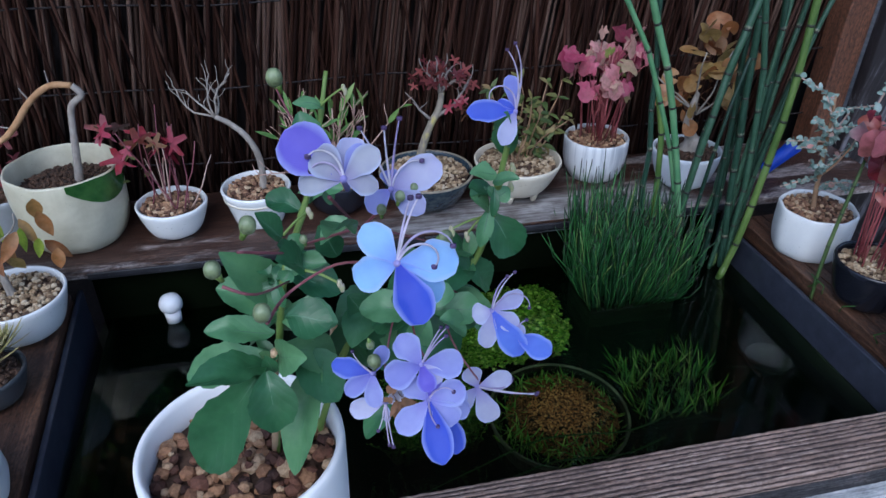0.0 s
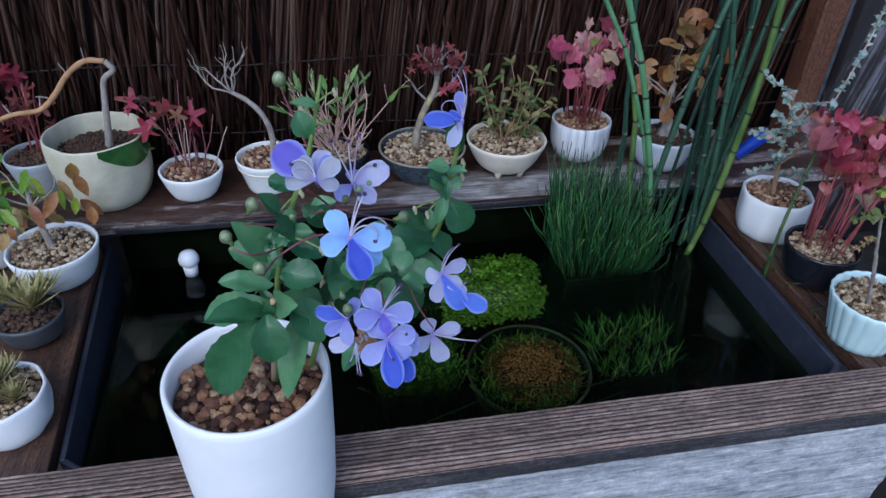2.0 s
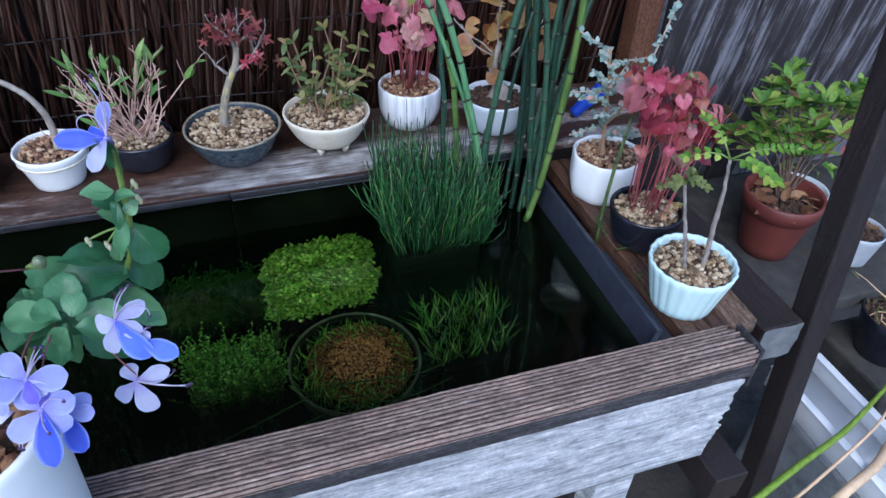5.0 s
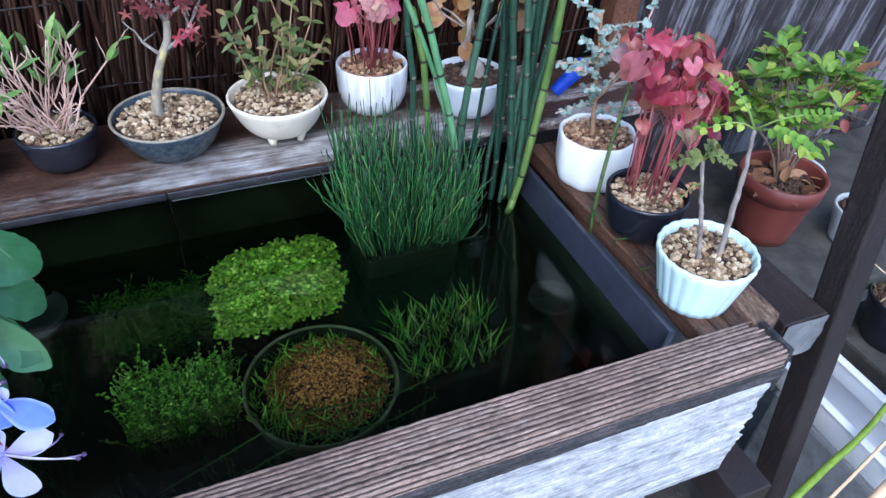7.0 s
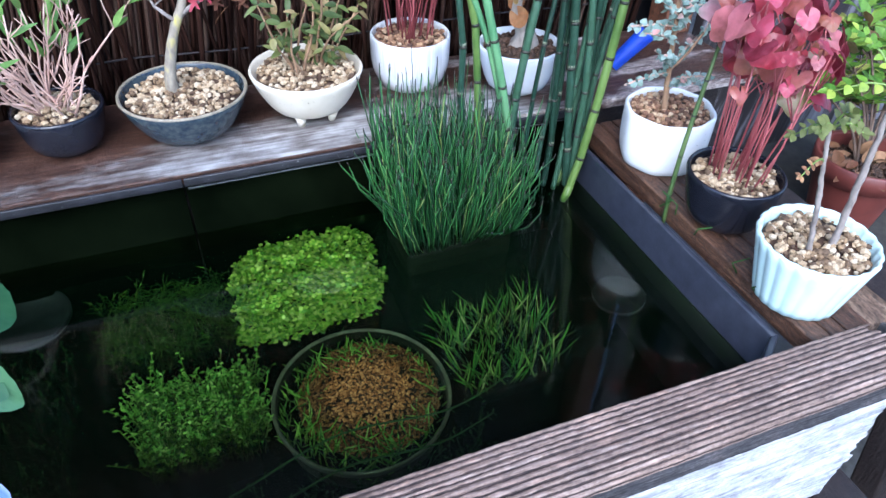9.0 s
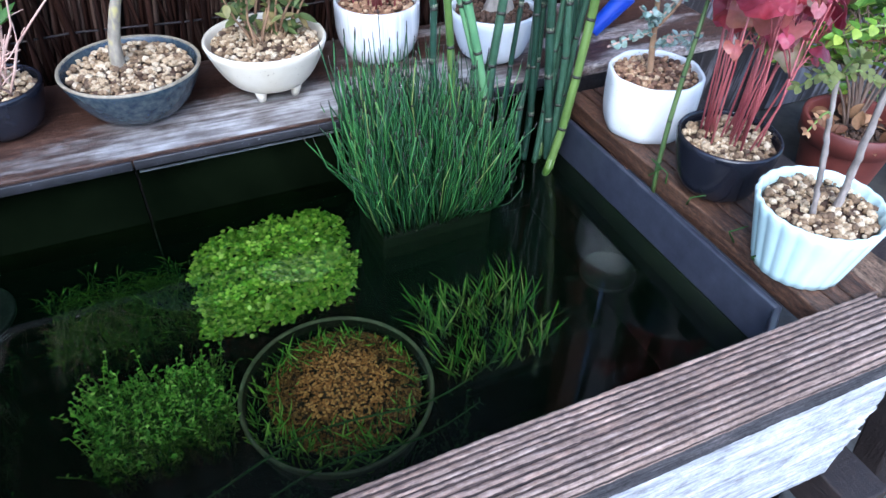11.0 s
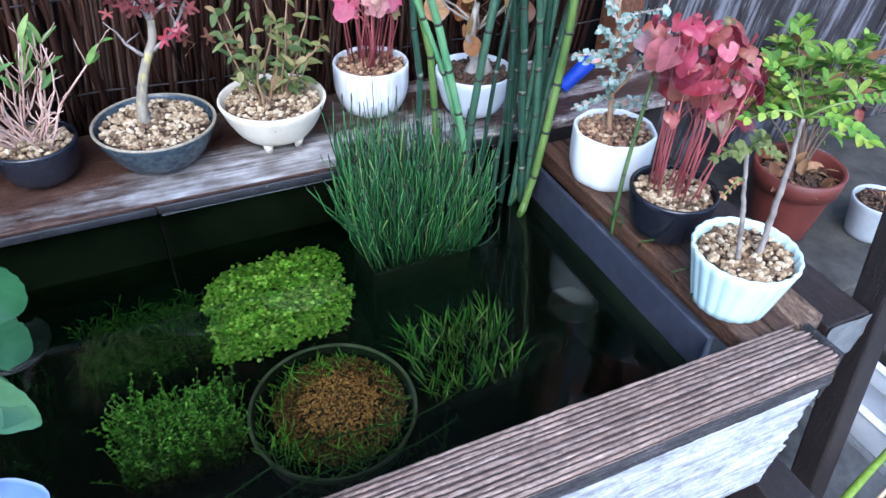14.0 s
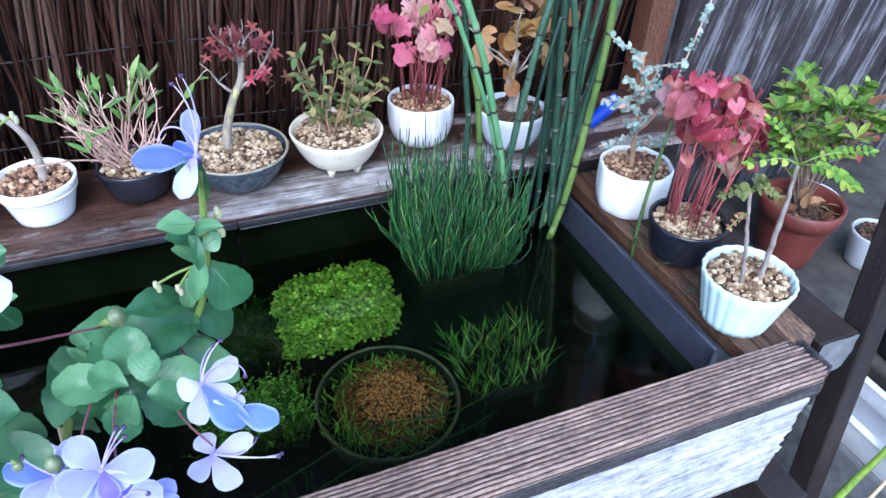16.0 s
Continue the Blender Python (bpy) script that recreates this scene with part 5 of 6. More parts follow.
for tip, n_side in (((-0.020, 0.075, 0.225), 4), ((0.020, 0.085, 0.240), 4), ((-0.020, 0.060, 0.185), 4), ((0.045, 0.075, 0.215), 4), ((0.095, 0.080, 0.212), 4), ((0.140, 0.085, 0.200), 4), ((0.180, 0.090, 0.182), 4), ((0.210, 0.085, 0.160), 3), ((0.010, 0.040, 0.165), 3), ((0.065, 0.050, 0.175), 3), ((-0.050, 0.07, 0.180), 3)):
    t = Vector(tip)
    mid = Vector((t.x * 0.35, t.y * 0.35, 0.085 + (t.z - 0.085) * 0.55))
    tm.tube(*curve([(rng.gauss(0, .004), rng.gauss(0, .004), 0.078), mid, t], [0.0022, 0.0015, 0.0010]), 7)
    heads.append((t, 1.0))
    for e in range(n_side + 3):
        q = t + Vector((rng.gauss(0, .022), rng.gauss(0, .018), rng.gauss(-.010, .014)))
        tm.tube([mid.lerp(t, .55), mid.lerp(q, .8), q], [.0009, .0008, .0006], 5)
        heads.append((q, rng.uniform(.6, .95)))
part("stem_mass", tm, M_dark_twig, terra, "thin brown branching stems")
for t, big in heads:
    for k in range(rng.randrange(6, 9)):
        a = k * 2.4 + rng.uniform(0, .6)
        d = Vector((math.cos(a), math.sin(a), rng.uniform(.35, 1.1)))
        mat = M_shrub_leaf if rng.random() < .93 else M_dead_leaf
        part("leaf", Mesh().blade(t, d, (0, 0, 1), .034 * big * rng.uniform(.75, 1.1), .0145 * big * rng.uniform(.8, 1.1), curl=rng.uniform(-.1, .7), fold=.12, shape=1.5, steps=6, across=1), mat, terra)
leaf_cloud(terra, "dead_leaf", M_dead_leaf, (0.0, 0.0, 0.098), (0.045, 0.045, 0.008), 30, 0.028, 0.014, 58, as_parts=True)
leaf_cloud(terra, "dead_leaf", M_purple_leaf, (0.12, 0.05, 0.160), (0.04, 0.03, 0.025), 14, 0.026, 0.011, 59, as_parts=True)

grey1 = potted("small pale grey pot with leaf litter", (1.150, 0.689), SHZ + 0.0005, 0.039, 0.059, 0.75, M_grey_pot, "cone", M_soil, seed=60)
leaf_cloud(grey1, "dead_leaf", M_dead_leaf, (0.0, 0.0, 0.056), (0.026, 0.026, 0.006), 12, 0.020, 0.010, 65, as_parts=True)
grey2 = potted("pale bowl behind the red-brown pot", (1.138, 0.813), SHZ + 0.0005, 0.049, 0.054, 0.7, M_pale, "cone", M_soil, seed=61)
leaf_cloud(grey2, "leaf", M_lime_leaf, (0.02, 0.02, 0.085), (0.05, 0.04, 0.035), 16, 0.026, 0.014, 62, as_parts=True, lobes=2)
darkp = potted("dark pot overgrown with dry straw stems", (1.150, 0.565), 0.36, 0.055, 0.080, 0.7, M_black, "cone", M_soil, seed=63)
rng = rnd(64)
for k in range(26):
    m = Mesh()
    limb(m, (rng.uniform(-.035, .035), rng.uniform(-.035, .035), .066), (rng.gauss(-.2, .8), rng.gauss(-.2, .6), .6), rng.uniform(.05, .11), rng.uniform(.0010, .0020), rng, .3)
    part("dry_stem", m, M_bamboo_stick if k % 3 else M_olive_leaf, darkp)
structure("block", Mesh().box(1.09, 1.22, 0.49, 0.64, 0.0, 0.3595, 0.006), M_slab, "dark block under a pot", "block")

# long green blade that arches past the stand
lowgreen = thing("grass_plant", "tall grass plant with one long arching yellow-green blade", "plant", (0.60, 0.335, 0.0))
pp, rr = curve([(0, 0, 0.0), (0.03, 0.02, 0.22), (0.075, 0.038, 0.345), (0.148, 0.050, 0.395), (0.243, 0.074, 0.408), (0.33, 0.095, 0.418), (0.42, 0.128, 0.430), (0.52, 0.17, 0.425)], [.003, .0045, .0048, .0048, .0045, .004, .003, .0012], 6)
part("blade", Mesh().tube(pp, rr, 7), M_lime_leaf, lowgreen)
pp, rr = curve([(0.01, 0, 0.0), (0.10, 0.03, 0.25), (0.28, 0.06, 0.40), (0.40, 0.10, 0.435), (0.55, 0.20, 0.44)], [.002, .0022, .0022, .0018, .0008], 6)
part("dry_blade", Mesh().tube(pp, rr, 6), M_bamboo_stick, lowgreen, "dry straw-coloured blade")
pp, rr = curve([(0.08, -0.02, 0.0), (0.16, 0.0, 0.28), (0.262, 0.024, 0.400), (0.330, 0.042, 0.412), (0.385, 0.066, 0.405), (0.46, 0.09, 0.39)], [.0050, .0060, .0066, .0060, .0068, .0050], 6)
part("old_stalk", Mesh().tube(pp, rr, 9), M_bamboo_stick, lowgreen, "thick dry tan stalk")

bluething = thing("plastic_pot", "small bright blue plastic pot tipped over behind the horsetails", "pot", (0.722, 0.890, RZ + 0.0060))
bluething.rotation_euler = (radians(8), radians(42), 0)
vessel(bluething, 0.0110, 0.054, 0.75, M_blue_plastic, wall=0.0015, shape="cone", seg=28)

# ---- plants in the water ----
rng = rnd(100)
rush = thing("rush_clump", "dense clump of dark green dwarf horsetail in a submerged pot", "water plant", (0.470, 0.780, 0.40))
part("sunken_pot", Mesh().box(-0.056, 0.060, -0.036, 0.038, 0.0, 0.163, 0.006), M_underwater_dark, rush, "black submerged planting pot")
sm, tipm = Mesh(), Mesh()
for k in range(1000):
    bx, by = rng.uniform(-.064, .070), rng.uniform(-.042, .044)
    h = rng.choice((rng.uniform(.045, .10), rng.uniform(.07, .125), rng.uniform(.09, .155))) - .022 * (bx / .072) - .018 * (bx / .072) ** 2
    lx, ly = bx * .10 + rng.gauss(0, .011), by * .1 + rng.gauss(0, .012)
    if rng.random() < .08:
        lx, ly = lx * 2.2, ly * 2.0
    z0, top = 0.160, 0.178 + h * 1.03
    bend = Vector((rng.gauss(0, .0025), rng.gauss(0, .0025), 0))
    kink = rng.gauss(0, .004)
    pts = [Vector((bx * .84, by * .82, z0)), Vector((bx + lx * .35, by + ly * .35, z0 + (top - z0) * .45)) + bend, Vector((bx + lx * .72 + kink, by + ly * .72, z0 + (top - z0) * .76)), Vector((bx + lx, by + ly, top))]
    r = rng.uniform(.00045, .00082)
    sm.tube(pts, [r, r, r * .95, r * .85], 5)
    tipm.tube([pts[-1], pts[-1] + Vector((lx * .03, ly * .03, rng.uniform(.002, .008)))], [r * .95, r * .5], 5)
    for e in range(rng.randrange(1, 4)):
        q = pts[1].lerp(pts[2], rng.random())
        tipm.tube([q, q + Vector((0, 0, .0016))], [r * 1.12, r * 1.12], 5)
tagged(part("stem_mass", sm, M_rush, rush, "thin jointed green stems"), kind="stuff")
tagged(part("tip_mass", tipm, M_node, rush, "dark stem tips and joints"), kind="stuff")

# tall horsetails
tall = thing("horsetail_clump", "clump of tall jointed horsetail canes rising from the water", "water plant", (0.617, 0.802, 0.40))
rng = rnd(101)
canes = []
# foot, bend and head of each cane (x and z), its depth, thickness and colour
for x0, z0, xm, zm, x1, z1, y0, r, mt in (
        (.609, .567, .635, .700, .648, .95, .778, .0045, M_lime_cane), (.619, .578, .613, .660, .592, .95, .794, .0043, M_horse),
        (.622, .590, .623, .707, .588, .95, .790, .0036, M_horse), (.595, .578, .597, .680, .586, .94, .802, .0034, M_horse),
        (.588, .590, .598, .700, .612, .94, .810, .0028, M_horse), (.628, .590, .638, .700, .690, .94, .796, .0030, M_horse),
        (.623, .578, .632, .683, .624, .95, .800, .0041, M_horse), (.630, .590, .645, .730, .704, .94, .808, .0028, M_horse),
        (.615, .572, .629, .700, .664, .95, .804, .0034, M_horse), (.602, .575, .607, .690, .610, .95, .812, .0034, M_horse),
        (.606, .570, .616, .690, .636, .95, .798, .0030, M_horse), (.545, .620, .515, .766, .452, .95, .790, .0040, M_pale_cane),
        (.538, .640, .510, .768, .436, .93, .797, .0030, M_pale_cane), (.537, .600, .549, .739, .592, .94, .792, .0041, M_horse),
        (.550, .600, .556, .735, .604, .94, .802, .0036, M_horse), (.560, .585, .562, .700, .592, .86, .786, .0024, M_horse),
        (.501, .610, .504, .745, .490, .83, .796, .0036, M_lime_cane), (.492, .610, .487, .784, .472, .95, .800, .0032, M_horse)):
    canes.append((Vector((x0, y0, z0)) - tall.location, Vector((xm, y0 + .004, zm)) - tall.location, Vector((x1, y0 + .015, z1)) - tall.location, r, mt))
for b, mid, t, r, mt in canes:
    d = t - b
    m = Mesh()
    segs = max(4, int(d.length / rng.uniform(.042, .062)))
    pts, rad = [], []
    um = (mid.z - b.z) / d.z
    bow = (mid - b.lerp(t, um)) / (4 * um * (1 - um))
    node = [b.lerp(t, s / segs) + bow * 4 * s / segs * (1 - s / segs) + Vector((rng.gauss(0, .0010), rng.gauss(0, .0010), 0)) * min(1, s) for s in range(segs + 1)]
    for s in range(segs):
        p, q = node[s], node[s + 1]
        pts += [p, p.lerp(q, .06), p.lerp(q, .5), p.lerp(q, .94)]
        rad += [r * .90, r, r * .97, r]
    m.tube(pts + [node[-1]], rad + [r * .8], 10)
    c = part("cane", m, mt, tall)
    for s in range(1, segs):
        p = node[s]
        ax = (node[s + 1] - node[s - 1]).normalized()
        part("joint_ring", Mesh().tube([p - ax * .0012, p + ax * .0016], [r * 1.03, r * 1.03], 9), M_joint, c)
        if rng.random() < .3:
            part("joint_band", Mesh().tube([p + ax * .0017, p + ax * .0042], [r * 1.015, r * 1.015], 9), M_pale_band, c)
    ax = (node[1] - b).normalized()
    if b.z < .19 and rng.random() < .6:
        part("cane_foot", Mesh().tube([b - ax * .004, b + ax * .006, b + ax * .022], [r * .75, r * 1.015, r * 1.01], 9), M_lime_cane, c, "yellow-green foot of the cane")
wild = thing("horsetail_cane", "single bent horsetail cane growing between the planks", "water plant", (0.6480, 0.675, 0.60))
m = Mesh()
pts = [Vector((0.004, -0.01, 0.0)), Vector((0.005, -0.006, .040)), Vector((0.009, -0.002, .080)), Vector((0.014, 0.001, .120)), Vector((0.020, 0.004, .152)), Vector((0.026, 0.008, .182))]
m.tube(pts, [.0020, .0022, .0022, .0021, .0019, .0016], 8)
c = part("cane", m, M_olive_cane, wild)
for p in pts[1:]:
    part("joint_ring", Mesh().tube([p, p + Vector((0, 0, .0015))], .00225, 8), M_joint, c)
for k in range(5):
    p = Vector((rng.uniform(-.004, .006), rng.uniform(-.17, .02), 0.028))
    part("sprout", Mesh().tube([p, p + Vector((rng.gauss(0, .006), rng.gauss(0, .006), .010)), p + Vector((rng.gauss(.006, .012), rng.gauss(0, .014), .018))], [.0009, .0008, .0005], 5), M_sub_dark, wild)


def tray_box(ob, x, y, z0, z1, mat):
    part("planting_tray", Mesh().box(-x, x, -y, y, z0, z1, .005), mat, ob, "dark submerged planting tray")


# bright creeping plant on its tray, just under the surface
moss = thing("creeping_plant", "square pad of bright green small-leaved water plant", "water plant", (0.315, 0.768, 0.40), turn=4)
tray_box(moss, .062, .046, 0.0, .105, M_underwater_dark)
rng = rnd(102)
lm = Mesh()
for k in range(8200):
    x, y = rng.uniform(-.080, .080), rng.uniform(-.072, .072)
    e = (abs(x / .068) ** 6 + abs(y / .063) ** 6) ** (1 / 6) + .16 * noise.noise((x * 45, y * 45, 7)) + rng.gauss(0, .03)
    if e > 1.04:
        continue
    z = .142 + .010 * noise.noise((x * 60, y * 60, 2)) - .03 * max(0, e - .72) + rng.uniform(-.010, .003)
    a = rng.uniform(0, 6.28)
    x += .14 * y
    lm.blade((x, y, z), (math.cos(a), math.sin(a), rng.uniform(-.3, .5)), (rng.gauss(0, .45), rng.gauss(-.1, .45), 1), rng.uniform(.0032, .0056), rng.uniform(.0034, .0056), curl=.4, fold=.05, steps=3, across=1, shape=.8)
for k in range(26):
    a = rng.uniform(0, 6.28)
    x, y = .074 * math.cos(a) * rng.uniform(.9, 1.1), .058 * math.sin(a) * rng.uniform(.9, 1.1)
    lm.tube([(x * .8, y * .8, .125), (x, y, .13), (x * 1.1, y * 1.12, .128)], .0006, 4)
tagged(part("leaf_mass", lm, M_moss, moss, "tiny round bright green leaves"), kind="stuff")

# round sunken pot with orange gravel and grass
ring = thing("sunken_pot", "round olive pot of orange gravel and grass under water", "water plant", (0.327, 0.612, 0.40))
part("pot", Mesh().lathe([(.045, 0), (.06, .04), (.0735, .125), (.0752, .132)], 56, close=False), M_pond_pot, ring)
part("rim", Mesh().lathe([(.0752, .132), (.0758, .1335), (.0753, .1355), (.0736, .1358), (.0724, .1335)], 56, close=False), M_pond_pot, ring)
# Inner wall painted dark for the shade inside the pot.
part("lining", Mesh().lathe([(.0724, .1335), (.0715, .120), (.0690, .100), (.001, .098)], 56, close=False), M_underwater_dark, ring, "inside wall coloured dark as the pot's inner shade")
gravel(ring, .062, .114, .0017, M_gravel_pond, 103, dome=.012, at=(.008, .008), label="fine orange-brown gravel")
rng = rnd(104)
gm = Mesh()
for k in range(620):
    a = rng.uniform(0, 6.28)
    q = .068 * math.sqrt(rng.uniform(.2, 1))
    x, y = q * math.cos(a), q * math.sin(a)
    if math.hypot((x - .010) * .85, (y - .004) * 1.25) < .047 + .022 * noise.noise((x * 45, y * 45, 1)):
        continue
    p = Vector((x, y, .112))
    gm.blade(p, (rng.gauss(0, .6), rng.gauss(0, .6), 1), (rng.gauss(0, 1), -1, .3), rng.uniform(.010, .030), rng.uniform(.0012, .0022), curl=rng.uniform(0, .8), steps=4, across=1)
tagged(part("grass", gm, M_sub, ring, "short yellow-green water grass"), kind="stuff")

grassp = thing("water_grass", "tuft of bright water grass in a submerged tray", "water plant", (0.466, 0.634, 0.40))
tray_box(grassp, .048, .046, 0.0, .106, M_underwater_dark)
gm = Mesh()
for k in range(330):
    p = Vector((rng.uniform(-.049, .049), rng.uniform(-.044, .044), .104))
    edge = max(abs(p.x) / .049, abs(p.y) / .044) > .62
    ln = rng.uniform(.026, .056) if edge else rng.uniform(.012, .034)
    gm.blade(p, (rng.gauss(0, .20) + p.x * 4.0, rng.gauss(0, .20) + p.y * 2.5, 1), (rng.gauss(0, 1), -1, .4), ln, rng.uniform(.0012, .0022), curl=rng.uniform(-.1, 1.1), steps=6, across=1)
tagged(part("blade_mass", gm, M_sub_yellow, grassp, "narrow bright green blades"), kind="stuff")


def soft_weed(name, label, at, sx, sy, height, count, seed, mat, leaf=.0038, thin=.0017, bed=.05):
    ob = thing(name, label, "water plant", at)
    tray_box(ob, sx * .85, sy * .85, 0.0, bed, M_underwater_dark)
    rng = rnd(seed)
    m = Mesh()
    for k in range(count):
        p = Vector((rng.uniform(-sx, sx), rng.uniform(-sy, sy), bed))
        h = height * rng.uniform(.45, 1.05)
        d = Vector((rng.gauss(0, .09), rng.gauss(0, .09), 1)).normalized()
        bend = Vector((rng.gauss(0, .007), rng.gauss(0, .007), rng.uniform(-.006, 0)))
        m.tube([p, p + d * h * .5 + bend * .25, p + d * h * .8 + bend * .64, p + d * h + bend], [.0006, .0005, .0004, .0003], 4)
        for e in range(10):
            u = .30 + .70 * e / 9
            q = p + d * h * u + bend * u * u
            a = rng.uniform(0, 6.28)
            m.blade(q, (math.cos(a), math.sin(a), .8), (0, 0, 1), leaf * rng.uniform(.7, 1.3), thin * rng.uniform(.8, 1.3), curl=.4, steps=2, across=1)
    tagged(part("stem_mass", m, mat, ob, "leafy green stems"), kind="stuff")
    return ob


soft_weed("water_weed", "bushy green water weed in a submerged tray", (0.196, 0.655, 0.40), .047, .033, .094, 900, 105, M_sub, .0044, .0024)
soft_weed("water_weed", "low olive green water grass deep in the trough", (0.182, 0.778, 0.40), .058, .042, .072, 420, 106, M_sub_olive, .012, .0010)
soft_weed("water_weed", "dark trailing water weed along the trough front", (0.250, 0.535, 0.40), .17, .024, .080, 420, 107, M_sub_dark)
soft_weed("water_weed", "dark weed in the far end of the trough", (-0.01, 0.66, 0.40), .10, .12, .062, 520, 108, M_sub_dark)
strand = thing("water_strand", "long thin green weed strand drifting under the surface", "water plant", (0.30, 0.545, 0.536))
for y0, bow, ln in ((0.0, .034, .26), (-.018, .022, .20)):
    pp, rr = curve([(-ln * .6, y0 - .010, -.004), (-ln * .3, y0 + bow * .4, 0), (0, y0 + bow, .002), (ln * .35, y0 + bow * .8, 0), (ln * .62, y0 + bow * 1.4, -.004)], [.0005, .0009, .0010, .0009, .0005], 6)
    stalk = Mesh().tube(pp, rr, 5)
    for k in range(0, len(pp), 1):
        for sg in (-1, 1):
            stalk.blade(pp[k], (.5, sg, .1), (0, 0, 1), .0055, .0010, curl=.3, steps=2, across=1)
    part("strand", stalk, M_sub_dark, strand)
rng = rnd(109)
for at, r in (((0.606, 0.650, 0.40), .027), ((0.058, 0.812, 0.40), .040)):
    dd = thing("plastic_dish", "clear frosted plastic dish on a stem under water", "dish", at)
    part("dish", Mesh().lathe([(.003, .100), (r * .7, .104), (r * .98, .112), (r, .118), (r * .96, .1185), (r * .93, .112), (r * .66, .107), (.001, .103)], 32, close=False), M_clear, dd)
    part("stem", Mesh().tube([(0, 0, 0), (0, 0, .0985)], .003, 8), M_clear, dd)
fl = thing("float", "small white plastic float bobbing near the trough wall", "float", (-0.080, 0.822, 0.592))
part("dome", Mesh().lathe([(.001, .0), (.009, .002), (.0128, .007), (.0132, .013), (.0105, .0195), (.005, .023), (.001, .0235)], 28, close=False), M_white_plastic, fl)
part("collar", Mesh().lathe([(.006, -.014), (.0085, -.013), (.0095, .002), (.008, .002)], 24, close=True), M_white_plastic, fl)

# ---- the blue-flowered bush in the tall white pot on the front beam ----
SIDE, RISE, NEAR = Vector((0.975, -0.224, 0.0)), Vector((0.125, 0.546, 0.828)), Vector((-0.185, -0.807, 0.561))
hero = thing("potted_plant", "tall white pot with a blue-flowered butterfly bush", "potted plant", (0.035, 0.414, FZ), "potted plants round the trough")
HO = Vector((0.023, 0.397, FZ))
hp = []
for rr, zz in ((0.001, 0.0032), (0.050, 0.0032), (0.053, 0.005), (0.0560, 0.03), (0.0580, 0.07), (0.0590, 0.11), (0.0592, 0.130), (0.0588, 0.1345), (0.0572, 0.1362), (0.0552, 0.1355), (0.0542, 0.132), (0.0535, 0.11), (0.051, 0.06), (0.001, 0.055)):
    hp.append((rr, zz * 1.16))
part("pot", Mesh().lathe(hp, 72, close=False), M_hero, hero, "smooth matt white cylinder pot")
gravel(hero, 0.0538, 0.140, 0.0056, M_lava, 15, label="mixed brown lava gravel")


def rel(p):
    return Vector(p) - HO + Vector((0.001, 0.003, 0.015))


def stem(name, pts, r0, r1, material, knob=0.0):
    m = Mesh()
    q = [rel(p) for p in pts]
    fine = []
    for k in range(len(q) - 1):
        a, b = q[max(k - 1, 0)], q[min(k + 2, len(q) - 1)]
        for s in range(5):
            t = s / 5
            c = 0.5 * (2 * q[k] + (q[k + 1] - a) * t + (2 * a - 5 * q[k] + 4 * q[k + 1] - b) * t * t + (3 * q[k] - a - 3 * q[k + 1] + b) * t ** 3)
            fine.append(c)
    fine.append(q[-1])
    n_ = len(fine)
    m.tube(fine, [r0 + (r1 - r0) * k / n_ + (knob if k % 5 == 0 and 0 < k < n_ - 1 else 0) for k in range(n_)], 8)
    return part(name, m, material, hero)


stem("main_stem", [(0.039, 0.402, 0.74), (0.046, 0.387, 0.821), (0.052, 0.375, 0.856), (0.058, 0.36, 0.90), (0.063, 0.36, 0.92), (0.071, 0.385, 0.927), (0.080, 0.42, 0.936), (0.087, 0.46, 0.947), (0.092, 0.476, 0.963)], 0.0020, 0.0012, M_green_stem, 0.0005)
stem("side_stem", [(0.062, 0.41, 0.745), (0.088, 0.405, 0.83), (0.108, 0.397, 0.856), (0.132, 0.390, 0.868), (0.152, 0.387, 0.884), (0.161, 0.385, 0.908), (0.164, 0.382, 0.935), (0.167, 0.376, 0.966)], 0.0022, 0.0014, M_green_stem, 0.0006)
for pts in (
    [(0.043, 0.297, 0.953), (0.053, 0.30, 0.946), (0.063, 0.34, 0.922)],
    [(0.047, 0.322, 0.950), (0.063, 0.34, 0.936), (0.067, 0.352, 0.930)],
    [(0.058, 0.268, 0.958), (0.064, 0.30, 0.945), (0.081, 0.295, 0.958), (0.096, 0.268, 0.974)],
    [(0.070, 0.362, 0.925), (0.091, 0.31, 0.962), (0.102, 0.31, 0.959), (0.124, 0.338, 0.934)],
    [(0.080, 0.28, 0.992), (0.085, 0.30, 0.975), (0.091, 0.31, 0.962)],
    [(0.098, 0.297, 0.981), (0.096, 0.305, 0.970), (0.091, 0.31, 0.962)],
    [(0.080, 0.42, 0.937), (0.069, 0.465, 0.947), (0.064, 0.48, 0.955)],
    [(0.120, 0.394, 0.872), (0.108, 0.36, 0.878), (0.100, 0.335, 0.872)],
    [(0.135, 0.394, 0.878), (0.137, 0.36, 0.862), (0.150, 0.348, 0.840)],
    [(0.138, 0.394, 0.880), (0.150, 0.365, 0.872), (0.155, 0.340, 0.889)],
    [(0.120, 0.394, 0.872), (0.116, 0.345, 0.880), (0.117, 0.318, 0.886)],
    [(0.148, 0.393, 0.884), (0.157, 0.402, 0.872), (0.162, 0.409, 0.866)],
):
    stem("flower_stalk", pts, 0.0006, 0.0004, M_maroon_stem)
for top, low in (((0.050, 0.372, 0.859), (0.037, 0.405, 0.737)), ((0.082, 0.412, 0.842), (0.069, 0.424, 0.740))):
    part("support_stick", Mesh().tube([rel(low), rel(top)], [0.0021, 0.0019], 8), M_bamboo_stick, hero, "thin bamboo support stick")

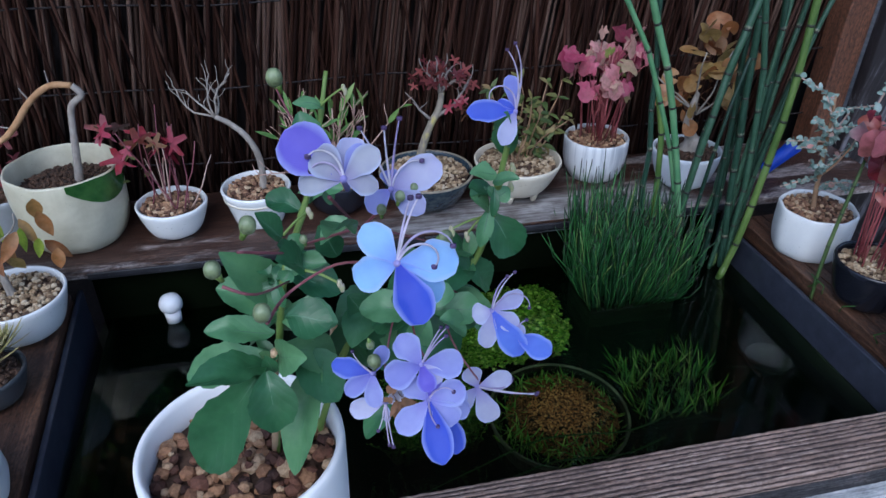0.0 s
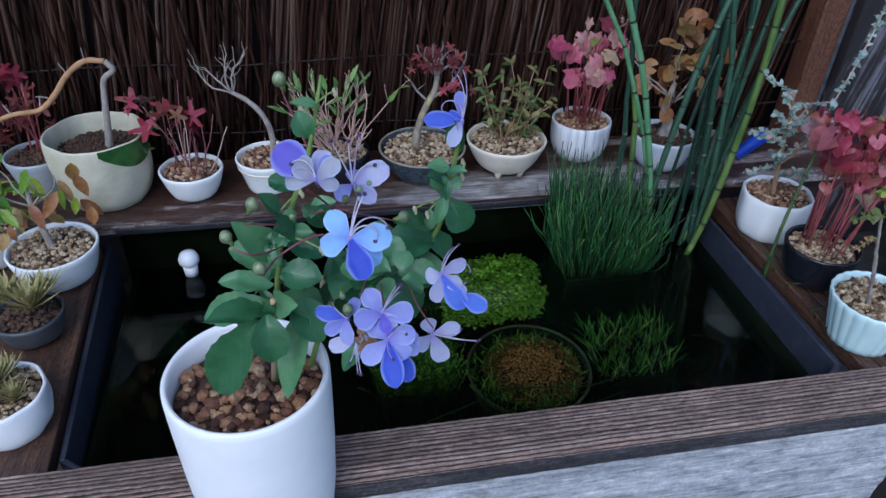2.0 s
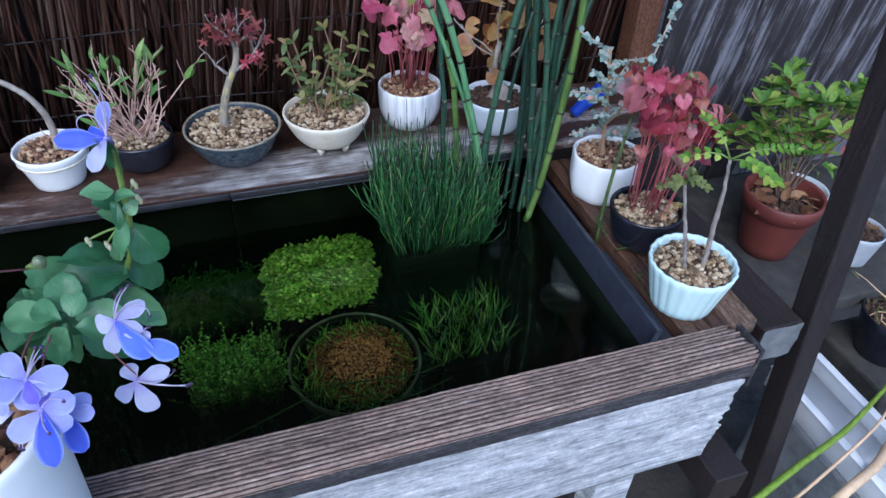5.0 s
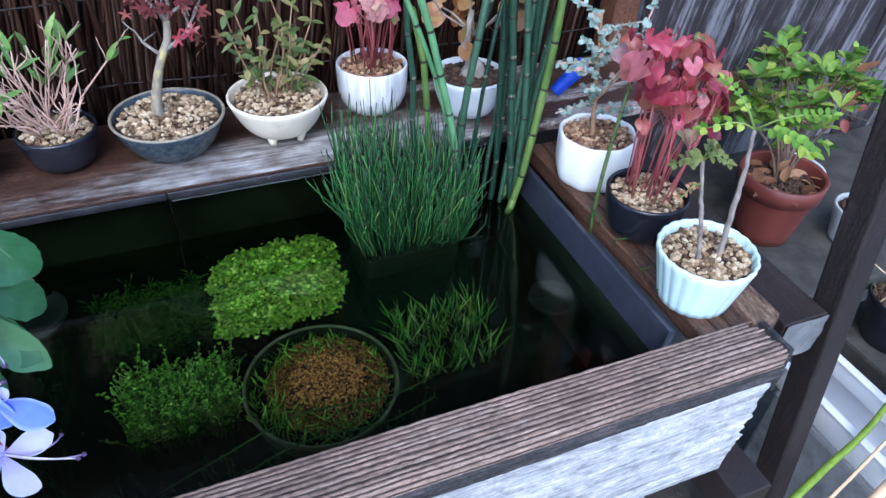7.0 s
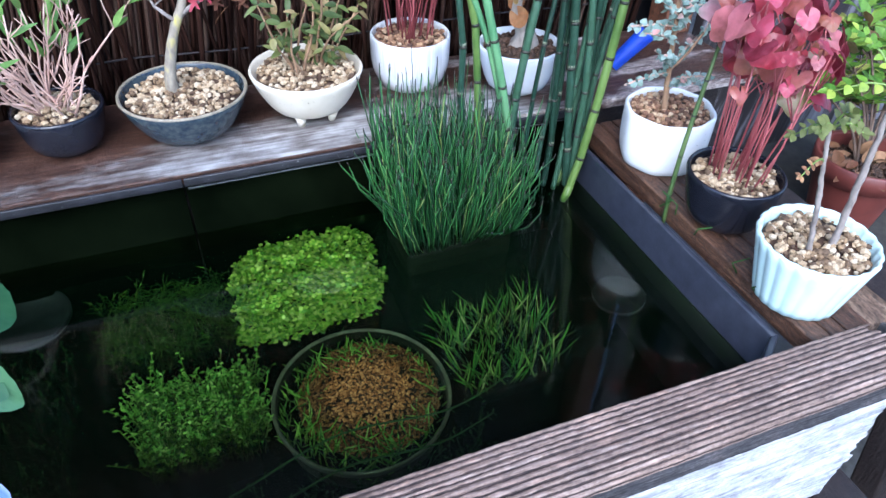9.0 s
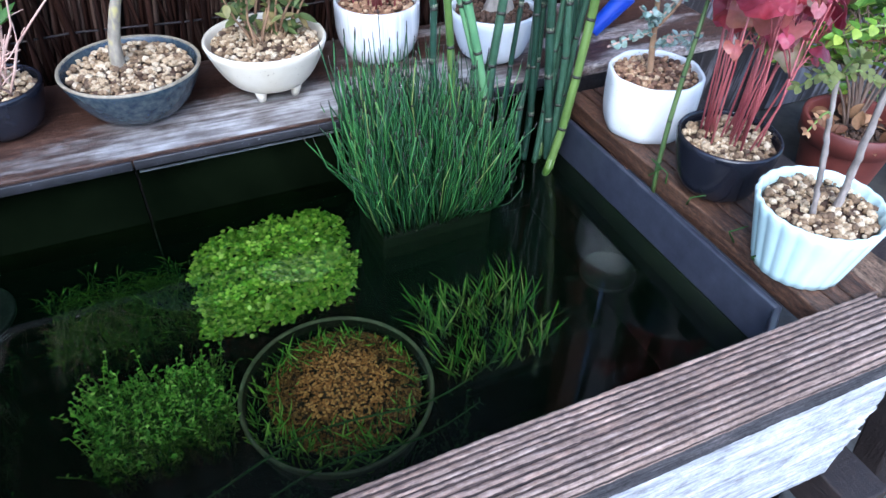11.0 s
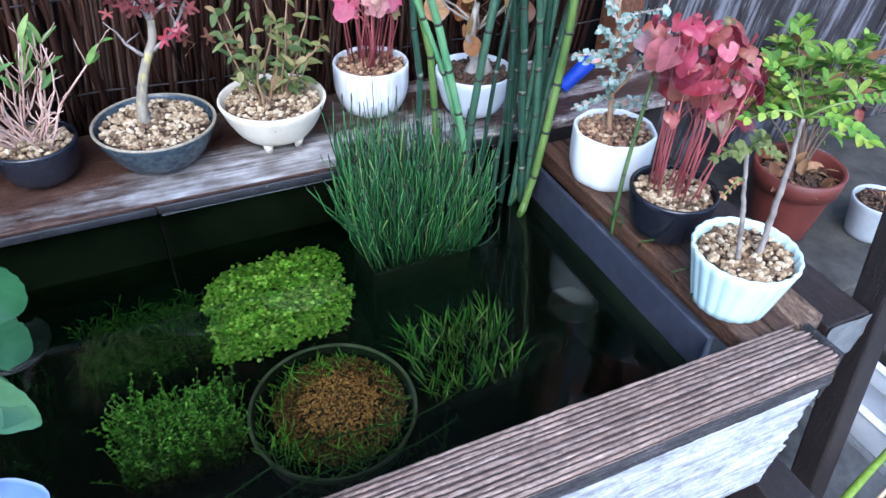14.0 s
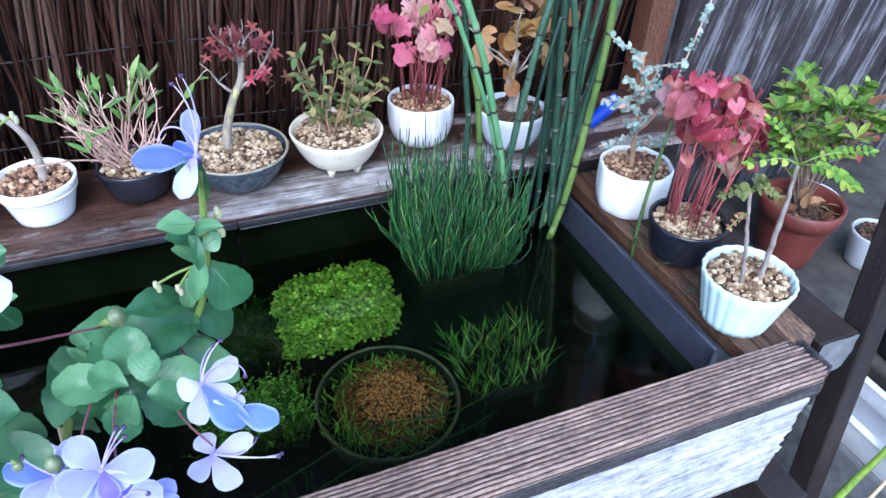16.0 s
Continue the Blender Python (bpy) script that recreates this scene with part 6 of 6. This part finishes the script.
# little pale flower buds on short stalks beside the side stem
for foot, tip_ in (((0.164, 0.385, 0.922), (0.170, 0.382, 0.934)), ((0.164, 0.385, 0.926), (0.170, 0.381, 0.944)), ((0.160, 0.385, 0.918), (0.149, 0.382, 0.908)), ((0.160, 0.385, 0.916), (0.141, 0.381, 0.913)), ((0.062, 0.372, 0.925), (0.074, 0.372, 0.936)), ((0.060, 0.366, 0.912), (0.073, 0.360, 0.912)), ((0.085, 0.455, 0.950), (0.099, 0.452, 0.962)), ((0.070, 0.335, 0.930), (0.083, 0.330, 0.925))):
    stem("bud_stalk", [foot, ((foot[0] + tip_[0]) / 2, (foot[1] + tip_[1]) / 2, (foot[2] + tip_[2]) / 2 + 0.001), tip_], 0.0007, 0.0005, M_green_stem)
    for e in range(2):
        part("young_bud", Mesh().ball(rel(tip_) + Vector((0.0009 * e, 0, -0.0022 * e)), 0.0014, (0.85, 0.85, 1.25), 9, 6), M_young_bud, hero, "pale unopened flower bud")
LEAVES = [
    ((0.040, 0.365, 0.850), (0.0045, 0.370, 0.784), 0.029),
    ((0.046, 0.360, 0.858), (0.048, 0.347, 0.829), 0.022),
    ((0.046, 0.370, 0.852), (0.012, 0.345, 0.868), 0.017),
    ((0.047, 0.372, 0.856), (0.004, 0.385, 0.838), 0.021),
    ((0.073, 0.380, 0.850), (0.052, 0.352, 0.790), 0.021),
    ((0.060, 0.380, 0.852), (0.079, 0.363, 0.828), 0.024),
    ((0.052, 0.370, 0.872), (0.020, 0.370, 0.879), 0.014),
    ((0.060, 0.340, 0.904), (0.079, 0.333, 0.903), 0.017),
    ((0.069, 0.345, 0.926), (0.059, 0.335, 0.936), 0.014),
    ((0.062, 0.352, 0.936), (0.053, 0.348, 0.951), 0.010),
    ((0.058, 0.372, 0.890), (0.035, 0.360, 0.927), 0.018),
    ((0.081, 0.435, 0.937), (0.075, 0.440, 0.956), 0.014),
    ((0.088, 0.455, 0.950), (0.072, 0.450, 0.957), 0.006),
    ((0.162, 0.385, 0.916), (0.175, 0.380, 0.894), 0.019),
    ((0.155, 0.385, 0.885), (0.119, 0.378, 0.890), 0.021),
    ((0.166, 0.383, 0.950), (0.167, 0.376, 0.972), 0.012),
    ((0.163, 0.385, 0.928), (0.149, 0.380, 0.934), 0.010),
    ((0.161, 0.385, 0.922), (0.155, 0.378, 0.902), 0.008),
    ((0.153, 0.390, 0.889), (0.127, 0.369, 0.911), 0.015),
    ((0.090, 0.395, 0.871), (0.104, 0.390, 0.838), 0.023),
    ((0.108, 0.397, 0.866), (0.128, 0.397, 0.827), 0.027),
    ((0.124, 0.390, 0.862), (0.142, 0.380, 0.826), 0.024),
    ((0.108, 0.352, 0.838), (0.090, 0.345, 0.817), 0.012),
    ((0.164, 0.374, 0.958), (0.162, 0.368, 0.977), 0.011),
    ((0.161, 0.376, 0.943), (0.147, 0.372, 0.948), 0.009),
    ((0.060, 0.385, 0.875), (0.037, 0.395, 0.847), 0.023),
    ((0.090, 0.404, 0.850), (0.092, 0.410, 0.805), 0.024),
    ((0.060, 0.375, 0.888), (0.066, 0.398, 0.846), 0.023),
    ((0.106, 0.397, 0.868), (0.082, 0.405, 0.847), 0.021),
    ((0.132, 0.394, 0.876), (0.155, 0.388, 0.850), 0.020),
    ((0.118, 0.394, 0.862), (0.107, 0.400, 0.810), 0.022),
    ((0.086, 0.392, 0.898), (0.078, 0.390, 0.918), 0.013),
    ((0.161, 0.385, 0.920), (0.150, 0.380, 0.930), 0.008),
    ((0.078, 0.378, 0.914), (0.094, 0.376, 0.926), 0.012),
    ((0.088, 0.30, 0.966), (0.078, 0.285, 0.976), 0.010),
    ((0.052, 0.372, 0.856), (0.066, 0.350, 0.872), 0.017),
    ((0.130, 0.392, 0.880), (0.108, 0.380, 0.900), 0.018),
    ((0.052, 0.372, 0.858), (0.024, 0.385, 0.828), 0.020),
    ((0.054, 0.372, 0.862), (0.080, 0.385, 0.838), 0.020),
    ((0.056, 0.366, 0.884), (0.082, 0.362, 0.880), 0.019),
    ((0.057, 0.362, 0.893), (0.030, 0.366, 0.905), 0.017),
    ((0.062, 0.358, 0.915), (0.084, 0.352, 0.905), 0.015),
    ((0.110, 0.397, 0.870), (0.124, 0.372, 0.858), 0.018),
    ((0.140, 0.393, 0.882), (0.126, 0.375, 0.868), 0.018),
    ((0.100, 0.398, 0.860), (0.088, 0.372, 0.855), 0.018),
    ((0.116, 0.396, 0.872), (0.136, 0.410, 0.862), 0.020),
    ((0.072, 0.390, 0.926), (0.055, 0.400, 0.930), 0.012),
    ((0.135, 0.394, 0.876), (0.164, 0.380, 0.850), 0.018),
    ((0.148, 0.393, 0.886), (0.168, 0.400, 0.862), 0.016),
    ((0.142, 0.392, 0.872), (0.166, 0.381, 0.845), 0.015),
]
# whorls of broad leaves where the stems fork
rng = rnd(76)
for c, count, ln, wd, first in (((0.124, 0.362, 0.880), 7, 0.028, 0.016, 0.4), ((0.126, 0.352, 0.886), 4, 0.017, 0.012, 1.1)):
    for k in range(count):
        a = first + k * 6.283 / count + rng.gauss(0, .2)
        d = SIDE * math.cos(a) + RISE * math.sin(a) * .8 - NEAR * rng.uniform(.0, .5)
        b = Vector(c) + d * .004
        LEAVES.append((tuple(b), tuple(b + d * ln * rng.uniform(.8, 1.1)), wd * rng.uniform(.85, 1.1)))
# small bracts and young leaves along the stems
for c, count in (((0.056, 0.362, 0.905), 9), ((0.066, 0.352, 0.926), 9), ((0.080, 0.400, 0.932), 6), ((0.108, 0.396, 0.868), 7), ((0.150, 0.391, 0.888), 6), ((0.161, 0.380, 0.935), 5), ((0.050, 0.374, 0.850), 6)):
    for k in range(count):
        d = SIDE * rng.gauss(0, 1) + RISE * rng.gauss(.2, .8) + NEAR * rng.gauss(0, .6)
        d.normalize()
        b = Vector(c) + Vector((rng.gauss(0, .0016), rng.gauss(0, .002), rng.gauss(0, .003)))
        LEAVES.append((tuple(b), tuple(b + d * rng.uniform(.006, .015)), rng.uniform(.004, .008)))
rng = rnd(77)


def blade_map(ob, steps, cols):
    """Maps a blade across (x) and along (y), for its veins."""
    uv = ob.data.uv_layers.new(name="blade")
    for lp in ob.data.loops:
        k, j = divmod(lp.vertex_index, cols)
        uv.data[lp.index].uv = (j / (cols - 1), k / steps)


for b, t, wd in LEAVES:
    bb, tt = rel(b), rel(t)
    ln = (tt - bb).length
    face = NEAR * 0.9 + Vector((rng.gauss(0, .25), rng.gauss(0, .2), 0.55))
    bow = 0.4 + rng.uniform(-.15, .5)
    m = Mesh().blade(bb, tt - bb, face, ln, wd * 1.04, curl=bow, fold=rng.uniform(.08, .2), shape=1.12, steps=16, across=3, cup=0.10, tip=0.12, teeth=0.05)
    mid = Mesh().blade(bb + NEAR * 0.0003, tt - bb, face, ln * 0.86, 0.0005, curl=bow * 0.86, fold=0.0, steps=8, across=1)
    reach = Vector(m.v[16 * 7 + 3]) - bb
    swing = reach.rotation_difference(tt - bb).to_matrix() * (ln / reach.length)
    for q in (m, mid):
        q.v = [tuple(bb + swing @ (Vector(p) - bb)) for p in q.v]
        for k, p in enumerate(q.v):
            q.v[k] = (p[0], p[1], p[2] + 0.0022 * noise.noise((p[0] * 130, p[1] * 130, p[2] * 130)))
    leaf = part("leaf", m, M_leaf_hero, hero)
    blade_map(leaf, 16, 7)
    part("midrib", mid, M_leaf_rib, leaf)

BUDS = [
    ((0.064, 0.480, 0.960), 0.0056, (-0.3, 0, 1)), ((0.052, 0.322, 0.961), 0.0038, (0.4, 0, 0.8)), ((0.041, 0.297, 0.960), 0.0034, (-0.4, 0, 0.8)),
    ((0.057, 0.268, 0.962), 0.0033, (0, -0.4, 0.3)), ((0.129, 0.340, 0.935), 0.0036, (1, 0, 0.3)), ((0.095, 0.330, 0.881), 0.0037, (0, -0.2, 1)),
    ((0.096, 0.287, 0.982), 0.0019, (0, 0, 1)), ((0.102, 0.287, 0.986), 0.0020, (0.3, 0, 1)), ((0.071, 0.310, 0.960), 0.0018, (-0.2, 0, 1)),
    ((0.092, 0.310, 0.908), 0.0021, (0.2, 0, -1)), ((0.163, 0.410, 0.868), 0.0030, (1, 0, 0.3)), ((0.107, 0.290, 0.987), 0.0016, (0.3, 0, 1)),
]
for p, r, way in BUDS:
    r *= 0.88
    c, d = rel(p), Vector(way).normalized()
    prof_b = [(max(0.0004, r * math.sin(math.pi * k / 10)), -r * 1.1 * math.cos(math.pi * k / 10)) for k in range(11)]
    bud = part("bud", Mesh().lathe(prof_b, 30, tuple(c), warp=lambda a, z: 0.86 + 0.14 * abs(math.sin(2 * a)) ** 0.5), M_bud, hero)
    cal = Mesh()
    for k in range(5):
        a = k * 1.2566
        u = d.orthogonal().normalized()
        v_ = d.cross(u)
        out = u * math.cos(a) + v_ * math.sin(a)
        cal.blade(c - d * r * 1.25 + out * r * 0.25, d + out * 0.75, -out + d, r * 1.3, r * 0.9, curl=-0.5, steps=4, across=1)
    cal.tube([c - d * r * 1.9, c - d * r * 1.2, c - d * r * 0.85], [r * 0.28, r * 0.42, r * 0.55], 8)
    part("calyx", cal, M_green_stem, bud)


def petal(parent, c, px, depth, length, width, material, tilt=0.0, seed=0):
    dx, dy = px
    way = SIDE * dx - RISE * dy + NEAR * depth * math.hypot(dx, dy)
    face = NEAR + way.normalized() * tilt
    m = Mesh().blade(c, way, face, length, width, curl=0.25 + 0.15 * (seed % 4), fold=-0.02, steps=12, across=4, cup=0.26, claw=True)
    for k, p in enumerate(m.v):
        m.v[k] = (p[0], p[1], p[2] + 0.0009 * noise.noise((p[0] * 240 + seed, p[1] * 240, p[2] * 240)))
    ob = part("petal", m, material, parent)
    blade_map(ob, 12, 9)
    return ob


def flower(centre, petals, stamens=()):
    """petals: (across, down, towards the viewer, length, width, material)."""
    c = rel(centre)
    ctr = Mesh().tube([c - NEAR * 0.008 - RISE * 0.002, c - NEAR * 0.003, c + NEAR * 0.0008], [0.0008, 0.0013, 0.0010], 8)
    head = part("flower", ctr, M_petal_grey, hero, "blue butterfly-shaped flower")
    for k, (dx, dy, dep, ln, wd, mt) in enumerate(petals):
        petal(head, c, (dx, dy), dep, ln, wd, mt, 0.2, k)
    for k, (dx, dy, ln, curl) in enumerate(stamens):
        d = (SIDE * dx - RISE * dy + NEAR * 0.35 * math.hypot(dx, dy)).normalized()
        bend = (SIDE * (1 if curl > 0 else -1)).normalized()
        pts, p, a = [c.copy()], c.copy(), 0.0
        for s in range(14):
            a += abs(curl) * (0.3 + s / 14 * 1.4) / 14
            p = p + (d * math.cos(a) + (bend - d * bend.dot(d)).normalized() * math.sin(a)) * (ln / 14)
            pts.append(p.copy())
        part("stamen", Mesh().tube(pts, [0.00048 - 0.000018 * s for s in range(len(pts))], 6), M_filament, head)
        part("anther", Mesh().ball(pts[-1], 0.00028, (0.9, 0.8, 1.8), 8, 6), M_anther, head)
    return head


FA = M_petal_faded
LI, MI, DE, GR = M_petal_light, M_petal_mid, M_petal_deep, M_petal_grey
VI, BL = M_petal_violet, M_petal_blue
flower((0.0957, 0.2550, 0.9830), [(-58, -66, .15, .0142, .0098, LI), (100, -8, .1, .0172, .0120, LI), (-72, 30, .15, .0132, .0098, LI), (78, 66, .10, .0165, .0100, LI), (44, 88, .35, .0185, .0112, DE)], [(12, -60, .020, .3), (16, -58, .022, 2.6), (8, -62, .019, .2), (20, -50, .019, 3.6)])
flower((0.0840, 0.2700, 1.0025), [(-88, -64, .05, .0215, .0150, VI), (-30, -26, .25, .0108, .0098, FA), (52, -42, .40, .0125, .0078, FA), (-70, 10, .05, .0145, .0070, FA), (8, -60, -.45, .0150, .0085, GR), (30, -70, -.3, .0130, .0060, MI), (50, 14, .2, .0100, .0065, FA)], [(-4, -60, .015, -2.5), (-20, -45, .012, -2.5)])
flower((0.1000, 0.2920, 0.9860), [(80, -44, .2, .0180, .0115, GR), (58, 40, .35, .0130, .0085, GR), (-34, 30, .25, .0100, .0075, MI), (-6, -30, -.3, .0090, .0060, MI)], [(6, -85, .0225, .15), (-12, -80, .0195, .1), (-36, -80, .0215, -.15), (14, -70, .0150, 1.6)])
flower((0.1660, 0.3700, 0.9760), [(-84, 4, .3, .0215, .0100, DE), (-10, -76, -.1, .0185, .0072, MI), (-24, 62, .5, .0170, .0080, GR), (-30, -18, .3, .0090, .0055, DE)], [(16, -85, .0270, -.9), (12, -80, .0240, -3.9), (20, -80, .0290, -.7)])
flower((0.1505, 0.3384, 0.8939), [(-6.7, 1.8, .15, .0092, .0100, GR), (13.8, -7.9, .1, .0165, .0085, GR), (-2.8, 17.2, .12, .0180, .0088, GR), (14.4, 20.8, .16, .0262, .0125, BL), (11.8, 7.2, 0, .0145, .0090, GR)], [(14, -55, .0215, .6), (24, -55, .0250, 2.9), (4, -70, .0185, .8)])
flower((0.1595, 0.3325, 0.8842), [(17, 9.5, 0, .0205, .0115, BL), (10, -5, .1, .0060, .0055, GR), (3, 12, .1, .0070, .0050, GR)], [(10, -20, .0090, .7)])
flower((0.1130, 0.3130, 0.8910), [(-36, -44, .1, .0155, .0120, MI), (-50, 22, .2, .0165, .0128, MI), (62, -4, .2, .0178, .0130, MI), (10, 30, .45, .0120, .0085, VI), (40, 30, .1, .0110, .0070, GR)], [(30, -62, .0205, .3), (26, -66, .0190, .2), (34, -60, .0170, .4)])
flower((0.1150, 0.3080, 0.8750), [(-44, 46, .3, .0185, .0118, MI), (46, -16, .25, .0165, .0120, MI), (-26, -22, .25, .0135, .0105, MI), (34, 24, .35, .0160, .0115, MI), (24, 92, .35, .0270, .0132, DE), (6, -46, .1, .0125, .0095, VI)], [(16, -40, .014, 2.2), (2, 45, .012, .8)])
flower((0.1220, 0.3140, 0.8640), [(22, 62, .2, .0220, .0120, DE), (44, 8, .1, .0130, .0095, MI), (50, -30, .1, .0130, .0090, MI)])
flower((0.1478, 0.3470, 0.8390), [(-3.4, -7.7, .1, .0105, .0108, GR), (18, -5.5, .1, .0188, .0098, GR), (-9.3, 10.5, .2, .0150, .0098, GR), (8.3, 17.9, .2, .0208, .0122, GR)], [(31, 3.6, .0300, .3), (31, 5.5, .0310, .6), (28, 4, .0240, 2.0)])
flower((0.0940, 0.3300, 0.8740), [(-62, -14, .1, .0190, .0098, DE), (-34, 26, .3, .0150, .0085, MI), (4, 40, .4, .0150, .0085, MI), (20, -46, .0, .0140, .0075, MI)], [(-52, -40, .0150, .6)])
flower((0.0985, 0.3250, 0.8605), [(-46, 12, .2, .0165, .0100, GR), (5, 34, .4, .0090, .0040, GR), (26, -12, .2, .0100, .0080, GR)], [(4, 60, .0190, .2), (12, 60, .0200, .1), (-4, 45, .013, -.3)])
wither = Mesh()
rng = rnd(5)
for k in range(26):
    d = sphere_dir(rng, -1)
    wither.blade(rel((0.104, 0.321, 0.866)) + d * 0.003, d, NEAR, rng.uniform(.003, .010), rng.uniform(.0015, .004), curl=rng.uniform(.5, 2.5), steps=4, across=1)
part("withered_petals", wither, M_dead_leaf, hero, "withered brown flower remains")
part("fallen_petal", Mesh().blade(rel((0.027, 0.388, 0.834)), (1, 0.1, 0.25), (0, -0.4, 1), 0.011, 0.0075, curl=0.5, fold=0.1, steps=8, across=2, claw=True), M_petal_grey, hero, "pale faded petal caught on a leaf")
